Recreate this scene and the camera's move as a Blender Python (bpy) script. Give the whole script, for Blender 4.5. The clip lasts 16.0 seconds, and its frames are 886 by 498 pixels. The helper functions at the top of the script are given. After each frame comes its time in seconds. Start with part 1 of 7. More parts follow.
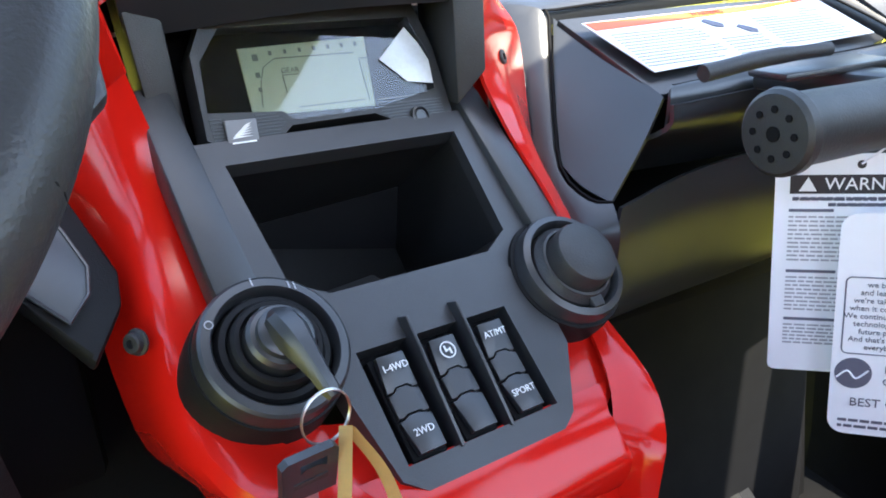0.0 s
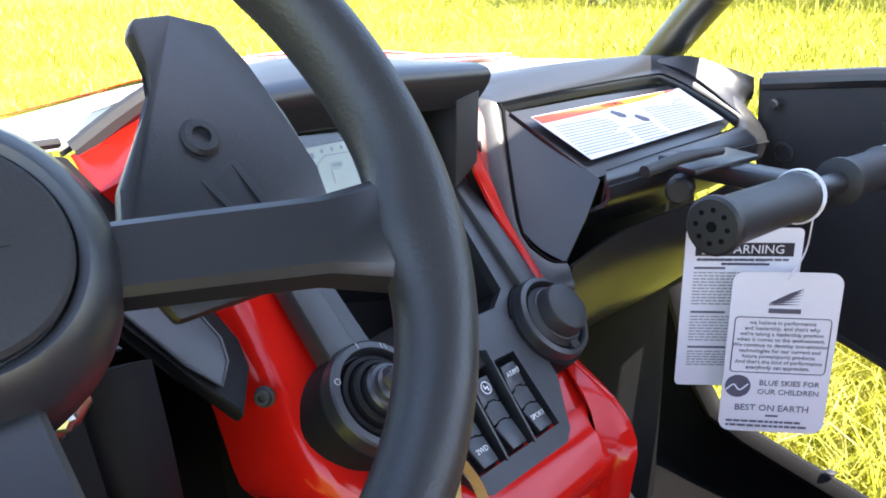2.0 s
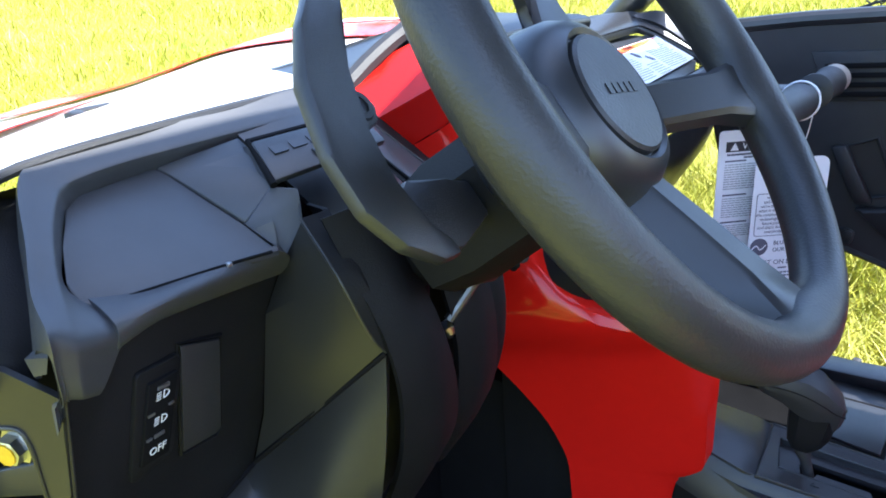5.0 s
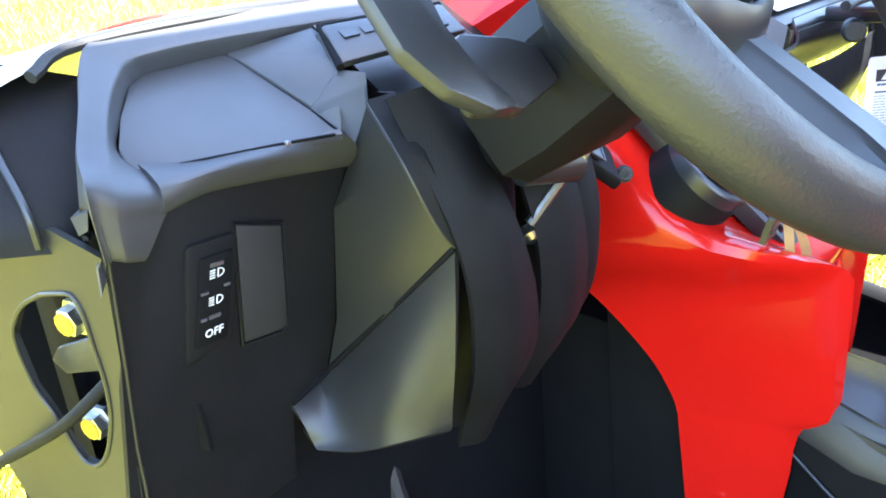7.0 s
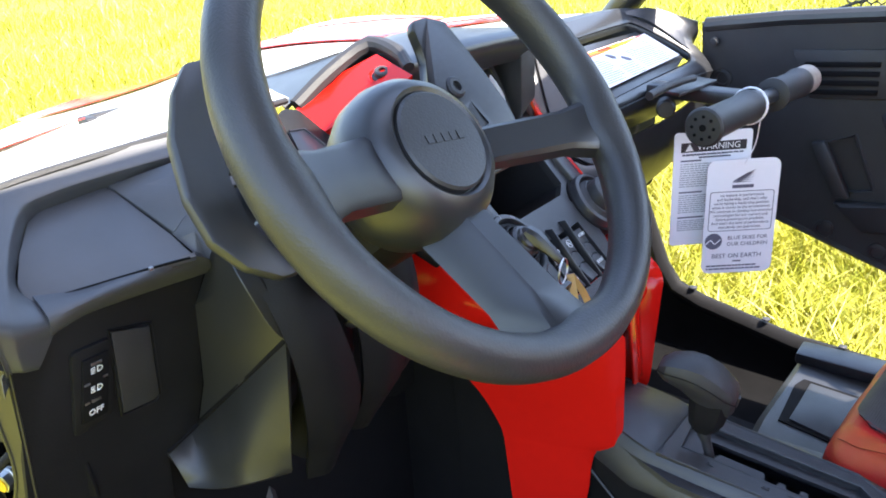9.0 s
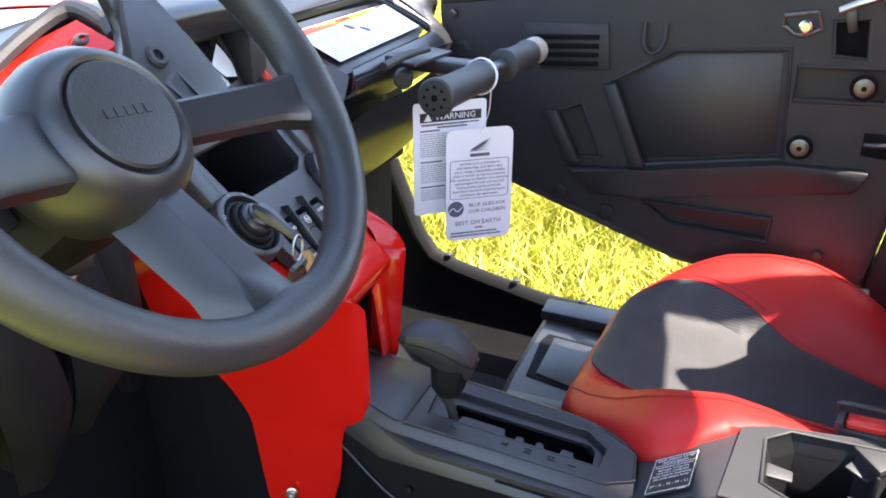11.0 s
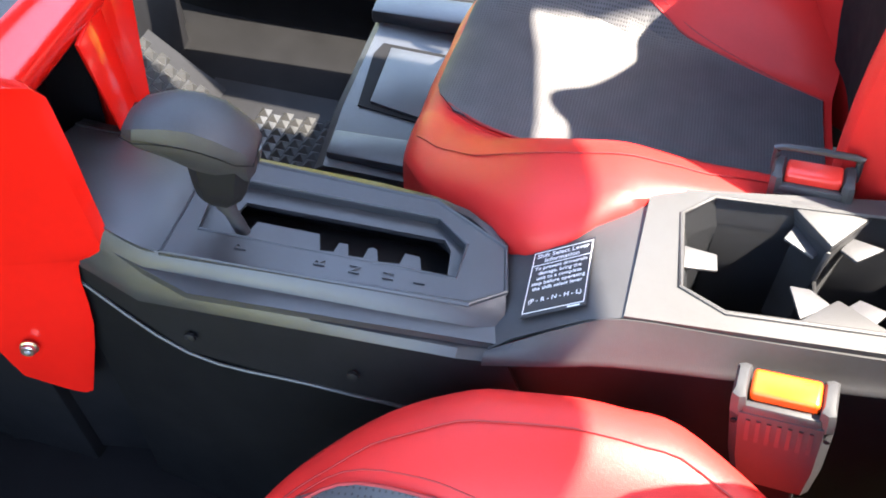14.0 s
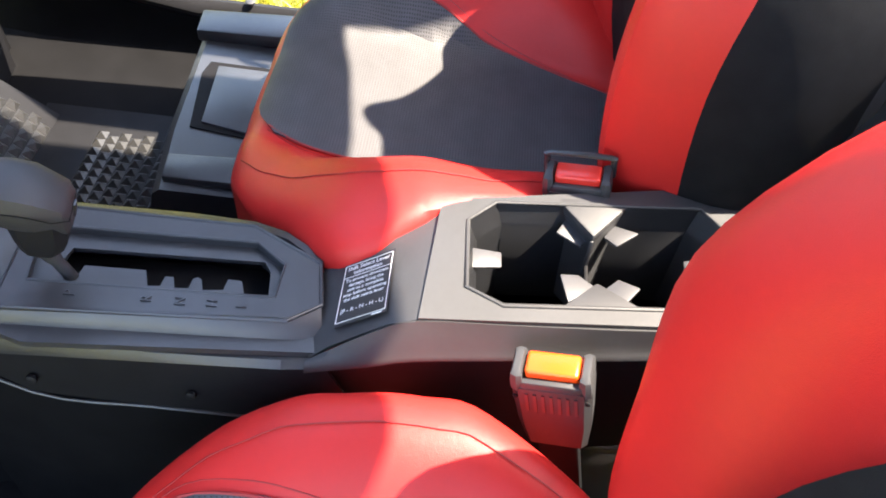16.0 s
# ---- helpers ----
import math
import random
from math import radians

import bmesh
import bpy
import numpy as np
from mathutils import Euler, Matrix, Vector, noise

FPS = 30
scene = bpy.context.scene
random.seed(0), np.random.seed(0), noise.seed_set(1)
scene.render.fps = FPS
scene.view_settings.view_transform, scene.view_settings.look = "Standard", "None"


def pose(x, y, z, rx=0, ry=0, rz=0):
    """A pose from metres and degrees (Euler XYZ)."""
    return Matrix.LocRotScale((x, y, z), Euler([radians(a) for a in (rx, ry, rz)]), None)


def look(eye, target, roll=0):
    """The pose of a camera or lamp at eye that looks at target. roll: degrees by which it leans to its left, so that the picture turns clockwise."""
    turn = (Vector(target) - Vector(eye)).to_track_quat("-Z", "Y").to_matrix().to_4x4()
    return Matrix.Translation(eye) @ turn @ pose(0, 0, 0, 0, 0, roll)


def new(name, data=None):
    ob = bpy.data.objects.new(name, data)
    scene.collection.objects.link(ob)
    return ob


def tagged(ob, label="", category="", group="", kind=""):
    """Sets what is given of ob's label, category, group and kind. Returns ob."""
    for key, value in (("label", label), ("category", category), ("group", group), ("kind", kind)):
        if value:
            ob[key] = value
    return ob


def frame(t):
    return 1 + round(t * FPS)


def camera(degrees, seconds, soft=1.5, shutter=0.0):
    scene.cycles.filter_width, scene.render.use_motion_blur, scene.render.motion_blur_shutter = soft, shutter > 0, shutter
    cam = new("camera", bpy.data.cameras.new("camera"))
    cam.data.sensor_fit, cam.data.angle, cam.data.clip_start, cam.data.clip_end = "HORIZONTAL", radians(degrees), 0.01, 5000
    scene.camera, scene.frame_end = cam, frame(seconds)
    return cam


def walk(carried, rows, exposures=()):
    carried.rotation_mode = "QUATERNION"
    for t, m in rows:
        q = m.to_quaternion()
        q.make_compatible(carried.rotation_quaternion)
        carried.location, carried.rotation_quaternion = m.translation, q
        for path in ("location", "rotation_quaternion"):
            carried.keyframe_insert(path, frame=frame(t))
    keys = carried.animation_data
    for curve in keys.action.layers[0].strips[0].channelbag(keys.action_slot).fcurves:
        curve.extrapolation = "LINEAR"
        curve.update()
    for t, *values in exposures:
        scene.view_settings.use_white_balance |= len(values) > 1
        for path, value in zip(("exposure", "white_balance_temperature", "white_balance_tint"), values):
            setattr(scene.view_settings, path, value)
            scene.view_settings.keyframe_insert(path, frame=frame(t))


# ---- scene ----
cam = camera(56.9, 16.0, 1.8)
PATH = [
    (0, (-0.1843, 0.1144, 1.2903), (0.6368, 1.8132, 0.634), -5.42),
    (0.5, (-0.1945, 0.1057, 1.2842), (0.6641, 1.7796, 0.6102), -4.62),
    (1, (-0.1671, 0.0841, 1.3293), (0.7695, 1.7144, 0.6505), -3.82),
    (1.5, (-0.2569, 0.09, 1.309), (0.726, 1.6873, 0.6194), -3.62),
    (2, (-0.3868, 0.0999, 1.3906), (0.8344, 1.5342, 0.7247), -1.33),
    (2.5, (-0.4984, 0.1713, 1.4521), (0.9115, 1.4096, 0.766), 0.05),
    (3, (-0.5651, 0.1887, 1.4939), (0.911, 1.3447, 0.801), -0.15),
    (3.5, (-0.63, 0.1881, 1.4857), (0.8703, 1.3116, 0.792), -1.16),
    (4, (-0.7014, 0.1747, 1.5165), (0.8058, 1.29, 0.8238), -1.96),
    (4.5, (-0.7764, 0.1633, 1.4783), (0.7277, 1.2777, 0.7786), -2.56),
    (5, (-0.7797, 0.1863, 1.3973), (0.7117, 1.3069, 0.6796), -2.65),
    (5.2, (-0.7827, 0.1993, 1.3663), (0.6927, 1.3349, 0.6406), -2.95),
    (7.3, (-0.7387, 0.1487, 1.3235), (0.5003, 1.529, 0.5892), -5.24),
    (7.5, (-0.7507, 0.1347, 1.3625), (0.5633, 1.407, 0.5572), -3.74),
    (8, (-0.7551, 0.0819, 1.4295), (0.5921, 1.3135, 0.6163), -3.04),
    (8.2, (-0.7571, 0.0529, 1.4355), (0.5701, 1.3195, 0.6453), -3.84),
    (10.3, (-0.726, -0.0059, 1.5036), (0.7523, 1.0359, 0.6552), -1.36),
    (10.5, (-0.715, 0.0021, 1.4916), (0.8153, 0.9649, 0.6402), -0.46),
    (11, (-0.7104, -0.021, 1.4566), (0.9025, 0.7811, 0.5906), -0.07),
    (11.5, (-0.6222, -0.019, 1.394), (1.0452, 0.6711, 0.5352), 0.82),
    (12, (-0.5819, -0.0039, 1.3691), (1.0883, 0.6721, 0.5033), 0.11),
    (12.5, (-0.5502, -0.0185, 1.3782), (1.106, 0.6597, 0.4894), -1.08),
    (13, (-0.5399, -0.0018, 1.3792), (0.9974, 0.5929, 0.2493), -1.38),
    (13.5, (-0.4729, 0.0418, 1.3454), (0.8328, 0.4663, -0.1068), 0.33),
    (14, (-0.3936, 0.056, 1.3416), (0.8838, 0.3693, -0.1615), 1.82),
    (14.5, (-0.341, 0.0799, 1.3158), (0.927, 0.3263, -0.2093), 2.61),
    (15, (-0.3155, 0.0603, 1.3149), (0.955, 0.2778, -0.2122), 2.91),
    (15.5, (-0.3494, 0.0241, 1.3718), (0.929, 0.1464, -0.1592), 4.59),
    (16, (-0.4083, -0.0106, 1.4306), (0.8682, 0.0229, -0.1063), 5.37),
]
EXPOSURE = [(0, 2.85, 6900, 6), (0.5, 3.35, 6900, 6), (1.0, 3.35, 7050, 8), (1.5, 2.5, 7150, 9), (2.0, 2.5, 6900, 12), (2.5, 2.05, 6800, 13), (3.0, 1.6, 6850, 13), (4.0, 1.25, 6700, 12), (4.5, 1.1, 6500, 11), (5.0, 2.25, 5850, 11), (5.2, 2.55, 5850, 11), (7.3, 3.65, 6400, 10), (7.5, 3.65, 6550, 10), (8.0, 2.65, 6650, 12),
            (10.5, 2.6, 7000, 13), (11.0, 2.7, 6950, 13), (12.0, 3.25, 6850, 11), (12.5, 3.2, 6800, 10), (13.5, 3.45, 7000, 11), (14.0, 3.8, 7050, 11), (14.5, 3.65, 7050, 11), (15.0, 3.25, 7050, 11), (15.5, 3.3, 7150, 12), (16.0, 3.35, 7400, 13)]
walk(cam, [(t, look(eye, target, roll)) for t, eye, target, roll in PATH], EXPOSURE)

# ---- light ----
world = bpy.data.worlds.new("sky")
world.use_nodes = True
scene.world = world
wn = world.node_tree
bg = wn.nodes["Background"]
sky = wn.nodes.new("ShaderNodeTexSky")
sky.sky_type, sky.sun_disc = "NISHITA", False
SUN_DIR = Vector((0.15, -0.56, 1.0)).normalized()
sky.sun_elevation = math.asin(SUN_DIR.z)
sky.sun_rotation = math.atan2(SUN_DIR.x, SUN_DIR.y)
wn.links.new(sky.outputs["Color"], bg.inputs["Color"])
bg.inputs["Strength"].default_value = 0.15
sun = new("sun", bpy.data.lights.new("sun", "SUN"))
sun.data.energy, sun.data.angle, sun.data.color = 3.9, radians(0.55), (1.0, 0.95, 0.86)
sun.rotation_euler = SUN_DIR.to_track_quat("Z", "Y").to_euler()


# ---- materials ----
def mat(name, col, rough=0.5, metal=0.0, spec=0.5, coat=0.0, var=0.12, scale=18.0, bump=0.0, bscale=700.0, col2=None, wear=0.0):
    m = bpy.data.materials.new(name)
    m.use_nodes = True
    nt = m.node_tree
    n, l = nt.nodes, nt.links
    b = n["Principled BSDF"]
    b.inputs["Metallic"].default_value = metal
    b.inputs["Specular IOR Level"].default_value = spec
    b.inputs["Coat Weight"].default_value = coat
    b.inputs["Coat Roughness"].default_value = 0.05
    tc = n.new("ShaderNodeTexCoord")
    n1 = n.new("ShaderNodeTexNoise")
    n1.inputs["Scale"].default_value, n1.inputs["Detail"].default_value = scale, 5.0
    l.new(tc.outputs["Object"], n1.inputs["Vector"])
    n2 = n.new("ShaderNodeTexNoise")
    n2.inputs["Scale"].default_value, n2.inputs["Detail"].default_value = scale * 14, 3.0
    l.new(tc.outputs["Object"], n2.inputs["Vector"])
    mix = n.new("ShaderNodeMix")
    mix.data_type = "RGBA"
    c = Vector(col)
    d = Vector(col2) if col2 else c * (1 - var)
    mix.inputs[6].default_value = (*(c if col2 else c * (1 + var)), 1)
    mix.inputs[7].default_value = (*d, 1)
    ad = n.new("ShaderNodeMath")
    ad.operation = "MULTIPLY_ADD"
    l.new(n2.outputs["Fac"], ad.inputs[0])
    ad.inputs[1].default_value = 0.35
    l.new(n1.outputs["Fac"], ad.inputs[2])
    mr = n.new("ShaderNodeMapRange")
    mr.inputs[1].default_value, mr.inputs[2].default_value = 0.40, 0.95
    l.new(ad.outputs[0], mr.inputs[0])
    l.new(mr.outputs[0], mix.inputs[0])
    l.new(mix.outputs[2], b.inputs["Base Color"])
    rr = n.new("ShaderNodeMapRange")
    rr.inputs[3].default_value, rr.inputs[4].default_value = max(0.02, rough * (0.85 - wear)), min(1.0, rough * (1.15 + wear))
    l.new(n1.outputs["Fac"], rr.inputs[0])
    l.new(rr.outputs[0], b.inputs["Roughness"])
    if bump:
        n3 = n.new("ShaderNodeTexNoise")
        n3.inputs["Scale"].default_value, n3.inputs["Detail"].default_value = bscale, 2.0
        l.new(tc.outputs["Object"], n3.inputs["Vector"])
        bu = n.new("ShaderNodeBump")
        bu.inputs["Strength"].default_value, bu.inputs["Distance"].default_value = bump, 0.0006
        l.new(n3.outputs["Fac"], bu.inputs["Height"])
        l.new(bu.outputs[0], b.inputs["Normal"])
    return m


def grid_cloth(name, col, gap, pitch, rough=0.6, hole=(0.22, 0.34)):
    """A woven or perforated cloth: small dark holes in rows."""
    m = mat(name, col, rough, var=0.15, scale=30)
    nt = m.node_tree
    n, l = nt.nodes, nt.links
    b = n["Principled BSDF"]
    tc = n.new("ShaderNodeTexCoord")
    mp = n.new("ShaderNodeMapping")
    mp.inputs["Scale"].default_value = (1 / pitch, 1 / pitch, 0.0)
    l.new(tc.outputs["Object"], mp.inputs["Vector"])
    v = n.new("ShaderNodeTexVoronoi")
    v.voronoi_dimensions = "2D"
    v.inputs["Scale"].default_value, v.inputs["Randomness"].default_value = 1.0, 0.12
    l.new(mp.outputs[0], v.inputs["Vector"])
    r = n.new("ShaderNodeMapRange")
    r.inputs[1].default_value, r.inputs[2].default_value = hole
    l.new(v.outputs["Distance"], r.inputs[0])
    old = b.inputs["Base Color"].links[0].from_socket
    mx = n.new("ShaderNodeMix")
    mx.data_type = "RGBA"
    mx.inputs[6].default_value = (*gap, 1)
    l.new(old, mx.inputs[7])
    l.new(r.outputs[0], mx.inputs[0])
    l.new(mx.outputs[2], b.inputs["Base Color"])
    bu = n.new("ShaderNodeBump")
    bu.inputs["Strength"].default_value, bu.inputs["Distance"].default_value = 0.5, 0.0005
    l.new(r.outputs[0], bu.inputs["Height"])
    l.new(bu.outputs[0], b.inputs["Normal"])
    return m


PLASTIC = mat("black_plastic", (0.025, 0.026, 0.029), 0.36, spec=0.66, var=0.15, bump=0.35, bscale=1600, wear=0.12)
# Black plastic for low places, darkened further to hold their shade.
SHADESKIRT = mat("shade_blackened_plastic", (0.006, 0.006, 0.0065), 0.75, spec=0.05, var=0.2, bump=0.3, bscale=1600)
BADGE = mat("grey_badge_metal", (0.16, 0.16, 0.17), 0.55, var=0.1)
CONSOLE = mat("worn_grey_plastic", (0.030, 0.030, 0.032), 0.52, spec=0.42, var=0.18, bump=0.35, bscale=1600, wear=0.15)
SATIN = mat("satin_black_plastic", (0.018, 0.019, 0.022), 0.36, spec=0.80, var=0.12, bump=0.12, bscale=1800, wear=0.08)
MATTE = mat("matte_black_plastic", (0.024, 0.024, 0.026), 0.50, spec=0.5, var=0.2, bump=0.5, bscale=1200)
# Near-black plastic: shade of recesses and footwell is put into the colour.
DARK = mat("black_plastic_with_shade", (0.007, 0.007, 0.008), 0.7, spec=0.08)
# Dull black plastic; under console edges its colour also carries shade.
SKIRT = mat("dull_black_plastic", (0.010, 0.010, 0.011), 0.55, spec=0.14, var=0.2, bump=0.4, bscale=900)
TRAY = mat("satin_tray_plastic", (0.040, 0.041, 0.045), 0.46, spec=0.75, var=0.12, bump=0.18, bscale=1700, wear=0.08)
KNEE = mat("satin_knee_plastic", (0.020, 0.020, 0.020), 0.36, spec=0.55, var=0.15, bump=0.2, bscale=1500)
RUBBER = mat("black_rubber", (0.026, 0.026, 0.027), 0.48, spec=0.5, var=0.2, bump=0.5, bscale=900)
GRIP = mat("grained_wheel_rubber", (0.026, 0.026, 0.028), 0.42, spec=0.6, var=0.18, bump=0.5, bscale=560, wear=0.12)
RED = mat("red_painted_plastic", (0.56, 0.010, 0.006), 0.13, spec=0.45, var=0.06, scale=6)
VINYL = mat("red_vinyl", (0.53, 0.020, 0.017), 0.44, spec=0.33, var=0.07, scale=12, bump=0.35, bscale=1500)
THREAD = mat("dark_red_thread", (0.30, 0.014, 0.014), 0.6)
WHITE = mat("white_paint", (0.80, 0.80, 0.80), 0.22, coat=0.5, var=0.03, scale=5)
PAPER = mat("white_card", (0.80, 0.80, 0.84), 0.45, var=0.03, scale=9)
INK = mat("grey_blue_print", (0.11, 0.11, 0.15), 0.5, var=0.1)
INKDARK = mat("black_print", (0.02, 0.02, 0.025), 0.45)
FINE = mat("grey_fine_print", (0.34, 0.34, 0.37), 0.5, var=0.1)
LEGEND = mat("white_print", (0.75, 0.75, 0.75), 0.5, var=0.03)
ORANGE = mat("orange_print", (0.80, 0.11, 0.012), 0.4, var=0.06)
STEEL = mat("zinc_plated_steel", (0.62, 0.62, 0.60), 0.32, metal=1.0, var=0.2, scale=60)
ALU = mat("brushed_badge_metal", (0.42, 0.42, 0.43), 0.35, metal=0.9, var=0.08)
YELLOW = mat("yellow_paint_mark", (0.80, 0.48, 0.02), 0.45, var=0.15, scale=120)
WORN = mat("worn_pale_metal", (0.50, 0.46, 0.41), 0.5, metal=0.55, var=0.3, scale=90)
TABS = mat("pale_grey_rubber", (0.044, 0.044, 0.048), 0.5, var=0.1, bump=0.3)
BOLT = mat("dull_bolt_metal", (0.22, 0.22, 0.21), 0.42, metal=1.0, var=0.25, scale=120)
TAN = mat("tan_strap", (0.62, 0.42, 0.16), 0.55, var=0.12, scale=60)
LCD = mat("lcd_glass", (0.33, 0.36, 0.22), 0.25, var=0.05, scale=8)
GLASS = bpy.data.materials.new("clear_lens")
GLASS.use_nodes = True
gl = GLASS.node_tree.nodes["Principled BSDF"]
gl.inputs["Transmission Weight"].default_value, gl.inputs["Roughness"].default_value, gl.inputs["IOR"].default_value = 1.0, 0.03, 1.45
gl.inputs["Base Color"].default_value = (0.96, 0.97, 0.97, 1)
LCDINK = mat("lcd_segment", (0.09, 0.10, 0.06), 0.4)
# Near-white base stands for the sky reflected in clear film.
FILM = mat("clear_film_with_painted_glare", (0.62, 0.64, 0.66), 0.18, spec=0.8, var=0.15, scale=25, bump=0.8, bscale=60)
BUTTON = mat("orange_red_button", (0.80, 0.075, 0.008), 0.3, var=0.06)
BUTTON2 = mat("red_button", (0.62, 0.03, 0.02), 0.35, var=0.06)
SIDECLOTH = mat("black_side_cloth", (0.009, 0.009, 0.010), 0.8, spec=0.12, var=0.2, scale=40, bump=0.4, bscale=1400)
CLOTH = grid_cloth("black_mesh_cloth", (0.062, 0.060, 0.064), (0.022, 0.022, 0.023), 0.0034)
PERF = grid_cloth("black_perforated_vinyl", (0.036, 0.037, 0.042), (0.005, 0.005, 0.005), 0.0046, 0.5, (0.13, 0.22))
BLADE = mat("grass_blade", (0.24, 0.28, 0.018), 0.5, spec=0.25, scale=0.9, col2=(0.49, 0.43, 0.055))
bn = BLADE.node_tree
geo = bn.nodes.new("ShaderNodeNewGeometry")
rmp = bn.nodes.new("ShaderNodeValToRGB")
for k, (p_, c_) in enumerate(((0.0, (0.125, 0.155, 0.012)), (0.35, (0.27, 0.275, 0.022)), (0.72, (0.42, 0.375, 0.040)), (1.0, (0.66, 0.57, 0.22)))):
    el = rmp.color_ramp.elements[k] if k < 2 else rmp.color_ramp.elements.new(p_)
    el.position, el.color = p_, (*c_, 1)
bn.links.new(geo.outputs["Random Per Island"], rmp.inputs[0])
bmx = bn.nodes.new("ShaderNodeMix")
bmx.data_type = "RGBA"
bmx.inputs[0].default_value = 0.65
bp = bn.nodes["Principled BSDF"]
bn.links.new(bp.inputs["Base Color"].links[0].from_socket, bmx.inputs[6])
bn.links.new(rmp.outputs[0], bmx.inputs[7])
bn.links.new(bmx.outputs[2], bp.inputs["Base Color"])
SOIL = mat("field_ground", (0.16, 0.19, 0.022), 0.9, spec=0.1, scale=0.35, col2=(0.30, 0.28, 0.05))
LEAF = mat("tree_leaf", (0.04, 0.075, 0.015), 0.6, scale=0.5, col2=(0.08, 0.11, 0.025))
BARK = mat("bark", (0.09, 0.07, 0.05), 0.85, scale=6)


# ---- builders ----
def mesh_of(name, bm, material, smooth=32):
    me = bpy.data.meshes.new(name)
    bmesh.ops.recalc_face_normals(bm, faces=bm.faces)
    bm.to_mesh(me)
    bm.free()
    me.materials.append(material)
    if smooth:
        me.polygons.foreach_set("use_smooth", [True] * len(me.polygons))
        me.set_sharp_from_angle(angle=radians(smooth))
    return me


def thing(name, at, label, category, group="", kind=""):
    ob = new(name)
    ob.empty_display_size = 0.02
    ob.location = at
    return tagged(ob, label, category, group, kind)


def part(name, bm, material, parent=None, label="", smooth=32):
    """Links a bmesh, in world coordinates, as one mesh object under a thing or a part."""
    ob = new(name, mesh_of(name, bm, material, smooth))
    if parent:
        ob.parent = parent
        if parent.type == "EMPTY":
            ob.matrix_parent_inverse = Matrix.Translation(-parent.location)
    if label:
        ob["label"] = label
    return ob


def solo(name, bm, material, label, category, group="", kind="", smooth=32):
    return tagged(part(name, bm, material, None, "", smooth), label, category, group, kind)


def join(*bms):
    out = bmesh.new()
    for b in bms:
        me = bpy.data.meshes.new("tmp")
        b.to_mesh(me)
        b.free()
        out.from_mesh(me)
        bpy.data.meshes.remove(me)
    return out


def box(c, size, bev=0.002, rot=None, seg=2):
    bm = bmesh.new()
    m = Matrix.Translation(c) @ (rot.to_4x4() if rot else Matrix.Identity(4)) @ Matrix.Diagonal((*size, 1))
    bmesh.ops.create_cube(bm, size=1, matrix=m)
    if bev:
        bmesh.ops.bevel(bm, geom=bm.edges[:], offset=bev, segments=seg, profile=0.5, affect="EDGES")
    return bm


def slab(pts, off, bev=0.002, seg=2):
    """A polygon of points in space, thickened along off, with rounded edges."""
    bm = bmesh.new()
    off = Vector(off)
    a = [bm.verts.new(p) for p in pts]
    b = [bm.verts.new(Vector(p) + off) for p in pts]
    bm.faces.new(a)
    bm.faces.new(b[::-1])
    for i in range(len(a)):
        j = (i + 1) % len(a)
        bm.faces.new((a[i], b[i], b[j], a[j]))
    if bev:
        bmesh.ops.bevel(bm, geom=bm.edges[:], offset=bev, segments=seg, profile=0.5, affect="EDGES", clamp_overlap=True)
    return bm


def plate(outer, holes, off):
    """A flat polygon with holes through it, thickened along off."""
    bm = bmesh.new()
    for loop in (outer, *holes):
        vs = [bm.verts.new(p) for p in loop]
        for i in range(len(vs)):
            bm.edges.new((vs[i], vs[(i + 1) % len(vs)]))
    bmesh.ops.triangle_fill(bm, use_beauty=True, edges=bm.edges[:])
    r = bmesh.ops.extrude_face_region(bm, geom=bm.faces[:])
    bmesh.ops.translate(bm, vec=Vector(off), verts=[g for g in r["geom"] if isinstance(g, bmesh.types.BMVert)])
    return bm


def spline(p, n):
    """n + 1 points for each span of a smooth curve through p."""
    p = [Vector(q) for q in p]
    e = [2 * p[0] - p[1], *p, 2 * p[-1] - p[-2]]
    out = []
    for i in range(1, len(e) - 2):
        a, b, c, d = e[i - 1:i + 3]
        for k in range(n):
            t = k / n
            out.append(0.5 * (2 * b + (c - a) * t + (2 * a - 5 * b + 4 * c - d) * t * t + (3 * b - a - 3 * c + d) * t ** 3))
    return out + [p[-1]]


def sheet(rows, thick=0.003, nu=4, nv=4, curved=True):
    """A panel through a net of points, curved or faceted, with thickness."""
    if curved:
        g = [spline(r, nu) for r in rows]
        g = list(zip(*[spline(c, nv) for c in zip(*g)]))
    else:
        g = [[Vector(p) for p in r] for r in rows]
    bm = bmesh.new()
    v = [[bm.verts.new(p) for p in r] for r in g]
    for i in range(len(v) - 1):
        for j in range(len(v[0]) - 1):
            bm.faces.new((v[i][j], v[i + 1][j], v[i + 1][j + 1], v[i][j + 1]))
    bmesh.ops.recalc_face_normals(bm, faces=bm.faces)
    bmesh.ops.solidify(bm, geom=bm.faces[:], thickness=thick)
    return bm


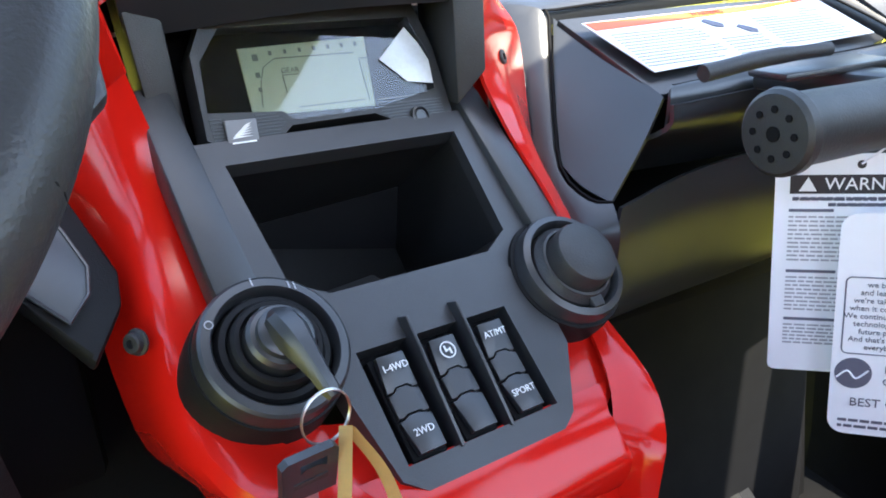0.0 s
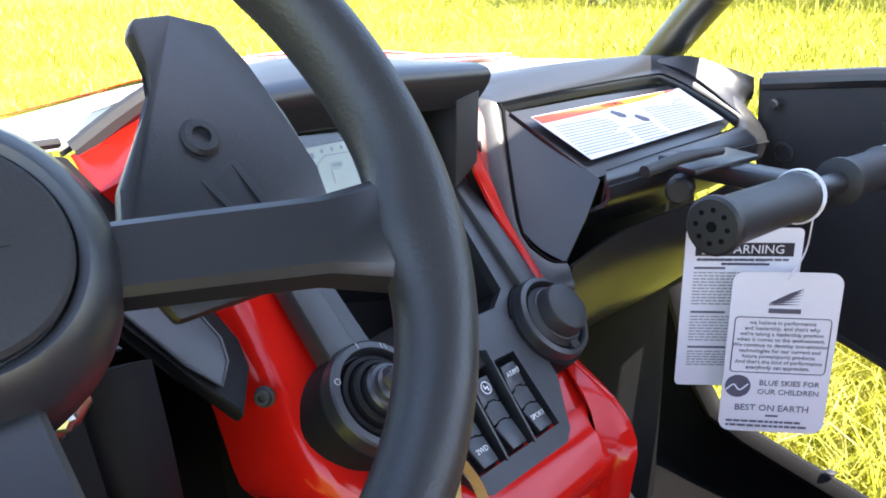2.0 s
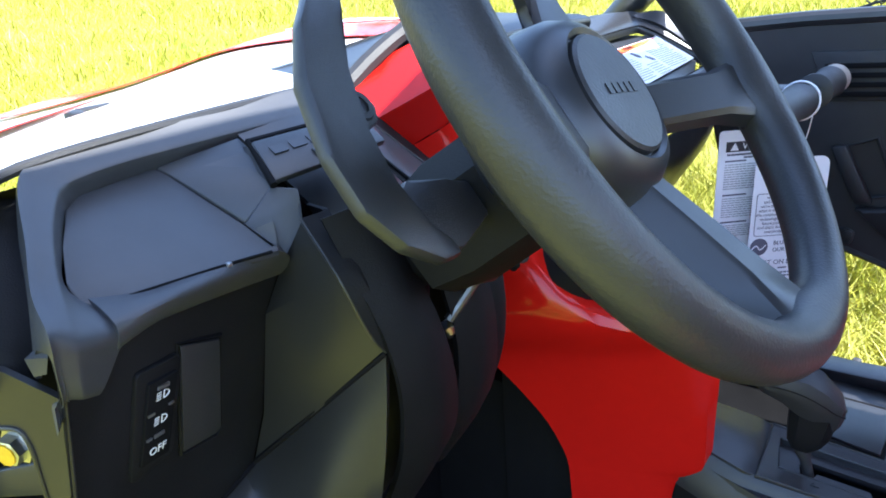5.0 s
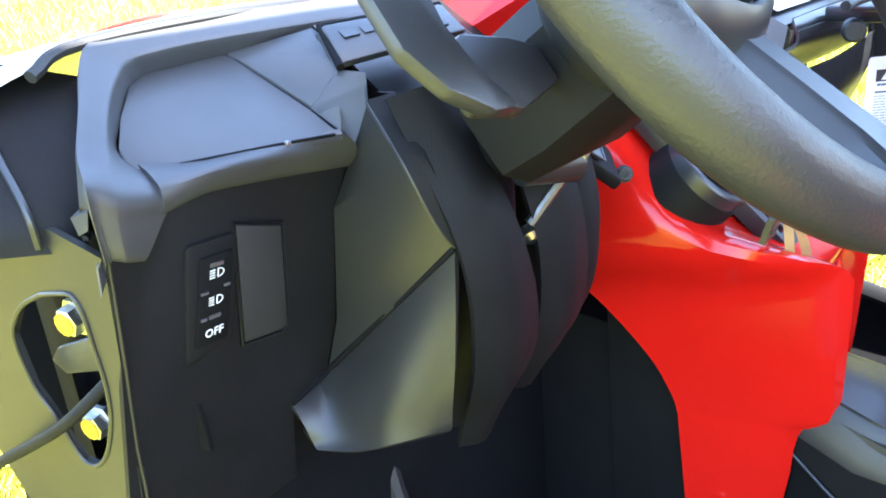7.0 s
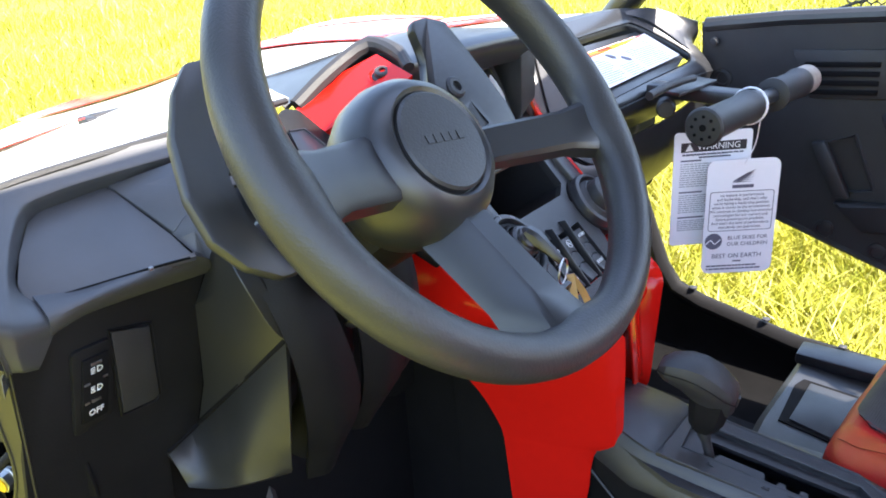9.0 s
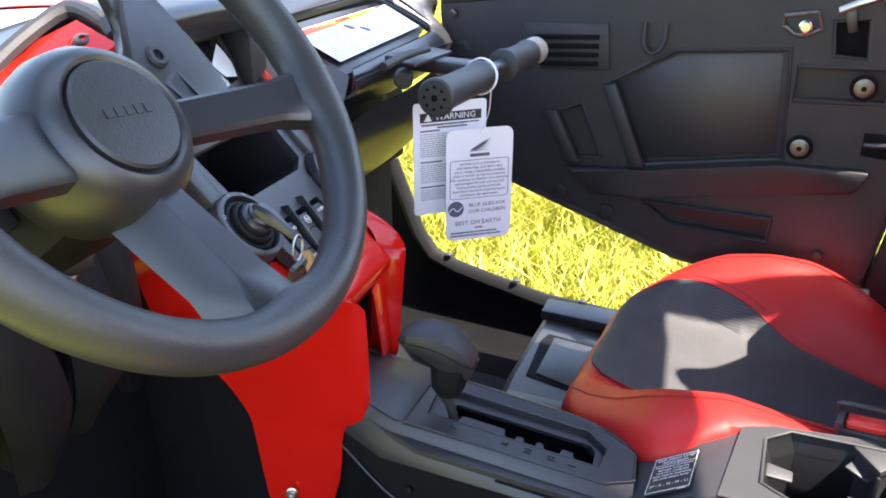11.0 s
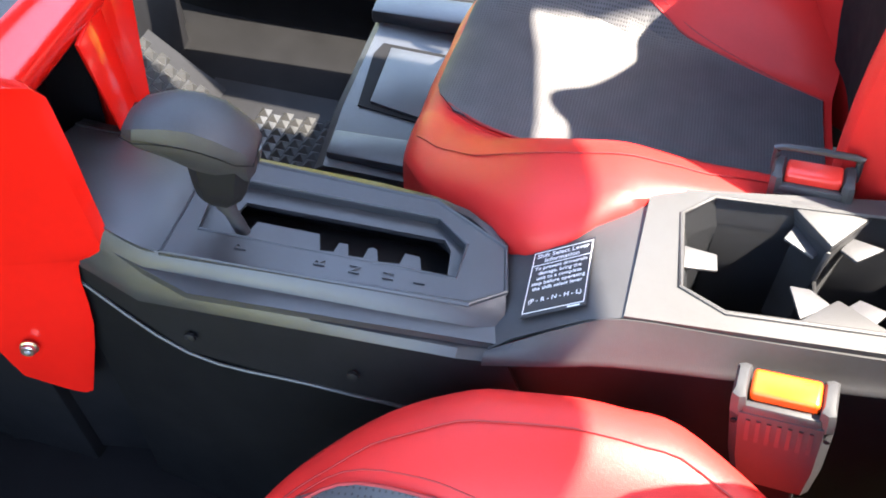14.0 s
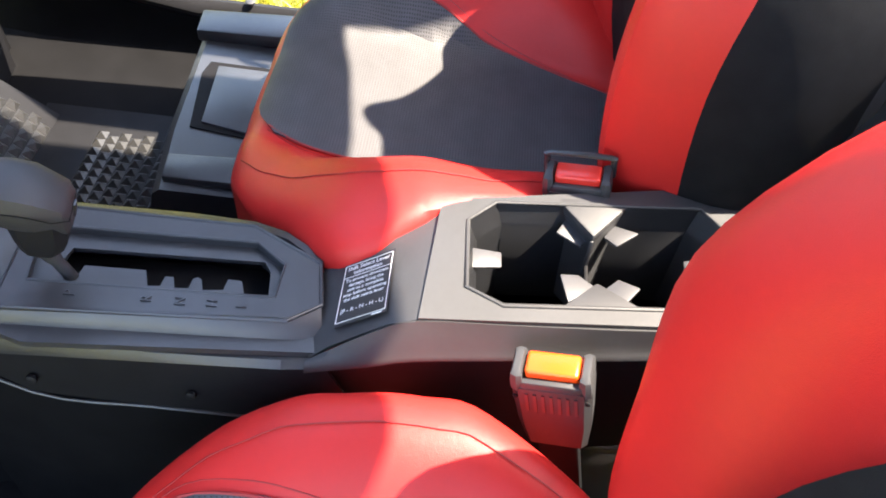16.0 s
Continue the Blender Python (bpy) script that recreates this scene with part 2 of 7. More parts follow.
def tube(path, r, seg=12, n=0, closed=False, squash=1.0):
    p = [Vector(q) for q in path]
    if n:
        p = spline(p, n)
    rs = r if isinstance(r, (list, tuple)) else [r] * len(p)
    if len(rs) != len(p):
        rs = [rs[min(len(rs) - 1, int(i * len(rs) / len(p)))] for i in range(len(p))]
    bm = bmesh.new()
    rings = []
    up = None
    for i, q in enumerate(p):
        if closed:
            d = (p[(i + 1) % len(p)] - p[i - 1]).normalized()
        else:
            d = (p[min(i + 1, len(p) - 1)] - p[max(i - 1, 0)]).normalized()
        if up is None:
            up = d.orthogonal().normalized()
        up = (up - d * up.dot(d)).normalized()
        s = d.cross(up)
        rings.append([bm.verts.new(q + rs[i] * (math.cos(a) * up + math.sin(a) * squash * s)) for a in (2 * math.pi * k / seg for k in range(seg))])
    m = len(rings)
    for i in range(m if closed else m - 1):
        a, b = rings[i], rings[(i + 1) % m]
        for k in range(seg):
            bm.faces.new((a[k], a[(k + 1) % seg], b[(k + 1) % seg], b[k]))
    if not closed:
        bm.faces.new(rings[0][::-1])
        bm.faces.new(rings[-1])
    return bm


def lathe(prof, at, axis, seg=32):
    """A turned piece: prof is a list of (radius, height along axis)."""
    q = Vector(axis).normalized().to_track_quat("Z", "Y").to_matrix()
    bm = bmesh.new()
    rings = []
    for r, h in prof:
        rings.append([bm.verts.new(Vector(at) + q @ Vector((r * math.cos(a), r * math.sin(a), h))) for a in (2 * math.pi * k / seg for k in range(seg))])
    for a, b in zip(rings, rings[1:]):
        for k in range(seg):
            bm.faces.new((a[k], a[(k + 1) % seg], b[(k + 1) % seg], b[k]))
    bm.faces.new(rings[0][::-1])
    bm.faces.new(rings[-1])
    return bm


def loft(loops, caps=True):
    bm = bmesh.new()
    v = [[bm.verts.new(p) for p in lp] for lp in loops]
    for a, b in zip(v, v[1:]):
        for k in range(len(a)):
            j = (k + 1) % len(a)
            bm.faces.new((a[k], a[j], b[j], b[k]))
    if caps:
        bm.faces.new(v[0][::-1])
        bm.faces.new(v[-1])
    return bm


def basis(o, u, v):
    """A frame at o with axes u, v and their normal."""
    u, v = Vector(u).normalized(), Vector(v)
    w = u.cross(v).normalized()
    v = w.cross(u)
    return Matrix.Translation(o) @ Matrix((u, v, w)).transposed().to_4x4()


def on(f, x, y, z=0.0):
    return f @ Vector((x, y, z))


def letters(s, size, f, x, y, lift=0.0006, thick=0.0004, turn=0.0):
    """Writing in the built-in font, on the plane of frame f, centred at x, y."""
    cu = bpy.data.curves.new("t", "FONT")
    cu.body, cu.size, cu.extrude, cu.align_x, cu.align_y, cu.resolution_u = s, size, thick / 2, "CENTER", "CENTER", 2
    ob = bpy.data.objects.new("t", cu)
    me = bpy.data.meshes.new_from_object(ob)
    bm = bmesh.new()
    bm.from_mesh(me)
    bm.transform(f @ Matrix.Translation((x, y, lift)) @ Matrix.Rotation(radians(turn), 4, "Z"))
    bpy.data.objects.remove(ob)
    bpy.data.curves.remove(cu)
    bpy.data.meshes.remove(me)
    return bm


def bars(f, items, lift=0.0006, thick=0.0004):
    """Flat bars (x, y, width, height) on the plane of f."""
    bm = bmesh.new()
    for x, y, w, h in items:
        bmesh.ops.create_cube(bm, size=1, matrix=f @ Matrix.Translation((x, y, lift)) @ Matrix.Diagonal((w, h, thick, 1)))
    return bm


def screw(at, axis, r, parent, material=MATTE, label="black hex-socket screw"):
    part("screw", lathe([(r * 1.3, 0), (r * 1.3, r * 0.25), (r, r * 0.35), (r, r * 0.9), (r * 0.85, r * 1.05), (r * 0.45, r * 1.05), (r * 0.45, r * 0.5)], at, axis, 14), material, parent, label)


def settle(ob, shift, turn=(0, 0, 0), pivot=(0, 0, 0)):
    """Moves a finished thing with its parts, and turns it (degrees) about a pivot."""
    p = Matrix.Translation(pivot)
    ob.matrix_basis = Matrix.Translation(shift) @ p @ Euler([radians(a) for a in turn]).to_matrix().to_4x4() @ p.inverted() @ ob.matrix_basis


rl = random.Random(5)


def lines(x0, x1, y0, y1, n, h):
    out = []
    for k in range(n):
        y = y0 + (y1 - y0) * k / (n - 1)
        x = x0
        e = x1 - rl.uniform(0, 0.25) * (x1 - x0)
        while x < e:
            w = rl.uniform(0.003, 0.009)
            w = min(w, x1 - x)
            out.append((x + w / 2, y, w, h))
            x += w + 0.0012
    return out


# ---- ground, field, far trees ----
bm = bmesh.new()
bmesh.ops.create_grid(bm, x_segments=60, y_segments=60, size=260)
for v in bm.verts:
    v.co.z = 0.12 * noise.noise(v.co * 0.06) if v.co.length > 12 else 0.0
solo("ground", bm, SOIL, "sunlit green and yellow grass field", "field", kind="structure")


def blades(count, place, height, width, seed):
    rng = np.random.default_rng(seed)
    verts, faces = [], []
    for _ in range(count):
        x, y, k = place(rng)
        clump = max(0.25, 0.80 + 0.6 * noise.noise((x * 1.7, y * 1.7, seed)) + 0.55 * noise.noise((x * 0.45, y * 0.45, seed + 9.0)))
        h = height * k * clump * rng.uniform(0.5, 1.25)
        w = width * k * rng.uniform(0.6, 1.3)
        a, b = rng.uniform(0, 6.283), rng.uniform(0, 6.283)
        lean = rng.uniform(0.1, 1.3) * h
        dx, dy = math.cos(a) * w, math.sin(a) * w
        lx, ly = math.cos(b) * lean, math.sin(b) * lean
        i = len(verts)
        verts += [(x - dx, y - dy, 0), (x + dx, y + dy, 0), (x + dx * 0.8 + lx * 0.35, y + dy * 0.8 + ly * 0.35, h * 0.6), (x - dx * 0.8 + lx * 0.35, y - dy * 0.8 + ly * 0.35, h * 0.6), (x + lx, y + ly, h)]
        faces += [(i, i + 1, i + 2, i + 3), (i + 3, i + 2, i + 4)]
    me = bpy.data.meshes.new("grass")
    me.from_pydata(verts, [], faces)
    me.materials.append(BLADE)
    return tagged(new("grass", me), "long sunlit grass, yellow-green blades", "grass", kind="stuff")


def near_right(rng):
    if rng.uniform() < 0.72:
        return rng.uniform(0.75, 4.2), rng.uniform(-2.6, 3.0), 1.0
    a, r = rng.uniform(0, 6.283), rng.uniform(1.75, 4.6)
    return 0.05 + r * math.cos(a), 0.2 + r * math.sin(a), 1.0


def field(rng):
    r = 1.9 * math.exp(rng.uniform(0, 1) * 2.9)
    a = rng.uniform(-1.1, 2.0) if rng.uniform() < 0.9 else rng.uniform(2.0, 5.2)
    return r * math.sin(a), 0.4 + r * math.cos(a), 0.8 + r * 0.07


blades(140000, near_right, 0.24, 0.0036, 3)
blades(215000, field, 0.15, 0.0046, 4)


def tree(x, y, h, seed, label):
    rng = np.random.default_rng(seed)
    t = thing("tree", (x, y, 0), label, "tree", "trees at the edge of the field")
    part("trunk", tube([(x, y, -0.2), (x + 0.1, y, h * 0.3), (x - 0.1, y + 0.1, h * 0.6), (x, y, h * 0.85)], [0.22, 0.18, 0.11, 0.04], 8), BARK, t)
    limbs = []
    for k in range(7):
        a, z = rng.uniform(0, 6.28), h * rng.uniform(0.12, 0.6)
        limbs.append(tube([(x, y, z), (x + math.cos(a) * h * 0.15, y + math.sin(a) * h * 0.15, z + h * 0.08), (x + math.cos(a) * h * 0.28, y + math.sin(a) * h * 0.28, z + h * 0.12)], [0.07, 0.05, 0.02], 6))
    part("limbs", join(*limbs), BARK, t)
    n = 2600
    verts, faces = [], []
    centres = [(rng.normal(0, h * 0.17), rng.normal(0, h * 0.17), h * rng.uniform(0.08, 0.95)) for _ in range(34)]
    for _ in range(n):
        c = centres[rng.integers(len(centres))]
        p = np.array(c) + rng.normal(0, h * 0.055, 3) + (x, y, 0)
        a, b = rng.normal(size=3), rng.normal(size=3)
        a, b = a / np.linalg.norm(a) * 0.17, b / np.linalg.norm(b) * 0.09
        i = len(verts)
        verts += [tuple(p - a), tuple(p + b), tuple(p + a), tuple(p - b)]
        faces.append((i, i + 1, i + 2, i + 3))
    me = bpy.data.meshes.new("crown")
    me.from_pydata(verts, [], faces)
    me.materials.append(LEAF)
    ob = new("crown", me)
    ob.parent, ob.matrix_parent_inverse = t, Matrix.Translation((-x, -y, 0))


rt = random.Random(8)
for k in range(17):
    a = -0.25 + k * 0.125
    r = (25 if a > 0.85 else 52) + rt.uniform(-1, 4)
    tree(r * math.sin(a), r * math.cos(a), rt.uniform(6, 9.5), 30 + k, "dark green broad-leaved tree at the field's far edge")

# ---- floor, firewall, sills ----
# Near-black tub, firewall and sides: footwell shade is put into the colour.
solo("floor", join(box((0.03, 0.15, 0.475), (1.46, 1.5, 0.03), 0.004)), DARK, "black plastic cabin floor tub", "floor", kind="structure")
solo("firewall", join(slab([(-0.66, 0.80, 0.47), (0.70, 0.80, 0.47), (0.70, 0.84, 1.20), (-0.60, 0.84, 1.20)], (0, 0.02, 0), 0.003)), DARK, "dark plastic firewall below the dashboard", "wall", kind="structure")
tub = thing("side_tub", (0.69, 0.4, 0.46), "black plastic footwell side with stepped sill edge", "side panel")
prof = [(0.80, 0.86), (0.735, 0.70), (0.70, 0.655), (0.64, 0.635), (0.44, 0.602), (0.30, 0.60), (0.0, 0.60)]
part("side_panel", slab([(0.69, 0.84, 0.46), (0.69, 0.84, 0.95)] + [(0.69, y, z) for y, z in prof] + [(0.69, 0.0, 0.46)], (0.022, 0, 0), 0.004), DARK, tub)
# Shade under the door is put into this slope's near-black colour.
part("side_slope", sheet([[(0.692, y, z - 0.012) for y, z in prof], [(0.689, y - 0.004, 0.535 + 0.2 * (z - 0.60)) for y, z in prof], [(0.655, y - 0.005, 0.512) for y, z in prof], [(0.530, y - 0.006, 0.496) for y, z in prof]], 0.004, 3, 2), SHADESKIRT, tub)
part("sill_edge", tube([(0.70, y, z + 0.004) for y, z in prof], 0.011, 8, squash=1.5), SKIRT, tub)
for y, z in ((0.66, 0.655), (0.50, 0.628), (0.35, 0.614)):
    part("rivet", lathe([(0.008, 0), (0.008, 0.003), (0.003, 0.005)], (0.70, y, z + 0.010), (0, 0, 1), 12), MATTE, tub)

settle(tub, (0.050, 0.030, -0.004))

sill = thing("side_tub", (-0.69, 0.4, 0.46), "black plastic footwell side on the driver's side", "side panel")
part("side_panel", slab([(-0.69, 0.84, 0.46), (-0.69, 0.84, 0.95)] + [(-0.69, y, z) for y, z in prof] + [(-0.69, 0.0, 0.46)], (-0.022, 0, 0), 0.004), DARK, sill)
part("sill_edge", tube([(-0.70, y, z + 0.004) for y, z in prof], 0.013, 8, squash=1.5), PLASTIC, sill)

# ---- centre stack ----
SF = basis((0.0147, 0.4888, 1.041), (0.984, 0.164, -0.067), (-0.008, 0.709, 0.7047))
KF = basis((-0.0033, 0.6443, 1.191), (0.984, 0.164, -0.067), (0.0533, 0.4004, 0.9148))
stack = thing("centre_stack", (0, 0.50, 0.86), "black plastic centre stack with open cubby and switch panel", "centre stack")
cub = [(-0.088, 0.196), (0.088, 0.196), (0.082, 0.110), (0.060, 0.097), (-0.060, 0.097), (-0.082, 0.110)]
outer = [(-0.104, 0.214), (0.104, 0.214), (0.104, 0.10), (0.084, 0.074), (-0.084, 0.074), (-0.104, 0.10)]
part("cubby_frame", plate([on(SF, *p) for p in outer], [[on(SF, *p) for p in cub]], SF.to_3x3() @ Vector((0, 0, -0.014))), PLASTIC, stack)
cd = SF.to_3x3() @ Vector((0, 0.02, -0.115))
bm = bmesh.new()
a = [bm.verts.new(on(SF, x, y, -0.010)) for x, y in cub]
b = [bm.verts.new(on(SF, x * 0.93, y, -0.010) + cd) for x, y in cub]
for i in range(6):
    bm.faces.new((a[i], a[(i + 1) % 6], b[(i + 1) % 6], b[i]))
bm.faces.new(b)
bmesh.ops.solidify(bm, geom=bm.faces[:], thickness=0.003)
part("cubby", bm, MATTE, stack, "deep dark cubby")
part("cubby_step", slab([on(SF, -0.060, 0.100, -0.05), on(SF, 0.022, 0.100, -0.05), on(SF, 0.018, 0.135, -0.075), on(SF, -0.060, 0.128, -0.075)], SF.to_3x3() @ Vector((0, -0.02, -0.03)), 0.002), PLASTIC, stack)
for s in (-1, 1):
    part("rail", slab([on(SF, s * 0.126, 0.258, 0.004), on(SF, s * 0.103, 0.260, 0.004), on(SF, s * 0.101, 0.10, 0.008), on(SF, s * 0.128, 0.10, 0.008)], SF.to_3x3() @ Vector((0, 0, -0.020)), 0.003), PLASTIC, stack)
pan = [(-0.070, -0.020), (-0.056, -0.031), (0.040, -0.032), (0.056, -0.022), (0.080, 0.020), (0.082, 0.055), (0.064, 0.090), (-0.064, 0.090), (-0.082, 0.055), (-0.078, 0.025)]
hole = [(-0.0630, 0.0565), (0.0480, 0.0565), (0.0480, -0.0135), (-0.0630, -0.0135)]
part("switch_panel", plate([on(SF, *p, 0.002) for p in pan], [[on(SF, *p, 0.002) for p in hole]], SF.to_3x3() @ Vector((0, 0, -0.016))), PLASTIC, stack)
# Near-black sheet behind the switches darkens the recess as shade would.
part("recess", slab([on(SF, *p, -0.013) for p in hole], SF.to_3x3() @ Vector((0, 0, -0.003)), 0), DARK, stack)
for x in (-0.0280, 0.0090):
    part("fin", slab([on(SF, x, -0.015, 0.004), on(SF, x, 0.066, 0.011), on(SF, x, 0.070, 0.002), on(SF, x, 0.054, -0.012), on(SF, x, -0.015, -0.012)], (0.0022, 0, 0), 0.0006), SATIN, stack)
SW = [(-0.0455, "I-4WD", "2WD"), (-0.0085, "", ""), (0.0285, "AT/MT", "SPORT")]
for x, up, low in SW:
    sw = part("rocker_switch", slab([on(SF, x - 0.0118, -0.0125, -0.010), on(SF, x + 0.0118, -0.0125, -0.010), on(SF, x + 0.0118, 0.0505, -0.010), on(SF, x - 0.0118, 0.0505, -0.010)], SF.to_3x3() @ Vector((0, 0, 0.008)), 0.001), DARK, stack)

    def cap(pts, z0, z1):
        return slab([on(SF, x + px, py, -0.004 + z0 + (z1 - z0) * (py - pts[0][1]) / 0.02) for px, py in pts], SF.to_3x3() @ Vector((0, 0, 0.005)), 0.0008)
    part("upper_cap", cap([(-0.0105, 0.0275), (-0.006, 0.0275), (-0.0045, 0.031), (0.0045, 0.031), (0.006, 0.0275), (0.0105, 0.0275), (0.0092, 0.0490), (-0.0092, 0.0490)], 0.001, 0.004), SATIN, sw)
    part("middle_cap", cap([(-0.0105, 0.0120), (-0.006, 0.0120), (-0.0045, 0.0145), (0.0045, 0.0145), (0.006, 0.0120), (0.0105, 0.0120), (0.0105, 0.0262), (0.0055, 0.0262), (0.004, 0.0295), (-0.004, 0.0295), (-0.0055, 0.0262), (-0.0105, 0.0262)], 0.001, 0.001), PLASTIC, sw)
    part("lower_cap", cap([(-0.0088, -0.0105), (0.0088, -0.0105), (0.0108, 0.0105), (0.0055, 0.0105), (0.004, 0.0128), (-0.004, 0.0128), (-0.0055, 0.0105), (-0.0108, 0.0105)], 0.004, 0.001), SATIN, sw)
    if up:
        part("legend", letters(up, 0.0060, SF, x, 0.0405, 0.0060), LEGEND, sw, "white printed legend")
        part("legend", letters(low, 0.0060, SF, x, 0.0015, 0.0040), LEGEND, sw, "white printed legend")
    else:
        ring = tube([on(SF, x + 0.0050 * math.cos(a), 0.0400 + 0.0050 * math.sin(a), 0.0058) for a in (2 * math.pi * k / 20 for k in range(20))], 0.0005, 4, closed=True)
        part("legend", join(ring, bars(SF, [(x - 0.0015, 0.041, 0.0012, 0.004), (x + 0.0016, 0.039, 0.0012, 0.004), (x, 0.040, 0.004, 0.001)], 0.0058)), LEGEND, sw, "white wheel symbol")

# ignition and socket
UPN = SF.to_3x3() @ Vector((0, 0, 1))
ign = thing("ignition_switch", on(SF, -0.110, 0.070), "black round ignition switch with stepped bezel, key inserted", "ignition switch")
IG = on(SF, -0.110, 0.070)
part("bezel", lathe([(0.0420, -0.020), (0.0420, 0.011), (0.0412, 0.0150), (0.0395, 0.0165), (0.0350, 0.0170), (0.0335, 0.0150), (0.0325, 0.004)], IG, UPN, 56), SATIN, ign)
part("collar", lathe([(0.0325, 0.003), (0.0318, 0.010), (0.0300, 0.0135), (0.0268, 0.0140), (0.0255, 0.0120), (0.0250, 0.0185), (0.0235, 0.0205), (0.0210, 0.0205), (0.0200, 0.016)], IG, UPN, 48), SKIRT, ign)
part("barrel", lathe([(0.0190, 0.012), (0.0188, 0.0255), (0.0170, 0.0280), (0.0145, 0.0285), (0.0140, 0.0320), (0.0115, 0.0335), (0.004, 0.0340)], IG, UPN, 36), SATIN, ign)
part("dust_cover", slab([on(SF, -0.110 + x, 0.070 + y, 0.0205) for x, y in ((-0.016, 0.004), (-0.013, 0.014), (-0.004, 0.019), (0.008, 0.017), (0.012, 0.011), (0.004, 0.014), (-0.006, 0.012))], UPN * 0.006, 0.0012), SATIN, ign)
part("mark", bars(SF, [(-0.110, 0.1080, 0.0009, 0.005)], 0.0171), FINE, ign)
for x in (-0.0905, -0.0875):
    part("mark", bars(SF, [(x, 0.1015 - (x + 0.0905) * 0.5, 0.0009, 0.0045)], 0.0171), FINE, ign)
part("mark", tube([on(SF, -0.1405 + 0.0022 * math.cos(a), 0.0900 + 0.0022 * math.sin(a), 0.0171) for a in (2 * math.pi * k / 14 for k in range(14))], 0.0004, 4, closed=True), FINE, ign)
soc = thing("socket_cover", on(SF, 0.110, 0.066), "black round rubber power socket cover in a ring", "socket cover")
part("bezel", lathe([(0.0405, -0.020), (0.0405, 0.009), (0.0390, 0.0135), (0.0345, 0.0150), (0.0325, 0.012), (0.0315, 0.002)], on(SF, 0.110, 0.066), UPN, 48), SATIN, soc)
part("collar", lathe([(0.0315, 0.001), (0.0300, 0.012), (0.0278, 0.0145), (0.0262, 0.0175), (0.0245, 0.0180), (0.0235, 0.012)], on(SF, 0.110, 0.066), UPN, 40), RUBBER, soc)
part("cap", lathe([(0.0235, 0.011), (0.0232, 0.028), (0.0220, 0.0310), (0.0195, 0.0322), (0.008, 0.0326)], on(SF, 0.110, 0.066), UPN, 40), RUBBER, soc)
part("pull_tab", slab([on(SF, 0.110 + x, 0.066 + y, 0.010) for x, y in ((-0.006, -0.022), (0.006, -0.022), (0.005, -0.034), (-0.005, -0.034))], UPN * 0.006, 0.0015), RUBBER, soc)
for s in (-1, 1):
    c = on(SF, -0.110 if s < 0 else 0.110, 0.070 if s < 0 else 0.066, -0.002)
    part("knob_boss", lathe([(0.0450, -0.03), (0.0442, -0.004), (0.0432, 0.005), (0.03, 0.006)], c, UPN, 40), SKIRT, stack)

# key
kb = on(SF, -0.110, 0.070, 0.030)
key = thing("ignition_key", kb, "black-headed ignition key with ring, spare key and tan strap", "key")
KH = basis(kb, SF.to_3x3() @ Vector((0.14, -0.95, 0.10)), SF.to_3x3() @ Vector((0.05, 0.10, 1)))
kt = []
for x, w_, z0, z1 in ((-0.012, 0.0045, -0.004, 0.006), (-0.007, 0.0095, -0.004, 0.011), (0.004, 0.0100, -0.003, 0.014), (0.016, 0.0075, -0.001, 0.013), (0.030, 0.0052, 0.001, 0.011), (0.041, 0.0050, 0.002, 0.010), (0.045, 0.0035, 0.003, 0.008)):
    kt.append([on(KH, x, z0 + (z1 - z0) * q, w_ * r_) for q, r_ in ((0, -0.7), (0.25, -1), (0.75, -0.85), (1, -0.45), (1, 0.45), (0.75, 0.85), (0.25, 1), (0, 0.7))])
part("key_head", loft(kt), SATIN, key)
rc = Vector((-0.090, 0.457, 1.089))
for o in (0.0, 0.0010):
    part("key_ring", tube([rc + Vector((0.0138 * math.cos(a), 0.004 * math.cos(a) - o, 0.0138 * math.sin(a))) for a in (2 * math.pi * k / 32 for k in range(32))], 0.0006, 6, closed=True), STEEL, key)
fo = Vector((-0.104, 0.452, 1.0685))
FF = basis(fo, (1, 0.12, 0.02), (0, -0.30, 1))
part("spare_head", plate([on(FF, *p) for p in ((-0.016, -0.014), (-0.0155, 0.010), (-0.012, 0.0125), (0.012, 0.0125), (0.0145, 0.010), (0.0125, -0.015))], [[on(FF, *p) for p in ((-0.006, 0.0025), (-0.006, 0.008), (0.008, 0.008), (0.008, 0.0025), (0.003, 0.0045), (-0.003, 0.0045))]], FF.to_3x3() @ Vector((0, 0, 0.005))), SATIN, key, "black spare key head with a slot")
part("raised_bar", bars(FF, [(-0.001, -0.0040, 0.018, 0.0030)], 0.0053, 0.0006), MATTE, key)
part("spare_blade", slab([on(FF, *p, 0.002) for p in ((-0.0033, -0.013), (0.0033, -0.013), (0.003, -0.021), (0.0036, -0.025), (0.0020, -0.032), (0.0, -0.037), (-0.003, -0.034))], FF.to_3x3() @ Vector((0, 0, 0.0016)), 0.0004), STEEL, key)
sp = spline([Vector(p) for p in ((-0.082, 0.453, 1.083), (-0.089, 0.443, 1.062), (-0.094, 0.437, 1.038), (-0.086, 0.432, 1.019), (-0.068, 0.434, 1.030), (-0.069, 0.443, 1.056), (-0.081, 0.453, 1.082))], 8)
bm = bmesh.new()
w = Vector((0.0026, -0.0030, 0.0007))
rows = [(bm.verts.new(p - w), bm.verts.new(p + w)) for p in sp]
for a, b in zip(rows, rows[1:]):
    bm.faces.new((a[0], a[1], b[1], b[0]))
bmesh.ops.solidify(bm, geom=bm.faces[:], thickness=0.0008)
part("strap", bm, TAN, key, "tan plastic strap")

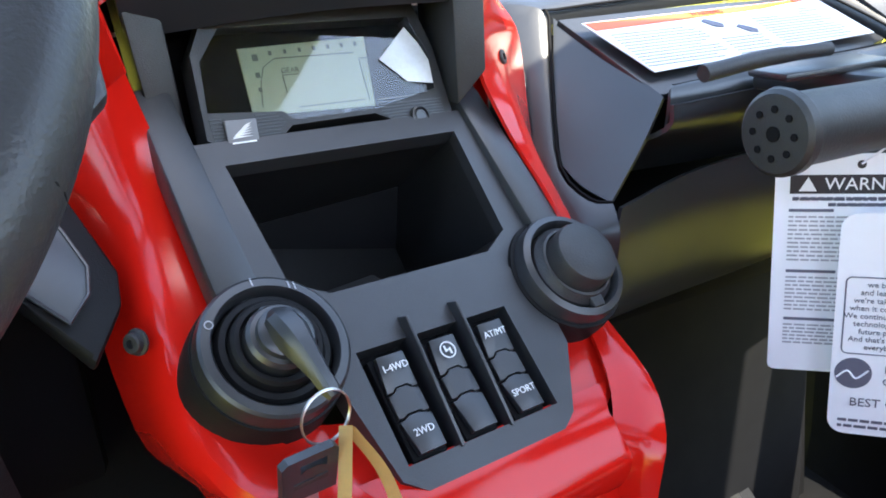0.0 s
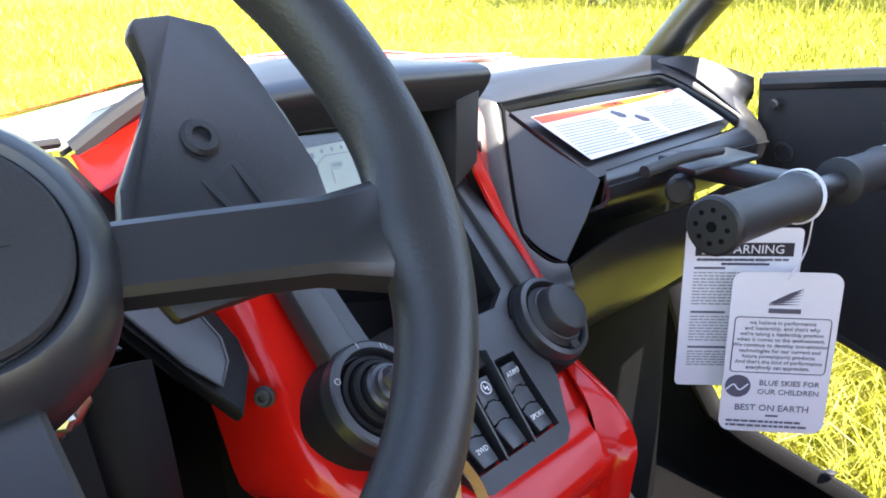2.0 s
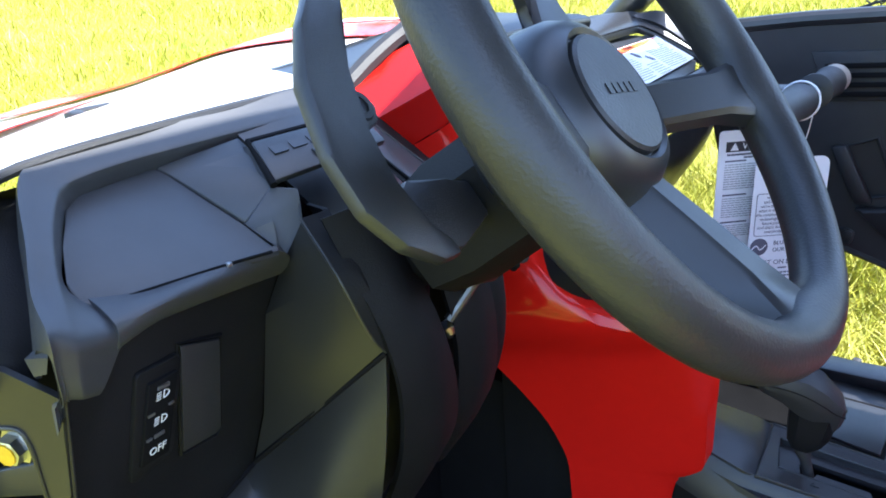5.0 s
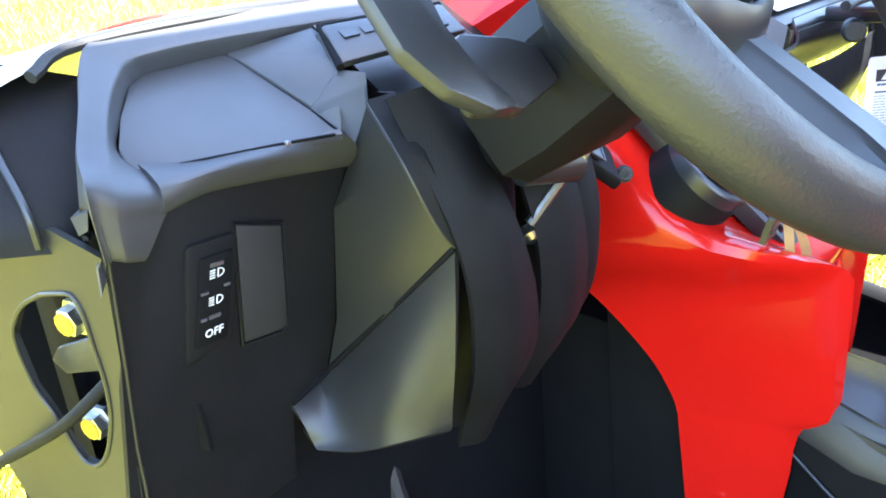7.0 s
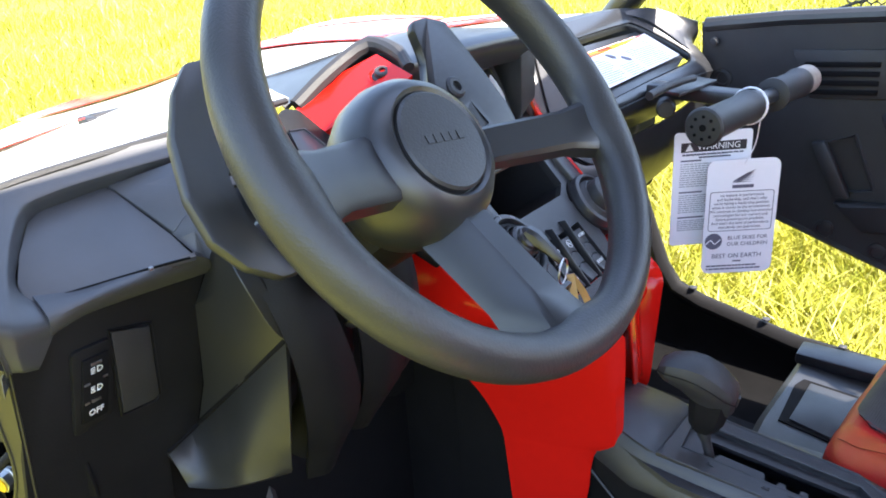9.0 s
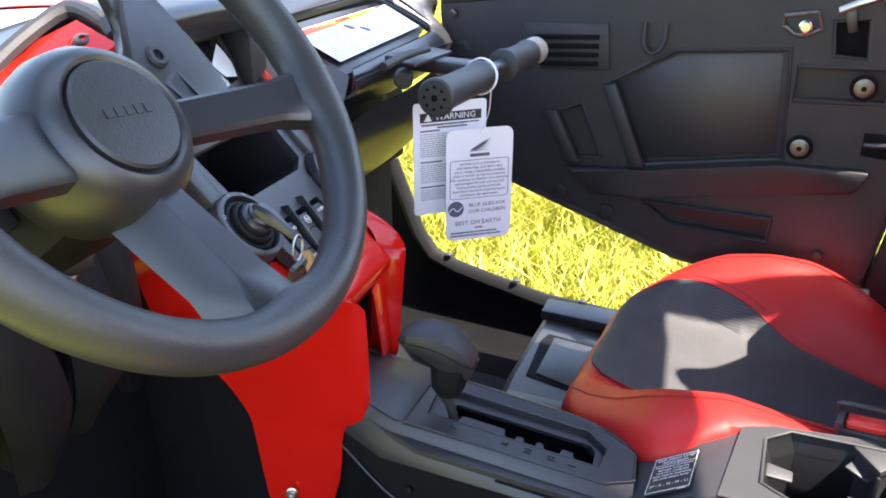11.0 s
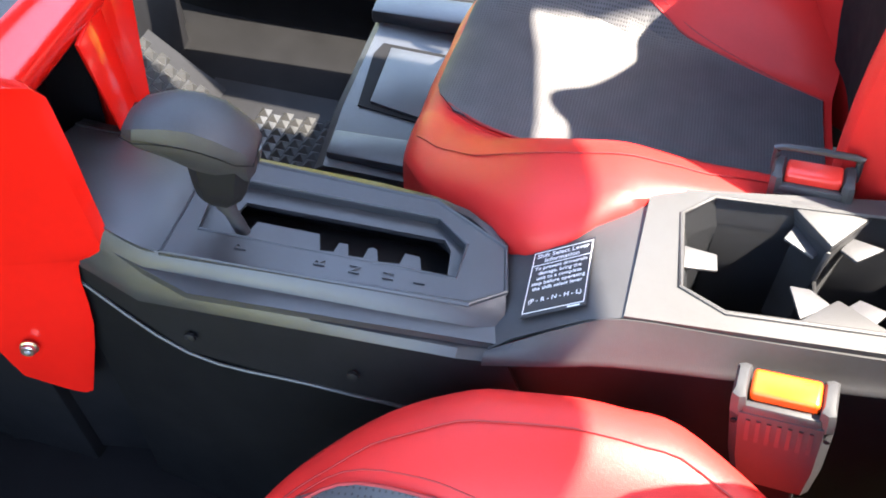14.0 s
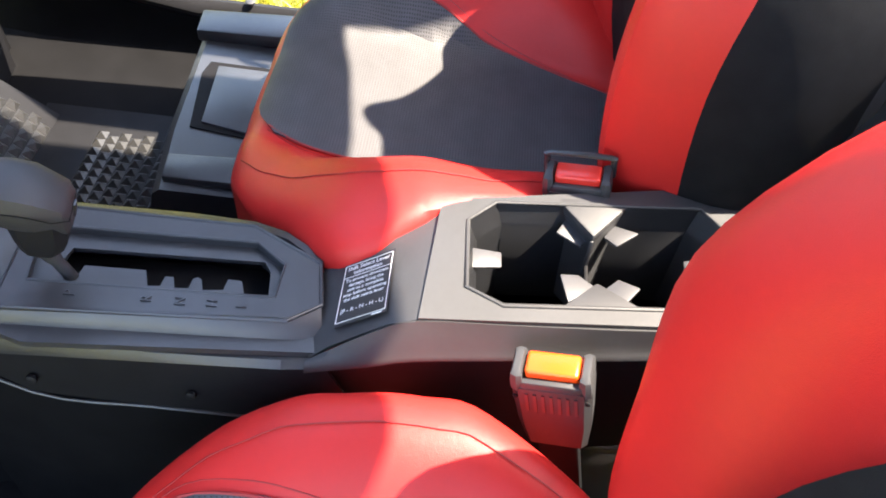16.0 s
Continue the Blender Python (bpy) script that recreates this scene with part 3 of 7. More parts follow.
# ---- red surround ----
surround = thing("red_surround", (0, 0.45, 0.86), "glossy red plastic surround of the centre stack with two legs", "trim panel")
side = [
    [(-0.128, 0.634, 1.246), (-0.158, 0.645, 1.226), (-0.195, 0.676, 1.203)],
    [(-0.114, 0.615, 1.170), (-0.142, 0.612, 1.165), (-0.176, 0.645, 1.140)],
    [(-0.108, 0.566, 1.118), (-0.148, 0.565, 1.112), (-0.172, 0.610, 1.075)],
    [(-0.112, 0.515, 1.066), (-0.146, 0.510, 1.056), (-0.163, 0.605, 1.020)],
    [(-0.082, 0.468, 1.040), (-0.112, 0.446, 1.036), (-0.142, 0.620, 0.985)],
    [(-0.060, 0.446, 1.016), (-0.076, 0.410, 1.020), (-0.132, 0.602, 0.962)],
    [(-0.055, 0.448, 0.985), (-0.070, 0.404, 0.990), (-0.122, 0.580, 0.935)],
    [(-0.055, 0.452, 0.930), (-0.068, 0.402, 0.935), (-0.112, 0.556, 0.902)],
    [(-0.057, 0.454, 0.885), (-0.066, 0.402, 0.880), (-0.104, 0.540, 0.866)],
    [(-0.060, 0.454, 0.868), (-0.067, 0.410, 0.866), (-0.102, 0.536, 0.850)],
    [(-0.064, 0.452, 0.852), (-0.073, 0.436, 0.848), (-0.102, 0.534, 0.838)],
    [(-0.068, 0.450, 0.780), (-0.078, 0.442, 0.775), (-0.100, 0.525, 0.745)],
    [(-0.074, 0.480, 0.680), (-0.083, 0.475, 0.665), (-0.094, 0.522, 0.690)],
]
AXIS_O, AXIS_U = Vector((0.0147, 0.4888, 1.041)), Vector((0.984, 0.164, -0.067)).normalized()


def opposite(p):
    """The point mirrored in the cab's own middle plane."""
    p = Vector(p)
    return p - AXIS_U * (2 * (p - AXIS_O).dot(AXIS_U))


part("side_shell", sheet(side, 0.003, 5, 3), RED, surround)
part("upper_panel", sheet([
    [(-0.121, 0.684, 1.308), (-0.158, 0.716, 1.287), (-0.212, 0.722, 1.262)],
    [(-0.141, 0.610, 1.295), (-0.174, 0.640, 1.268), (-0.210, 0.688, 1.238)],
    [(-0.128, 0.634, 1.246), (-0.158, 0.645, 1.226), (-0.195, 0.676, 1.203)]], 0.003, 1, 1, False), RED, surround)
part("screw_seat", lathe([(0.016, 0.0), (0.014, 0.0015), (0.011, -0.001)], (-0.1385, 0.6590, 1.2890), (-0.28, -0.33, 0.9), 24), RED, surround)
FAR = [[(-0.128, 0.640, 1.286), (-0.160, 0.672, 1.262), (-0.186, 0.700, 1.222)]] + side
part("side_shell", sheet([[opposite(r[0]), opposite(Vector(r[0]).lerp(Vector(r[1]), 0.62)), opposite(Vector(r[0]).lerp(Vector(r[2]), 0.66))] for r in FAR], 0.003, 5, 3), RED, surround)
part("inner_cheek", slab([(0.028, 0.440, 0.982), (0.092, 0.462, 0.980), (0.084, 0.448, 0.872), (0.040, 0.436, 0.880)], (0.001, 0.005, 0), 0.002), RED, surround)
LB, RB = [Vector(p) for p in ((-0.082, 0.468, 1.036), (-0.062, 0.452, 1.026), (-0.062, 0.436, 1.014), (-0.060, 0.428, 1.004), (-0.058, 0.434, 0.985), (-0.054, 0.450, 0.974), (-0.054, 0.475, 0.972))], []
RB = [opposite(p) for p in LB]
part("front_bar", sheet([[a.lerp(b, t_) for t_ in (0, 0.3, 0.7, 1)] for a, b in zip(LB, RB)], 0.003, 3, 3), RED, surround)
for m_ in (Vector, opposite):
    part("side_gusset", sheet([[m_(p) for p in r] for r in (
        [(-0.114, 0.512, 1.066), (-0.098, 0.508, 1.060), (-0.060, 0.506, 1.050)],
        [(-0.102, 0.490, 1.048), (-0.085, 0.484, 1.041), (-0.050, 0.480, 1.028)],
        [(-0.088, 0.466, 1.033), (-0.074, 0.460, 1.026), (-0.040, 0.456, 1.016)])], 0.003, 3, 3), RED, surround)
# Near-black block and liners put shade into the opening under the stack.
part("under_shade", box((0, 0.655, 0.70), (0.16, 0.27, 0.42), 0.004), DARK, surround, "near-black block giving the opening under the stack its shade")
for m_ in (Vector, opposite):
    part("shade_liner", slab([m_(p) for p in ((-0.054, 0.456, 0.50), (-0.086, 0.620, 0.50), (-0.092, 0.630, 1.000), (-0.054, 0.456, 0.972))], m_((0.004, 0, 0)) - m_((0, 0, 0)), 0.001), DARK, surround, "near-black liner that puts shade inside the opening")
part("upper_strip", sheet([
    [(0.116, 0.652, 1.270), (0.142, 0.668, 1.268), (0.160, 0.690, 1.262)],
    [(0.118, 0.648, 1.238), (0.148, 0.672, 1.244), (0.186, 0.704, 1.236)],
    [(0.119, 0.648, 1.212), (0.150, 0.674, 1.216), (0.192, 0.706, 1.205)],
    [(0.124, 0.639, 1.188), (0.150, 0.652, 1.184), (0.180, 0.682, 1.160)],
    [(0.132, 0.625, 1.158), (0.153, 0.634, 1.152), (0.172, 0.660, 1.128)],
    [(0.134, 0.595, 1.132), (0.152, 0.606, 1.124), (0.162, 0.628, 1.106)],
    [(0.134, 0.565, 1.104), (0.150, 0.575, 1.096), (0.160, 0.600, 1.078)]], 0.003, 3, 3), RED, surround)
screw((-0.159, 0.560, 1.110), (-0.75, -0.6, 0.2), 0.006, surround)
screw((-0.099, 0.490, 0.752), (-0.9, -0.35, 0.1), 0.006, surround, STEEL, "bare screw")
screw((0.153, 0.682, 1.216), (0.6, -0.7, 0.2), 0.006, surround)
screw((-0.1385, 0.6590, 1.2885), (-0.28, -0.33, 0.9), 0.009, surround)

# ---- instrument cluster ----
cl = thing("instrument_cluster", (0, 0.66, 1.18), "black instrument cluster with grey-green display and film on its lens", "instrument cluster")
kz = KF.to_3x3() @ Vector((0, 0, 1))
bez = [(-0.089, 0.002), (-0.086, 0.0568), (-0.067, 0.090), (0.089, 0.090), (0.0985, 0.050), (0.1005, 0.001), (0.0958, -0.0055), (0.0693, -0.011), (0.0346, 0.0060), (-0.030, 0.0050), (-0.0462, -0.0071), (-0.0778, -0.0077)]
win = [(-0.0845, 0.019), (-0.081, 0.052), (-0.063, 0.074), (0.083, 0.0745), (0.0925, 0.047), (0.0905, 0.019), (0.0400, 0.0095), (-0.0265, 0.0085), (-0.034, 0.0150)]
part("housing", plate([on(KF, *p, 0.004) for p in bez], [[on(KF, *p, 0.004) for p in win]], kz * -0.02), MATTE, cl)
part("face", slab([on(KF, *p, -0.010) for p in win], kz * -0.004, 0), DARK, cl)
part("display", slab([on(KF, *p, -0.0085) for p in ((-0.050, 0.0169), (0.0435, 0.0144), (0.0492, 0.066), (-0.0494, 0.0628))], kz * 0.001, 0), LCD, cl, "grey-green liquid crystal display")
segs = [(-0.027 + 0.0112 * k, 0.0585 + 0.0004 * k, 0.0022, 0.0030) for k in range(7)] + [(-0.0385, 0.0560, 0.0040, 0.0045), (-0.0395, 0.0440, 0.0030, 0.0036), (-0.0405, 0.0340, 0.0026, 0.0030), (0.0400, 0.0340, 0.0006, 0.030), (0.0435, 0.0500, 0.0070, 0.0006), (0.006, 0.0545, 0.062, 0.0007), (-0.022, 0.0360, 0.0006, 0.012), (-0.016, 0.0425, 0.012, 0.0006), (0.010, 0.0195, 0.052, 0.0006)]
arc = [(-0.042, 0.022), (-0.0390, 0.038), (-0.0345, 0.0490), (-0.0250, 0.0545)]
arcs = [tube([on(KF, x, y, -0.0072) for x, y in arc], 0.0004, 4)]
part("segments", join(bars(KF, segs, -0.0072), letters("GEAR", 0.0055, KF, -0.0155, 0.0455, -0.0072), *arcs), LCDINK, cl)
# Peeled film; its sky reflection is put into the near-white colour.
part("film", slab([on(KF, x, y, 0.0045 + 0.0015 * math.sin(60 * x + 80 * y)) for x, y in ((0.078, 0.0670), (0.086, 0.054), (0.0905, 0.040), (0.0890, 0.0225), (0.068, 0.0260), (0.049, 0.0440))], kz * 0.0004, 0), FILM, cl, "crumpled clear protective film, whitened as sky reflection")
lens = part("lens", slab([on(KF, *p, 0.0030) for p in win], kz * 0.0008, 0), GLASS, cl, "clear plastic lens")
lens.visible_shadow = False
badge = part("badge", slab([on(KF, *p, 0.0052) for p in ((-0.0776, -0.0060), (-0.0568, -0.0064), (-0.0552, 0.0118), (-0.0764, 0.0124))], kz * 0.002, 0.0006), BADGE, cl, "square grey badge with a pale wing shape")
for k in range(6):
    part("feather", slab([on(KF, *p, 0.0074) for p in ((-0.0745 + 0.0004 * k, 0.0000 + 0.0004 * k), (-0.0705 + 0.0015 * k, 0.0003 + 0.0013 * k), (-0.0605 + 0.0003 * k, 0.0008 + 0.0018 * k), (-0.0695 + 0.0012 * k, 0.0014 + 0.0014 * k))], kz * 0.0003, 0), LEGEND, badge)
part("badge_bar", bars(KF, [(-0.0668, -0.0035, 0.016, 0.0026)], 0.0074), LEGEND, badge)
for k in range(10):
    y = -0.0055 + 0.0022 * k
    x1 = -0.0440 + 0.0015 * k if y < 0.006 else -0.0320 - 0.0020 * (k - 5)
    part("housing_rib", bars(KF, [((-0.0545 + x1) / 2, y, x1 + 0.0545, 0.0008)], 0.0042, 0.0007), SATIN, cl)
    part("housing_rib", bars(KF, [(-0.0810, y, 0.0080, 0.0008)], 0.0042, 0.0007), SATIN, cl)
for k in range(12):
    y = -0.0085 + 0.0022 * k
    x0 = 0.0640 - 0.0040 * min(k, 6)
    part("housing_rib", bars(KF, [((x0 + 0.0930) / 2, y, 0.0930 - x0, 0.0008)], 0.0042 if y < 0.012 else 0.0030, 0.0007), SATIN, cl)
for x, y in ((-0.030, 0.0105), (0.020, 0.0125)):
    part("lamp_mark", bars(KF, [(x, y + 0.0012, 0.006, 0.0008), (x, y - 0.0008, 0.005, 0.0014)], -0.0072), INK, cl)
part("trim_button", lathe([(0.0075, 0), (0.0075, 0.003), (0.006, 0.0035), (0.0055, 0.0015), (0.004, 0.003)], on(KF, 0.070, -0.0005, 0.0045), kz, 24), SATIN, cl)
VIS = [
    [(-0.122, 0.655, 1.264), (0.0, 0.652, 1.268), (0.128, 0.655, 1.263)],
    [(-0.125, 0.636, 1.292), (0.0, 0.632, 1.296), (0.131, 0.636, 1.291)],
    [(-0.121, 0.650, 1.304), (0.0, 0.648, 1.309), (0.129, 0.652, 1.302)],
    [(-0.112, 0.735, 1.308), (0.0, 0.735, 1.314), (0.140, 0.735, 1.296)],
    [(-0.135, 0.850, 1.275), (0.08, 0.860, 1.284), (0.22, 0.850, 1.272)],
    [(-0.142, 0.955, 1.248), (0.09, 0.950, 1.262), (0.31, 0.935, 1.252)],
]
visor = solo("dash_visor", sheet(VIS, 0.012, 4, 4), SATIN, "satin black plastic visor over the instrument cluster", "visor")
for s in (-1, 1):
    part("cheek", slab([(s * 0.124, 0.642, 1.292), (s * 0.119, 0.640, 1.214), (s * 0.097, 0.648, 1.19), (s * 0.100, 0.648, 1.285)], (0, 0.06, 0.004), 0.003), MATTE, visor)

# hidden core that carries the dash panels, near-black as shade in their gaps
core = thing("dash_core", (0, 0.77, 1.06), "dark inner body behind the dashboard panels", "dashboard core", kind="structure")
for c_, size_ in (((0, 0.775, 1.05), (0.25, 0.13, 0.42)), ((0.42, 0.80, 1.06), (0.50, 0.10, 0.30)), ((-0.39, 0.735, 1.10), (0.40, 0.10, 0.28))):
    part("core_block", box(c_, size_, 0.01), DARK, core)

part("side_frame", tube([(-0.206, 0.728, 1.262), (-0.160, 0.720, 1.291), (-0.112, 0.702, 1.316), (-0.116, 0.655, 1.311), (-0.124, 0.632, 1.298)], [0.0105, 0.0105, 0.009, 0.007], 10, 3), MATTE, visor)
part("cowl_cover", sheet([
    [(-0.215, 0.738, 1.262), (-0.165, 0.726, 1.290), (-0.112, 0.710, 1.314)],
    [(-0.190, 0.800, 1.262), (-0.160, 0.800, 1.274), (-0.120, 0.800, 1.290)],
    [(-0.150, 0.940, 1.250), (-0.145, 0.945, 1.251), (-0.136, 0.950, 1.252)],
], 0.004, 3, 3), SATIN, visor)

# ---- driver's side of the dashboard ----
dash = thing("driver_dash_panel", (-0.5, 0.62, 1.05), "satin black plastic dash panel with moulded tray and switch face", "dashboard panel")
# tray bed: one sheet that rolls over the front edge into the brow
def bed(x, y, h=0.0):
    """A point on the plane of the tray's floor, or h above it."""
    return Vector((x, y, 0.9214 + 0.507 * y + 1.12 * h))


FLOOR = [(-0.573, 0.600), (-0.571, 0.6035), (-0.557, 0.6265), (-0.538, 0.6520), (-0.524, 0.6600), (-0.465, 0.6645), (-0.461, 0.657), (-0.4498, 0.5964), (-0.4461, 0.5691), (-0.4875, 0.5745), (-0.5495, 0.5785), (-0.5630, 0.5770), (-0.5740, 0.5870)]
part("tray", slab([bed(x, y) for x, y in FLOOR], (0, 0, -0.004), 0.0015), TRAY, dash)
part("tray_facet", slab([bed(-0.463, 0.664, 0.0005), (-0.400, 0.652, 1.2665), (-0.416, 0.622, 1.2655), (-0.427, 0.592, 1.2445), bed(-0.447, 0.599, 0.0005), bed(-0.4605, 0.657, 0.0005)], (0, 0.001, -0.005), 0.0012), TRAY, dash)
RIM = [((-0.601, 0.585, 0.013), (-0.581, 0.5905, 0.011), (-0.5725, 0.600)), ((-0.583, 0.617, 0.014), (-0.5635, 0.6205, 0.012), (-0.5575, 0.6265)), ((-0.566, 0.650, 0.014), (-0.5460, 0.6430, 0.012), (-0.5395, 0.6500)),
       ((-0.552, 0.668, 0.014), (-0.5370, 0.6510, 0.012), (-0.5300, 0.6570)), ((-0.532, 0.676, 0.014), (-0.522, 0.6550, 0.012), (-0.5180, 0.6605)), ((-0.4745, 0.679, 0.014), (-0.484, 0.658, 0.012), (-0.478, 0.664)), ((-0.384, 0.677, 0.014), (-0.399, 0.658, 0.012), (-0.397, 0.664)), ((-0.330, 0.684, 0.013), (-0.330, 0.660, 0.010), (-0.330, 0.666)), ((-0.272, 0.692, 0.008), (-0.276, 0.668, 0.004), (-0.278, 0.674))]
# the rim runs on round the corner and down to the foot of the column
LEGS = [[Vector(p) for p in r] for r in (
    ((-0.6062, 0.5720, 1.1780), (-0.5971, 0.5740, 1.1760), (-0.5845, 0.5765, 1.1750)),
    ((-0.6068, 0.5640, 1.1824), (-0.5971, 0.5615, 1.1805), (-0.5845, 0.5655, 1.1785)),
    ((-0.6095, 0.5580, 1.2032), (-0.5980, 0.5560, 1.1995), (-0.5715, 0.5640, 1.1970)),
    ((-0.6102, 0.5575, 1.2241), (-0.5952, 0.5570, 1.2162), (-0.5612, 0.5665, 1.2095)))] + [[bed(*p) for p in r] for r in RIM]
SKEW = [Vector((0.006, 0.008, 0.004))] * 3 + [Vector((0.003, 0.024, -0.020))] + [Vector((-0.004, 0.006, -0.045))] * len(RIM)
part("tray_rim", sheet([
    [o + k for (o, i, f), k in zip(LEGS, SKEW)],
    [o + Vector((0, 0, -0.002)) for o, i, f in LEGS],
    [o.lerp(i, 0.25) + Vector((0, 0, 0.0016)) for o, i, f in LEGS],
    [o.lerp(i, 0.85) + Vector((0, 0, 0.0012)) for o, i, f in LEGS],
    [i.lerp(f, 0.12) for o, i, f in LEGS],
    [f + Vector((0, 0, -0.002)) for o, i, f in LEGS]], 0.003, 5, 3), TRAY, dash)
def dash_face(x, z, proud=0.0):
    """A point on the plane of the driver's switch face."""
    return Vector((x + 0.16 * proud, 0.9614 + 0.167 * x - 0.25 * z - 0.96 * proud, z - 0.24 * proud))


CREASE = [(-0.5730, 1.2085), (-0.5480, 1.2115), (-0.5300, 1.2105), (-0.4825, 1.2035), (-0.4265, 1.1940)]
LIP = [(-0.5690, 0.5880), (-0.5400, 0.5790), (-0.5150, 0.5770), (-0.4845, 0.5740), (-0.4471, 0.5691)]
part("brow", sheet([
    [bed(x, y, 0.0008) for x, y in LIP],
    [bed(x, y, 0.0008).lerp(dash_face(*c, 0.004), 0.42) + Vector((0, -0.0035, 0.0022)) for (x, y), c in zip(LIP, CREASE)],
    [bed(x, y, 0.0008).lerp(dash_face(*c, 0.004), 0.80) + Vector((0, -0.0055, 0.0008)) for (x, y), c in zip(LIP, CREASE)],
    [dash_face(x, z - 0.007, 0.0050) for x, z in CREASE],
    [dash_face(x, z - 0.012, 0.0012) for x, z in CREASE],
    [dash_face(x, z - 0.013, -0.003) for x, z in CREASE]], 0.004, 4, 4), TRAY, dash)
part("groove", tube([bed(-0.5495, 0.5800, 0.0006), bed(-0.4875, 0.5745, 0.0006), bed(-0.452, 0.5705, 0.0006)], 0.0012, 6, 4), DARK, dash)
part("edge_mark", box(bed(-0.4845, 0.5735, 0.001), (0.004, 0.004, 0.003), 0.001), ALU, dash, "small pale moulding mark")
# switch face: a flat panel below the brow, cut by a straight seam
part("switch_face", slab([dash_face(x, z) for x, z in ((-0.606, 1.183), (-0.585, 1.183), (-0.568, 1.204), (-0.5615, 1.210), (-0.530, 1.2115), (-0.4825, 1.2035), (-0.4245, 1.1925), (-0.4415, 1.1555), (-0.4360, 1.0640), (-0.4440, 1.0220), (-0.4810, 1.0124), (-0.476, 0.935), (-0.575, 0.935), (-0.6175, 0.940), (-0.6145, 1.005), (-0.6107, 1.0554), (-0.6059, 1.1207))], (0, 0.005, 0.001), 0.001), SKIRT, dash)
EDGE = [Vector(p) for p in ((-0.4290, 0.5640, 1.2270), (-0.4330, 0.5330, 1.1960), (-0.4225, 0.5190, 1.1540), (-0.4125, 0.5140, 1.1365))]
INNER = [dash_face(-0.4235, 1.1925, 0.0006), dash_face(-0.4410, 1.1555, 0.0006), dash_face(-0.4355, 1.0640, 0.0006), dash_face(-0.4435, 1.0220, 0.0006)]
part("side_facet", sheet([[a_, a_.lerp(b_, 0.5) + Vector((-0.0015, -0.002, 0)), b_] for a_, b_ in zip(INNER, EDGE)], 0.004, 1, 1, False), KNEE, dash)
part("pod_edge", tube(EDGE, 0.0016, 8, 5), SATIN, dash)
SEAM = [dash_face(-0.4810, 1.0124, 0.0005), INNER[3], EDGE[3]]
part("seam", tube([p + Vector((0, 0.0005, -0.001)) for p in SEAM], 0.0022, 6), DARK, dash)
TOP = [SEAM[0], SEAM[1], SEAM[1].lerp(SEAM[2], 0.5), SEAM[2]]
FOOT = [Vector(p) for p in ((-0.4745, 0.6150, 0.9730), (-0.4600, 0.5850, 0.9766), (-0.4469, 0.5500, 0.9917), (-0.4174, 0.5300, 0.9950))]
BELLY = [Vector((-0.006, -0.009, 0.0)) * k for k in (0.0, 0.25, 0.65, 0.9)]
part("knee_panel", sheet([[p + Vector((0, 0.0005, -0.002)) for p in TOP]] + [[p.lerp(q, t_) + o * w_ for p, q, o in zip(TOP, FOOT, BELLY)] for t_, w_ in ((0.3, 0.75), (0.6, 1.0), (0.85, 0.6), (1.0, 0.0))] + [[p + Vector((0.012, 0.035, -0.006)) for p in FOOT]], 0.004, 4, 3), KNEE, dash)
part("pod_side", sheet([[p + Vector((0, 0, 0)) for p in EDGE], [p + Vector((0.016, -0.005, 0.002)) for p in EDGE], [p + Vector((0.026, 0.022, 0.0)) for p in EDGE]], 0.003, 4, 3), SKIRT, dash)
part("blank", slab([dash_face(x, z, 0.0005) for x, z in ((-0.5250, 1.1740), (-0.4900, 1.1610), (-0.4860, 1.0860), (-0.4905, 1.0835), (-0.5220, 1.0890))], (0, -0.0025, 0), 0.001), MATTE, dash, "blank switch plate")
part("blank_frame", tube([dash_face(x, z, 0.001) for x, z in ((-0.5265, 1.1765), (-0.4880, 1.1630), (-0.4838, 1.0850), (-0.4900, 1.0805), (-0.5235, 1.0870))], 0.0013, 6, closed=True), SKIRT, dash)
plaque = part("name_plate", slab([(-0.426, 0.591, 1.245), (-0.326, 0.578, 1.252), (-0.317, 0.611, 1.268), (-0.416, 0.622, 1.266)], (0, -0.003, 0.005), 0.002), PLASTIC, dash, "black plastic plate with raised bars")
PF = basis((-0.371, 0.5975, 1.2630), (0.1, -0.012, 0.005), (0.010, 0.033, 0.018))
for k in range(5):
    part("raised_bar", bars(PF, [(-0.034 + 0.016 * k, 0.005, 0.012, 0.008)], 0.0005, 0.0022), SATIN, plaque)
part("raised_bar", bars(PF, [(0.012, -0.008, 0.05, 0.006)], 0.0005, 0.003), SATIN, plaque)
part("plate_frame", tube([(-0.428, 0.588, 1.247), (-0.414, 0.625, 1.269), (-0.314, 0.613, 1.271)], 0.0028, 8), DARK, dash)
DN = Vector((0.2017, -0.6430, 0.7388))
part("plate_surround", slab([(-0.268, 0.678, 1.252), (-0.257, 0.699, 1.267), (-0.238, 0.709, 1.270), (-0.218, 0.709, 1.265), (-0.185, 0.648, 1.203), (-0.159, 0.589, 1.144), (-0.162, 0.571, 1.130), (-0.182, 0.545, 1.110), (-0.209, 0.572, 1.143), (-0.235, 0.607, 1.181), (-0.273, 0.640, 1.220)], DN * -0.012, 0.003), SKIRT, dash)
# Lighter plastic than the surround: the inset's sky-lit look put into colour.
part("plate_inset", slab([(-0.2585, 0.680, 1.2515), (-0.236, 0.684, 1.248), (-0.183, 0.606, 1.166), (-0.175, 0.588, 1.148), (-0.178, 0.574, 1.137), (-0.190, 0.560, 1.128), (-0.207, 0.574, 1.144), (-0.234, 0.609, 1.182), (-0.2655, 0.655, 1.232)], DN * 0.003, 0.0015), TRAY, dash)
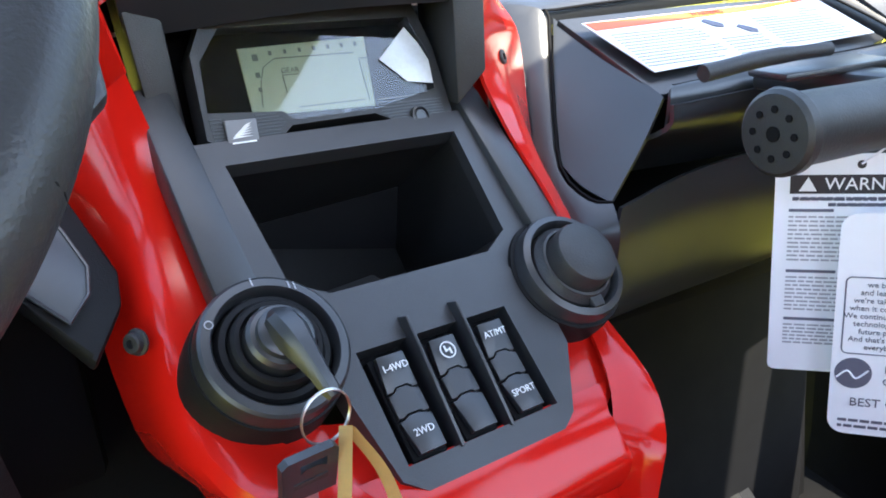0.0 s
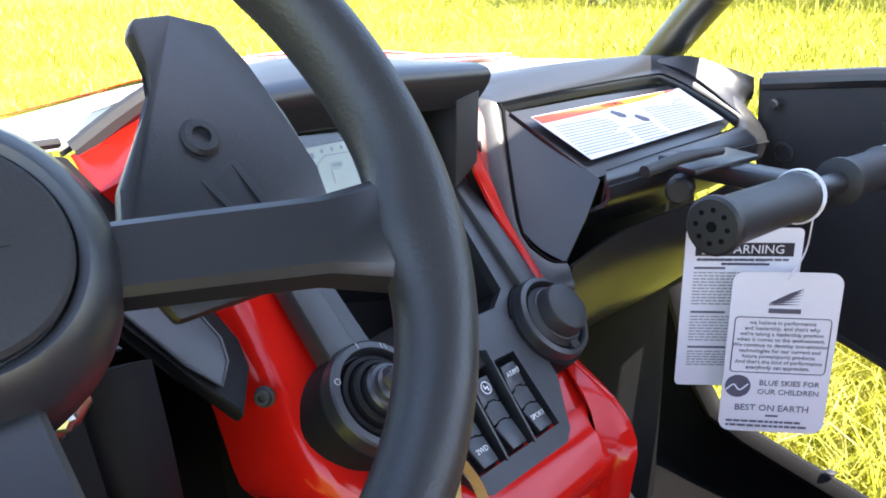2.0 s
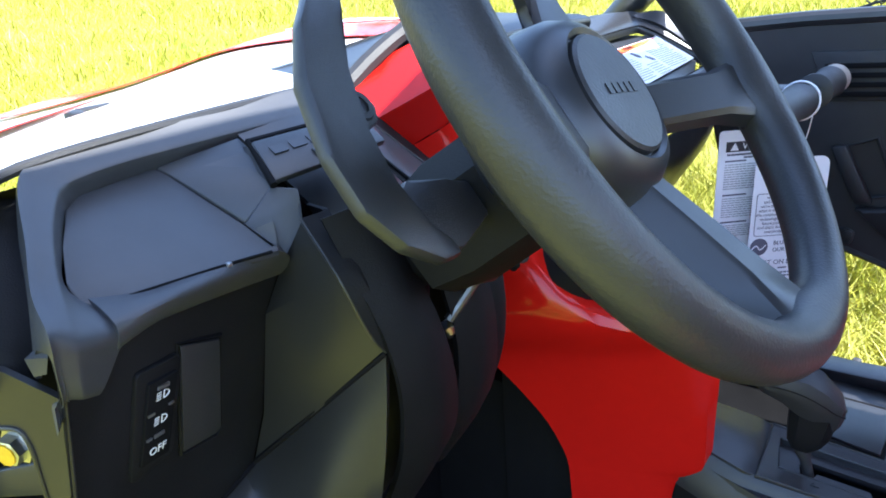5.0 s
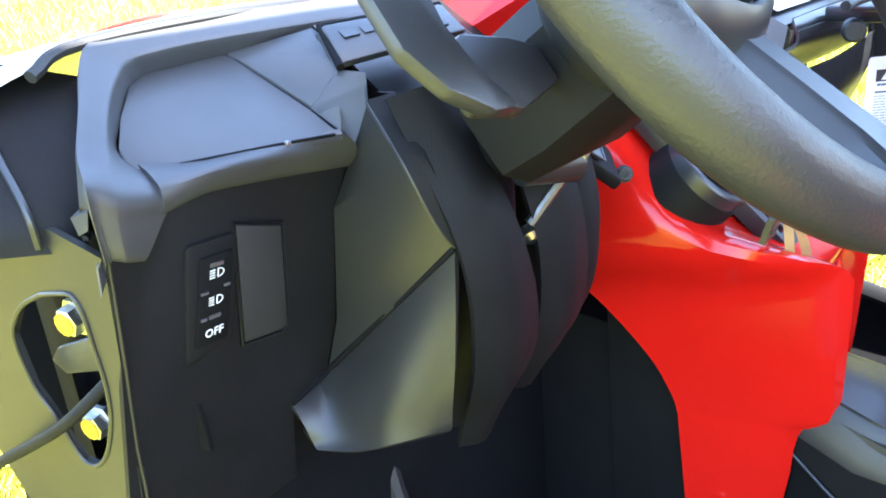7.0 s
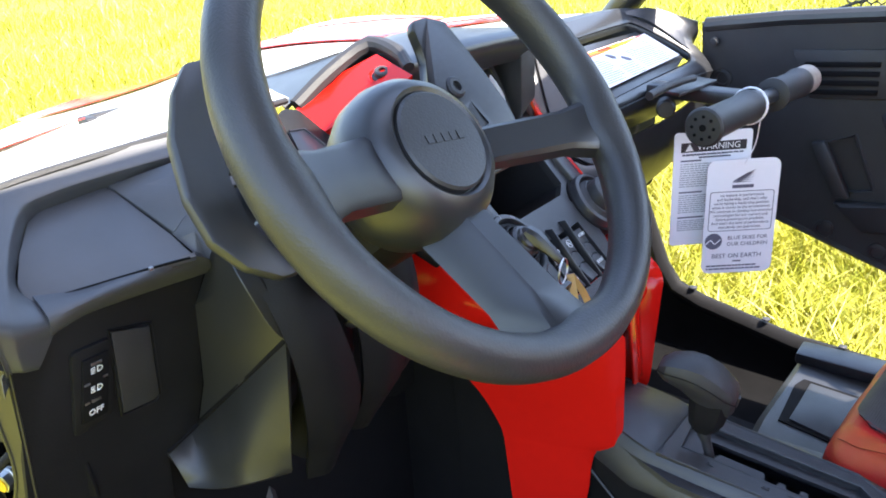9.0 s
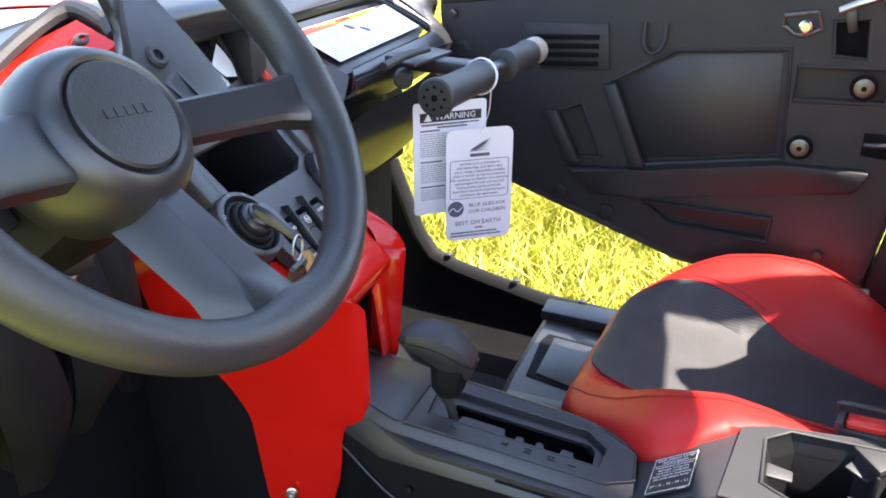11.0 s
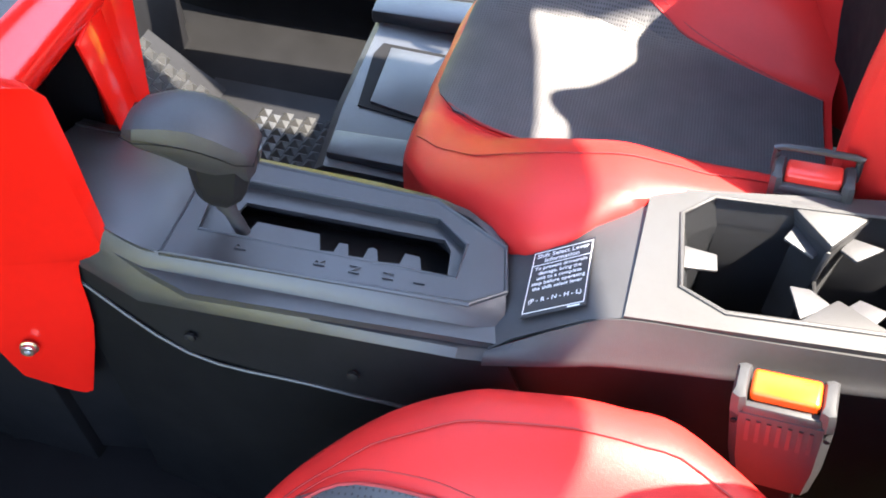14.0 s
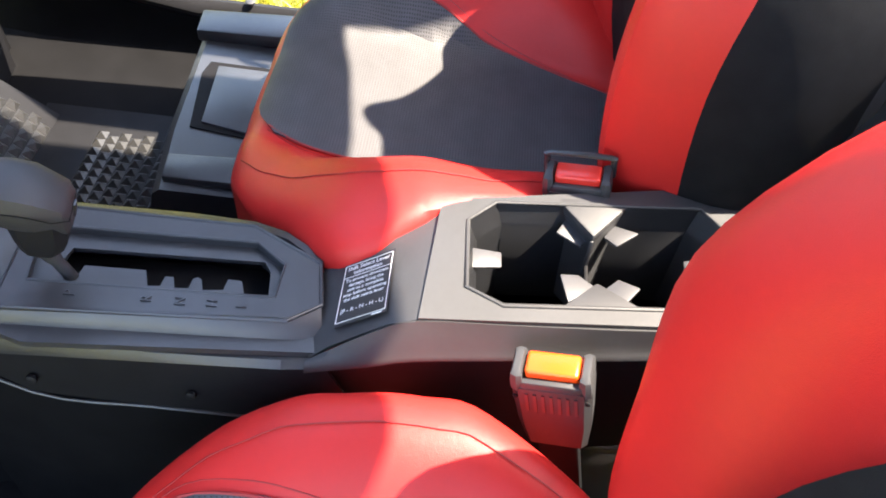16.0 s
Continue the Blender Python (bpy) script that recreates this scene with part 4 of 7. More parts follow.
part("inset_edge", tube([Vector(p) + DN * 0.003 for p in ((-0.2585, 0.680, 1.2515), (-0.236, 0.684, 1.248), (-0.183, 0.606, 1.166), (-0.175, 0.588, 1.148), (-0.178, 0.574, 1.137), (-0.190, 0.560, 1.128), (-0.207, 0.574, 1.144), (-0.234, 0.609, 1.182))], 0.0012, 6), SATIN, dash)
part("upper_deck", sheet([[(-0.395, 0.660, 1.268), (-0.330, 0.660, 1.269), (-0.270, 0.672, 1.262)], [(-0.390, 0.640, 1.250), (-0.330, 0.640, 1.252), (-0.276, 0.645, 1.238)], [(-0.385, 0.604, 1.222), (-0.325, 0.598, 1.222), (-0.268, 0.612, 1.205)], [(-0.380, 0.585, 1.195), (-0.310, 0.578, 1.185), (-0.240, 0.585, 1.165)]], 0.004, 3, 3), SATIN, dash)
part("shoulder", slab([(-0.4280, 0.5915, 1.2455), (-0.4140, 0.5800, 1.2425), (-0.4230, 0.5700, 1.2380), (-0.4290, 0.5630, 1.2270), (-0.4235, 0.5905, 1.1925), (-0.4456, 0.5691, 1.2109), (-0.4493, 0.5964, 1.2248)], (0.002, 0.005, -0.002), 0.001), TRAY, dash)
# light switch
LF = basis(dash_face(-0.546, 1.134, 0.003), (1, 0.167, -0.08), (-0.07, -0.26, 1))
ls = solo("light_switch", slab([on(LF, *p, -0.004) for p in ((-0.0165, -0.040), (-0.012, -0.042), (0.016, -0.036), (0.0185, -0.032), (0.0165, 0.036), (0.013, 0.039), (-0.0165, 0.039), (-0.019, 0.036))], LF.to_3x3() @ Vector((0, 0, 0.0045)), 0.0015), SKIRT, "black three-position headlight rocker switch with white symbols", "switch")
part("rocker", slab([on(LF, *p, 0.000) for p in ((-0.012, -0.030), (0.011, -0.030), (0.012, 0.030), (-0.011, 0.030))], LF.to_3x3() @ Vector((0, 0, 0.003)), 0.001), DARK, ls)
part("legend", letters("OFF", 0.0078, LF, 0.000, -0.0215, 0.0034), LEGEND, ls, "white lettering")
for y in (0.0185, 0.0005):
    lamp = part("lamp_symbol", tube([on(LF, 0.001 + 0.0042 * max(0, math.cos(a)), y + 0.0027 * math.sin(a), 0.0034) for a in (2 * math.pi * k / 18 for k in range(18))], 0.0004, 4, closed=True), LEGEND, ls, "white lamp symbol")
    part("beam_lines", bars(LF, [(-0.0030, y + o, 0.0036, 0.0006) for o in (-0.0024, -0.0008, 0.0008, 0.0024)], 0.0034), LEGEND, lamp)
for x, y, w, h in ((0.0, 0.0245, 0.009, 0.0024), (-0.008, 0.0075, 0.005, 0.0016), (0.008, 0.0085, 0.004, 0.0016), (-0.008, -0.0105, 0.004, 0.0016), (0.0, -0.0105, 0.008, 0.0024)):
    part("ridge", bars(LF, [(x, y, w, h)], 0.0034, 0.001), ALU, ls)

# door-side post with an oval opening, hinge bolts and the check rod
post = thing("hinge_post", (-0.62, 0.60, 1.0), "black plastic hinge post with an opening and yellow-marked bolts", "hinge post")
HN = Vector((-0.951, -0.3003, -0.0741)).normalized()


def post_face(y, z, out=0.0):
    """A point on the outer face of the hinge post."""
    return Vector(((0.31904 + 0.3003 * y + 0.0741 * z) / -0.951, y, z)) + HN * out


OVAL = [(0.6125, 1.157), (0.601, 1.1575), (0.597, 1.1465), (0.598, 1.125), (0.600, 1.099), (0.607, 1.074), (0.622, 1.046), (0.636, 1.032), (0.648, 1.033), (0.655, 1.050), (0.660, 1.067), (0.668, 1.084), (0.668, 1.120), (0.650, 1.142), (0.627, 1.154)]
OUTER = [(0.566, 1.183), (0.5805, 1.1207), (0.597, 1.0554), (0.606, 1.010), (0.63, 0.94), (0.72, 0.94), (0.76, 1.10), (0.72, 1.19), (0.66, 1.190), (0.60, 1.196)]
part("shell", plate([post_face(*p) for p in OUTER], [[post_face(*p) for p in OVAL]], HN * -0.004), KNEE, post)
part("shell_edge", tube([post_face(y - 0.001, z, -0.002) for y, z in OUTER[:5]], 0.0012, 8, 4), KNEE, post)
part("opening_lip", tube([post_face(*p, 0.0) for p in OVAL], 0.0016, 8, 3, True), KNEE, post)
# Near-black sheet behind the hole, added for the shade inside it.
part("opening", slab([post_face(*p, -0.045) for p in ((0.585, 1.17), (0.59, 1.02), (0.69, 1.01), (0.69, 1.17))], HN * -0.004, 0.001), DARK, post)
for y, z in ((0.6245, 1.132), (0.6385, 1.055)):
    b = part("bolt", lathe([(0.0, -0.044), (0.006, -0.044), (0.006, -0.010), (0.0125, -0.010), (0.0125, -0.007), (0.0095, -0.007), (0.0090, 0.000), (0.0065, 0.0012)], post_face(y, z, -0.006), HN, 6), STEEL, post, "hex bolt with yellow paint mark")
    part("paint_mark", lathe([(0.0072, 0.0006), (0.0072, 0.0018), (0.004, 0.0022)], post_face(y, z, -0.006), HN, 10), YELLOW, b)
part("hinge_rod", tube([post_face(0.598, 1.106, -0.016), post_face(0.622, 1.082, 0.002), post_face(0.652, 1.0597, 0.010), post_face(0.72, 1.020, 0.018)], 0.0040, 12, 3), SKIRT, post)
part("hinge_bracket", slab([post_face(*p, -0.020) for p in ((0.603, 1.118), (0.612, 1.122), (0.655, 1.105), (0.665, 1.094), (0.655, 1.086), (0.612, 1.098))], HN * 0.006, 0.0015), PLASTIC, post)

# left front corner panel beside the tray
corner = thing("corner_panel", (-0.63, 0.64, 1.2), "black plastic corner panel at the dash end", "corner panel")
part("panel", sheet([
    [(-0.535, 0.676, 1.252), (-0.604, 0.702, 1.276), (-0.670, 0.740, 1.302)],
    [(-0.568, 0.625, 1.226), (-0.618, 0.650, 1.240), (-0.690, 0.690, 1.256)],
    [(-0.596, 0.606, 1.198), (-0.622, 0.612, 1.204), (-0.700, 0.660, 1.205)],
    [(-0.600, 0.600, 1.176), (-0.622, 0.606, 1.182), (-0.700, 0.660, 1.185)],
], 0.004, 3, 3), SKIRT, corner)
part("panel_edge", tube([(-0.604, 0.702, 1.279), (-0.620, 0.652, 1.243), (-0.624, 0.607, 1.208), (-0.623, 0.606, 1.186)], 0.0022, 8, 5), SATIN, corner)

# column cover below the wheel
cc = thing("column_cover", (-0.33, 0.56, 0.95), "curved black plastic steering column cover", "column cover")
for net in ([
    [(-0.430, 0.545, 1.231), (-0.408, 0.532, 1.236), (-0.385, 0.535, 1.230)],
    [(-0.419, 0.503, 1.137), (-0.392, 0.493, 1.137), (-0.365, 0.500, 1.135)],
    [(-0.405, 0.512, 1.050), (-0.375, 0.503, 1.045), (-0.345, 0.508, 1.045)],
    [(-0.374, 0.570, 0.940), (-0.352, 0.562, 0.938), (-0.331, 0.567, 0.951)]], [
    [(-0.340, 0.530, 1.180), (-0.315, 0.520, 1.185), (-0.290, 0.530, 1.180)],
    [(-0.335, 0.515, 1.110), (-0.312, 0.508, 1.110), (-0.285, 0.515, 1.110)],
    [(-0.330, 0.525, 1.040), (-0.308, 0.518, 1.040), (-0.280, 0.525, 1.040)],
    [(-0.318, 0.565, 0.975), (-0.302, 0.560, 0.972), (-0.285, 0.565, 0.985)]], [
    [(-0.286, 0.545, 1.175), (-0.262, 0.538, 1.178), (-0.240, 0.550, 1.170)],
    [(-0.282, 0.530, 1.110), (-0.262, 0.522, 1.110), (-0.240, 0.535, 1.110)],
    [(-0.278, 0.540, 1.040), (-0.258, 0.535, 1.040), (-0.235, 0.550, 1.040)],
    [(-0.282, 0.580, 0.990), (-0.262, 0.575, 0.990), (-0.240, 0.590, 1.000)]]):
    part("cover_strip", sheet(net, 0.006, 3, 5), SKIRT, cc)
part("inner_tube", tube([(-0.32, 0.58, 1.19), (-0.32, 0.59, 1.02), (-0.32, 0.64, 0.93)], 0.028, 16, 4), SKIRT, cc)

# ---- passenger's side of the dashboard ----
pd = thing("passenger_dash_panel", (0.45, 0.66, 1.05), "satin black plastic dash panel with warning sticker on its top", "dashboard panel")
part("inset_panel", slab([(0.236, 0.716, 1.236), (0.40, 0.733, 1.231), (0.582, 0.754, 1.222), (0.610, 0.674, 1.178), (0.545, 0.652, 1.174), (0.257, 0.612, 1.178)], (0, 0.003, -0.006), 0.001), SATIN, pd)
part("left_face", sheet([
    [(0.237, 0.724, 1.237), (0.250, 0.672, 1.210), (0.257, 0.608, 1.177)],
    [(0.210, 0.688, 1.184), (0.222, 0.648, 1.165), (0.232, 0.603, 1.145)],
    [(0.186, 0.648, 1.130), (0.188, 0.625, 1.116), (0.196, 0.598, 1.106)],
], 0.004, 4, 4), SATIN, pd)
# raised rim round the inset
RI = [(0.196, 0.597, 1.104), (0.185, 0.612, 1.106), (0.182, 0.645, 1.126), (0.204, 0.683, 1.175), (0.230, 0.722, 1.236), (0.243, 0.732, 1.241), (0.40, 0.748, 1.240), (0.560, 0.768, 1.235), (0.588, 0.762, 1.231), (0.604, 0.730, 1.214), (0.618, 0.680, 1.187), (0.612, 0.664, 1.178), (0.56, 0.645, 1.176), (0.40, 0.625, 1.180), (0.264, 0.607, 1.182)]
RO = [(0.190, 0.580, 1.086), (0.166, 0.600, 1.080), (0.160, 0.645, 1.098), (0.176, 0.700, 1.160), (0.200, 0.752, 1.236), (0.222, 0.770, 1.252), (0.40, 0.783, 1.262), (0.580, 0.800, 1.258), (0.618, 0.785, 1.254), (0.638, 0.730, 1.232), (0.650, 0.668, 1.188), (0.632, 0.630, 1.158), (0.56, 0.618, 1.164), (0.40, 0.606, 1.171), (0.254, 0.597, 1.173)]
part("raised_rim", sheet([
    [(x, y + 0.004, z - 0.022) for x, y, z in RO],
    RO,
    [(a[0] * 0.7 + b[0] * 0.3, a[1] * 0.7 + b[1] * 0.3, a[2] * 0.7 + b[2] * 0.3 + 0.005) for a, b in zip(RO, RI)],
    [(a[0] * 0.2 + b[0] * 0.8, a[1] * 0.2 + b[1] * 0.8, a[2] * 0.2 + b[2] * 0.8 + 0.005) for a, b in zip(RO, RI)],
    RI,
    [(x, y + 0.002, z - 0.010) for x, y, z in RI],
], 0.003, 3, 2), SATIN, pd)
part("rim_groove", tube([(x + 0.001, y - 0.001, z + 0.0025) for x, y, z in RI], 0.0013, 6, 3), DARK, pd)
part("top_deck", sheet([
    [(0.200, 0.760, 1.238), (0.40, 0.784, 1.258), (0.600, 0.798, 1.254), (0.655, 0.740, 1.240)],
    [(0.215, 0.800, 1.256), (0.40, 0.815, 1.262), (0.600, 0.820, 1.256), (0.680, 0.790, 1.248)],
    [(0.230, 0.860, 1.254), (0.40, 0.860, 1.254), (0.600, 0.840, 1.250), (0.690, 0.800, 1.244)],
], 0.004, 4, 4), SATIN, pd)
part("corner_cap", sheet([
    [(0.590, 0.790, 1.252), (0.628, 0.758, 1.258), (0.655, 0.715, 1.244), (0.672, 0.680, 1.230)],
    [(0.610, 0.740, 1.236), (0.635, 0.720, 1.234), (0.658, 0.695, 1.222), (0.676, 0.680, 1.208)],
    [(0.625, 0.672, 1.190), (0.642, 0.672, 1.188), (0.660, 0.680, 1.184), (0.678, 0.690, 1.182)],
    [(0.632, 0.630, 1.156), (0.648, 0.642, 1.152), (0.662, 0.660, 1.148), (0.676, 0.685, 1.145)],
], 0.005, 4, 4), SATIN, pd)
part("brow", sheet([
    [(0.254, 0.597, 1.172), (0.40, 0.606, 1.170), (0.56, 0.618, 1.163), (0.632, 0.630, 1.157)],
    [(0.250, 0.599, 1.155), (0.40, 0.608, 1.150), (0.545, 0.618, 1.148), (0.640, 0.640, 1.145)],
    [(0.235, 0.640, 1.135), (0.40, 0.640, 1.120), (0.545, 0.640, 1.120), (0.650, 0.665, 1.120)],
    [(0.225, 0.670, 1.110), (0.40, 0.670, 1.100), (0.545, 0.670, 1.100), (0.655, 0.680, 1.100)],
], 0.004, 4, 4), SATIN, pd)
part("lower_face", sheet([
    [(0.205, 0.600, 1.100), (0.30, 0.612, 1.112), (0.45, 0.615, 1.115), (0.655, 0.650, 1.115)],
    [(0.190, 0.600, 1.060), (0.30, 0.615, 1.060), (0.45, 0.620, 1.060), (0.655, 0.655, 1.060)],
    [(0.180, 0.620, 1.000), (0.30, 0.650, 0.990), (0.45, 0.660, 0.990), (0.655, 0.690, 0.990)],
    [(0.175, 0.700, 0.960), (0.30, 0.740, 0.940), (0.45, 0.750, 0.940), (0.655, 0.760, 0.940)],
], 0.004, 4, 4), SATIN, pd)
STF = basis((0.4165, 0.6855, 1.2075), (0.330, 0.036, -0.014), (-0.004, 0.076, 0.042))
SQ = [(-0.1735, 0.030), (0.161, 0.036), (0.171, -0.036), (-0.158, -0.048)]
sticker = part("warning_sticker", slab([on(STF, x, y, 0.0030) for x, y in SQ], STF.to_3x3() @ Vector((0, 0, 0.0008)), 0), PAPER, pd, "white warning sticker with an orange header")
part("orange_header", slab([on(STF, x, y, 0.0040) for x, y in ((-0.1715, 0.0285), (0.150, 0.0345), (0.060, 0.0240), (-0.168, 0.0165))], STF.to_3x3() @ Vector((0, 0, 0.0005)), 0), ORANGE, sticker, "orange header band")
part("header_text", letters("WARNING", 0.0095, STF, -0.020, 0.0265, 0.0049, 0.0003, 0.7), INKDARK, sticker, "dark header word")
for x0, x1, y0, y1, n in ((-0.158, -0.052, 0.008, -0.040, 12), (-0.042, 0.020, -0.016, -0.040, 6), (0.028, 0.140, 0.018, -0.034, 13)):
    part("printed_line", bars(STF, lines(x0, x1, y0, y1, n, 0.0012), 0.0042, 0.0005), FINE, sticker)
for x, y in ((-0.030, 0.008), (0.004, -0.006)):
    part("picture_sign", slab([on(STF, x + px, y + py, 0.0042) for px, py in ((-0.010, 0.006), (-0.004, 0.009), (0.006, 0.003), (0.012, -0.002), (0.008, -0.007), (-0.002, -0.004))], STF.to_3x3() @ Vector((0, 0, 0.0005)), 0), INK, sticker)

# ---- steering wheel and column ----
WC = Vector((-0.343, 0.369, 1.322))
wa, wt = radians(6.1), radians(37.4)
WN = Vector((math.cos(wt) * math.sin(wa), -math.cos(wt) * math.cos(wa), math.sin(wt)))
WF = basis(WC, Vector((0, 0, 1)).cross(WN), WN.cross(Vector((0, 0, 1)).cross(WN)))
wheel = thing("steering_wheel", WC, "black grained three-spoke steering wheel, turned slightly", "steering wheel")


def polar(deg, r, h=0.0):
    return on(WF, r * math.cos(radians(deg)), r * math.sin(radians(deg)), h)


N = 144
bm = bmesh.new()
rings = []
for k in range(N):
    deg = 360 * k / N
    bulge = sum(math.exp(-(((deg - c + 180) % 360 - 180) / 9.0) ** 2) for c in (180, -17, -94))
    rad = 0.0162 + 0.0010 * math.cos(radians(2 * deg))
    ring = []
    for j in range(18):
        a = 2 * math.pi * j / 18
        inn = 1 + (0.42 * bulge if math.cos(a) < 0 else 0.0) * -math.cos(a)
        ring.append(bm.verts.new(polar(deg, 0.1685 + rad * inn * math.cos(a), rad * 1.08 * math.sin(a))))
    rings.append(ring)
for k in range(N):
    a, b = rings[k], rings[(k + 1) % N]
    for j in range(18):
        bm.faces.new((a[j], a[(j + 1) % 18], b[(j + 1) % 18], b[j]))
rimp = part("rim", bm, GRIP, wheel)
for deg in (186, 155, -32, 8):
    part("grip_seam", tube([polar(deg, 0.1685 + 0.0162 * math.cos(a), 0.0170 * math.sin(a)) for a in (2 * math.pi * k / 24 for k in range(24))], 0.0005, 5, closed=True), DARK, rimp)


def spoke(deg, w0, w1, h0, flare=0.0):
    c, s = math.cos(radians(deg)), math.sin(radians(deg))
    loops = []
    for t in (0.0, 0.2, 0.45, 0.7, 0.88, 1.0):
        r = 0.030 + t * 0.135
        w = w0 + (w1 - w0) * t + 0.010 * max(0, t - 0.75) / 0.25
        h = h0 * (1 - t) ** 1.1
        lp = []
        for px, pz in ((-1 - flare * (1.15 - t), -0.6 - 1.6 * flare), (-0.92, 0.55), (-0.72, 0.85), (0.72, 0.85), (0.92, 0.55), (1, -0.6 - 1.6 * flare), (0.7, -1.0 - 1.6 * flare), (-0.7, -1.0 - 1.6 * flare)):
            x, y = r * c - px * w * s, r * s + px * w * c
            lp.append(on(WF, x, y, h + pz * 0.0105))
        loops.append(lp)
    return loft(loops)


for deg, w0, w1, fl in ((-17, 0.016, 0.019, 0.0), (180, 0.028, 0.0205, 0.0), (-97, 0.0135, 0.0195, 1.1)):
    part("spoke", spoke(deg, w0, w1, -0.046, fl), SATIN, wheel)
hubc = on(WF, -0.006, -0.002, 0)
part("hub", lathe([(0.040, -0.100), (0.054, -0.088), (0.063, -0.062), (0.063, -0.046), (0.058, -0.030), (0.050, -0.0195), (0.0435, -0.0165), (0.0405, -0.0185), (0.0395, -0.022)], hubc, WN, 56), SATIN, wheel)
hubp = part("hub_cap", lathe([(0.0390, -0.024), (0.0390, -0.0165), (0.037, -0.0148), (0.020, -0.0140), (0.004, -0.0138)], hubc, WN, 56), GRIP, wheel)
HBF = basis(hubc, WF.to_3x3() @ Vector((1, -0.16, 0)), WF.to_3x3() @ Vector((0.16, 1, 0)))
for k in range(5):
    part("raised_bar", bars(HBF, [(-0.0160 + 0.008 * k, 0.001, 0.0052, 0.0066)], -0.0138, 0.0012), GRIP, hubp, "raised plain bar on the cap")

col = thing("steering_column", on(WF, 0, 0, -0.24), "black steering column with paddle shifters and linkage", "steering column")
CB = basis(on(WF, 0, -0.01, -0.11), WF.to_3x3() @ Vector((1, 0, 0)), WF.to_3x3() @ Vector((0, 1, 0)))
part("shroud", loft([[on(CB, x * k, y * k, z) for x, y in ((-0.045, -0.030), (-0.048, 0.020), (-0.030, 0.040), (0.030, 0.040), (0.048, 0.020), (0.045, -0.030), (0.025, -0.042), (-0.025, -0.042))] for z, k in ((0.05, 0.9), (0.03, 1.0), (-0.03, 1.05), (-0.07, 0.9))]), SKIRT, col)
part("shaft", tube([on(WF, 0, -0.01, -0.14), on(WF, 0, -0.015, -0.30)], 0.022, 14), DARK, col)


def paddle(outline, sx, sy, slot):
    p = part("paddle", slab([on(WF, x, y, -0.092 + (0.010 if y > 0.10 else 0)) for x, y in outline], WN * -0.010, 0.003), PLASTIC, col)
    if slot:
        part("paddle_rib", plate([on(WF, x + 0.023, y, -0.090) for x, y in ((0.106, 0.030), (0.128, 0.042), (0.138, 0.008), (0.118, 0.002))], [[on(WF, x + 0.023, y, -0.090) for x, y in ((0.112, 0.028), (0.126, 0.036), (0.132, 0.011), (0.119, 0.007))]], WN * -0.004), SATIN, p)
    else:
        part("paddle_bracket", slab([on(WF, x, y, -0.104) for x, y in ((-0.124, 0.012), (-0.100, 0.022), (-0.070, 0.012), (-0.050, 0.006), (-0.050, -0.018), (-0.090, -0.026), (-0.120, -0.018))], WN * -0.012, 0.003), MATTE, p)
        part("screw_ear", slab([on(WF, x, y, -0.098) for x, y in ((-0.130, 0.080), (-0.112, 0.081), (-0.098, 0.074), (-0.094, 0.064), (-0.100, 0.055), (-0.130, 0.050))], WN * -0.009, 0.002), PLASTIC, p)
    part("screw", lathe([(0.0105, 0), (0.0105, 0.006), (0.0085, 0.008), (0.005, 0.008), (0.005, 0.004)], on(WF, sx, sy, -0.093 if slot else -0.105), WN, 18), MATTE, p, "black hex-socket screw")


paddle([(0.124, 0.112), (0.130, 0.120), (0.150, 0.121), (0.174, 0.112), (0.188, 0.092), (0.197, 0.060), (0.199, 0.025), (0.196, -0.014), (0.175, -0.032), (0.090, -0.032), (0.078, 0.005), (0.090, 0.036), (0.114, 0.066), (0.131, 0.084), (0.133, 0.098)], 0.138, 0.052, True)
paddle([(-0.080, 0.130), (-0.108, 0.130), (-0.128, 0.113), (-0.143, 0.086), (-0.157, 0.046), (-0.158, 0.014), (-0.146, -0.010), (-0.126, -0.026), (-0.110, -0.028), (-0.112, -0.016), (-0.124, -0.006), (-0.128, 0.021), (-0.123, 0.051), (-0.110, 0.085), (-0.094, 0.112)], -0.1065, 0.0665, False)
part("tilt_rod", tube([(-0.304, 0.498, 1.172), (-0.338, 0.516, 1.128)], 0.0042, 10), BOLT, col, "dull metal tilt rod")
clevis = part("clevis", tube([(-0.322, 0.489, 1.176), (-0.300, 0.498, 1.184), (-0.290, 0.502, 1.188)], [0.008, 0.012, 0.009], 12), STEEL, col, "zinc-plated clevis")
part("pin", lathe([(0.007, 0), (0.007, 0.010), (0.004, 0.012)], (-0.300, 0.494, 1.182), (-0.4, -0.85, 0.2), 6), STEEL, clevis)
part("pin", lathe([(0.004, 0), (0.004, 0.014)], (-0.292, 0.498, 1.196), (-0.2, -0.5, 0.8), 8), BUTTON2, clevis, "red paint-marked pin")
part("lever_end", lathe([(0.006, 0), (0.0085, 0.004), (0.0085, 0.008), (0.004, 0.012)], (-0.334, 0.522, 1.123), (-0.2, -0.6, -0.5), 14), STEEL, col)
part("tilt_bracket", tube([(-0.358, 0.505, 1.175), (-0.314, 0.495, 1.170)], [0.012, 0.014], 12), SATIN, col)

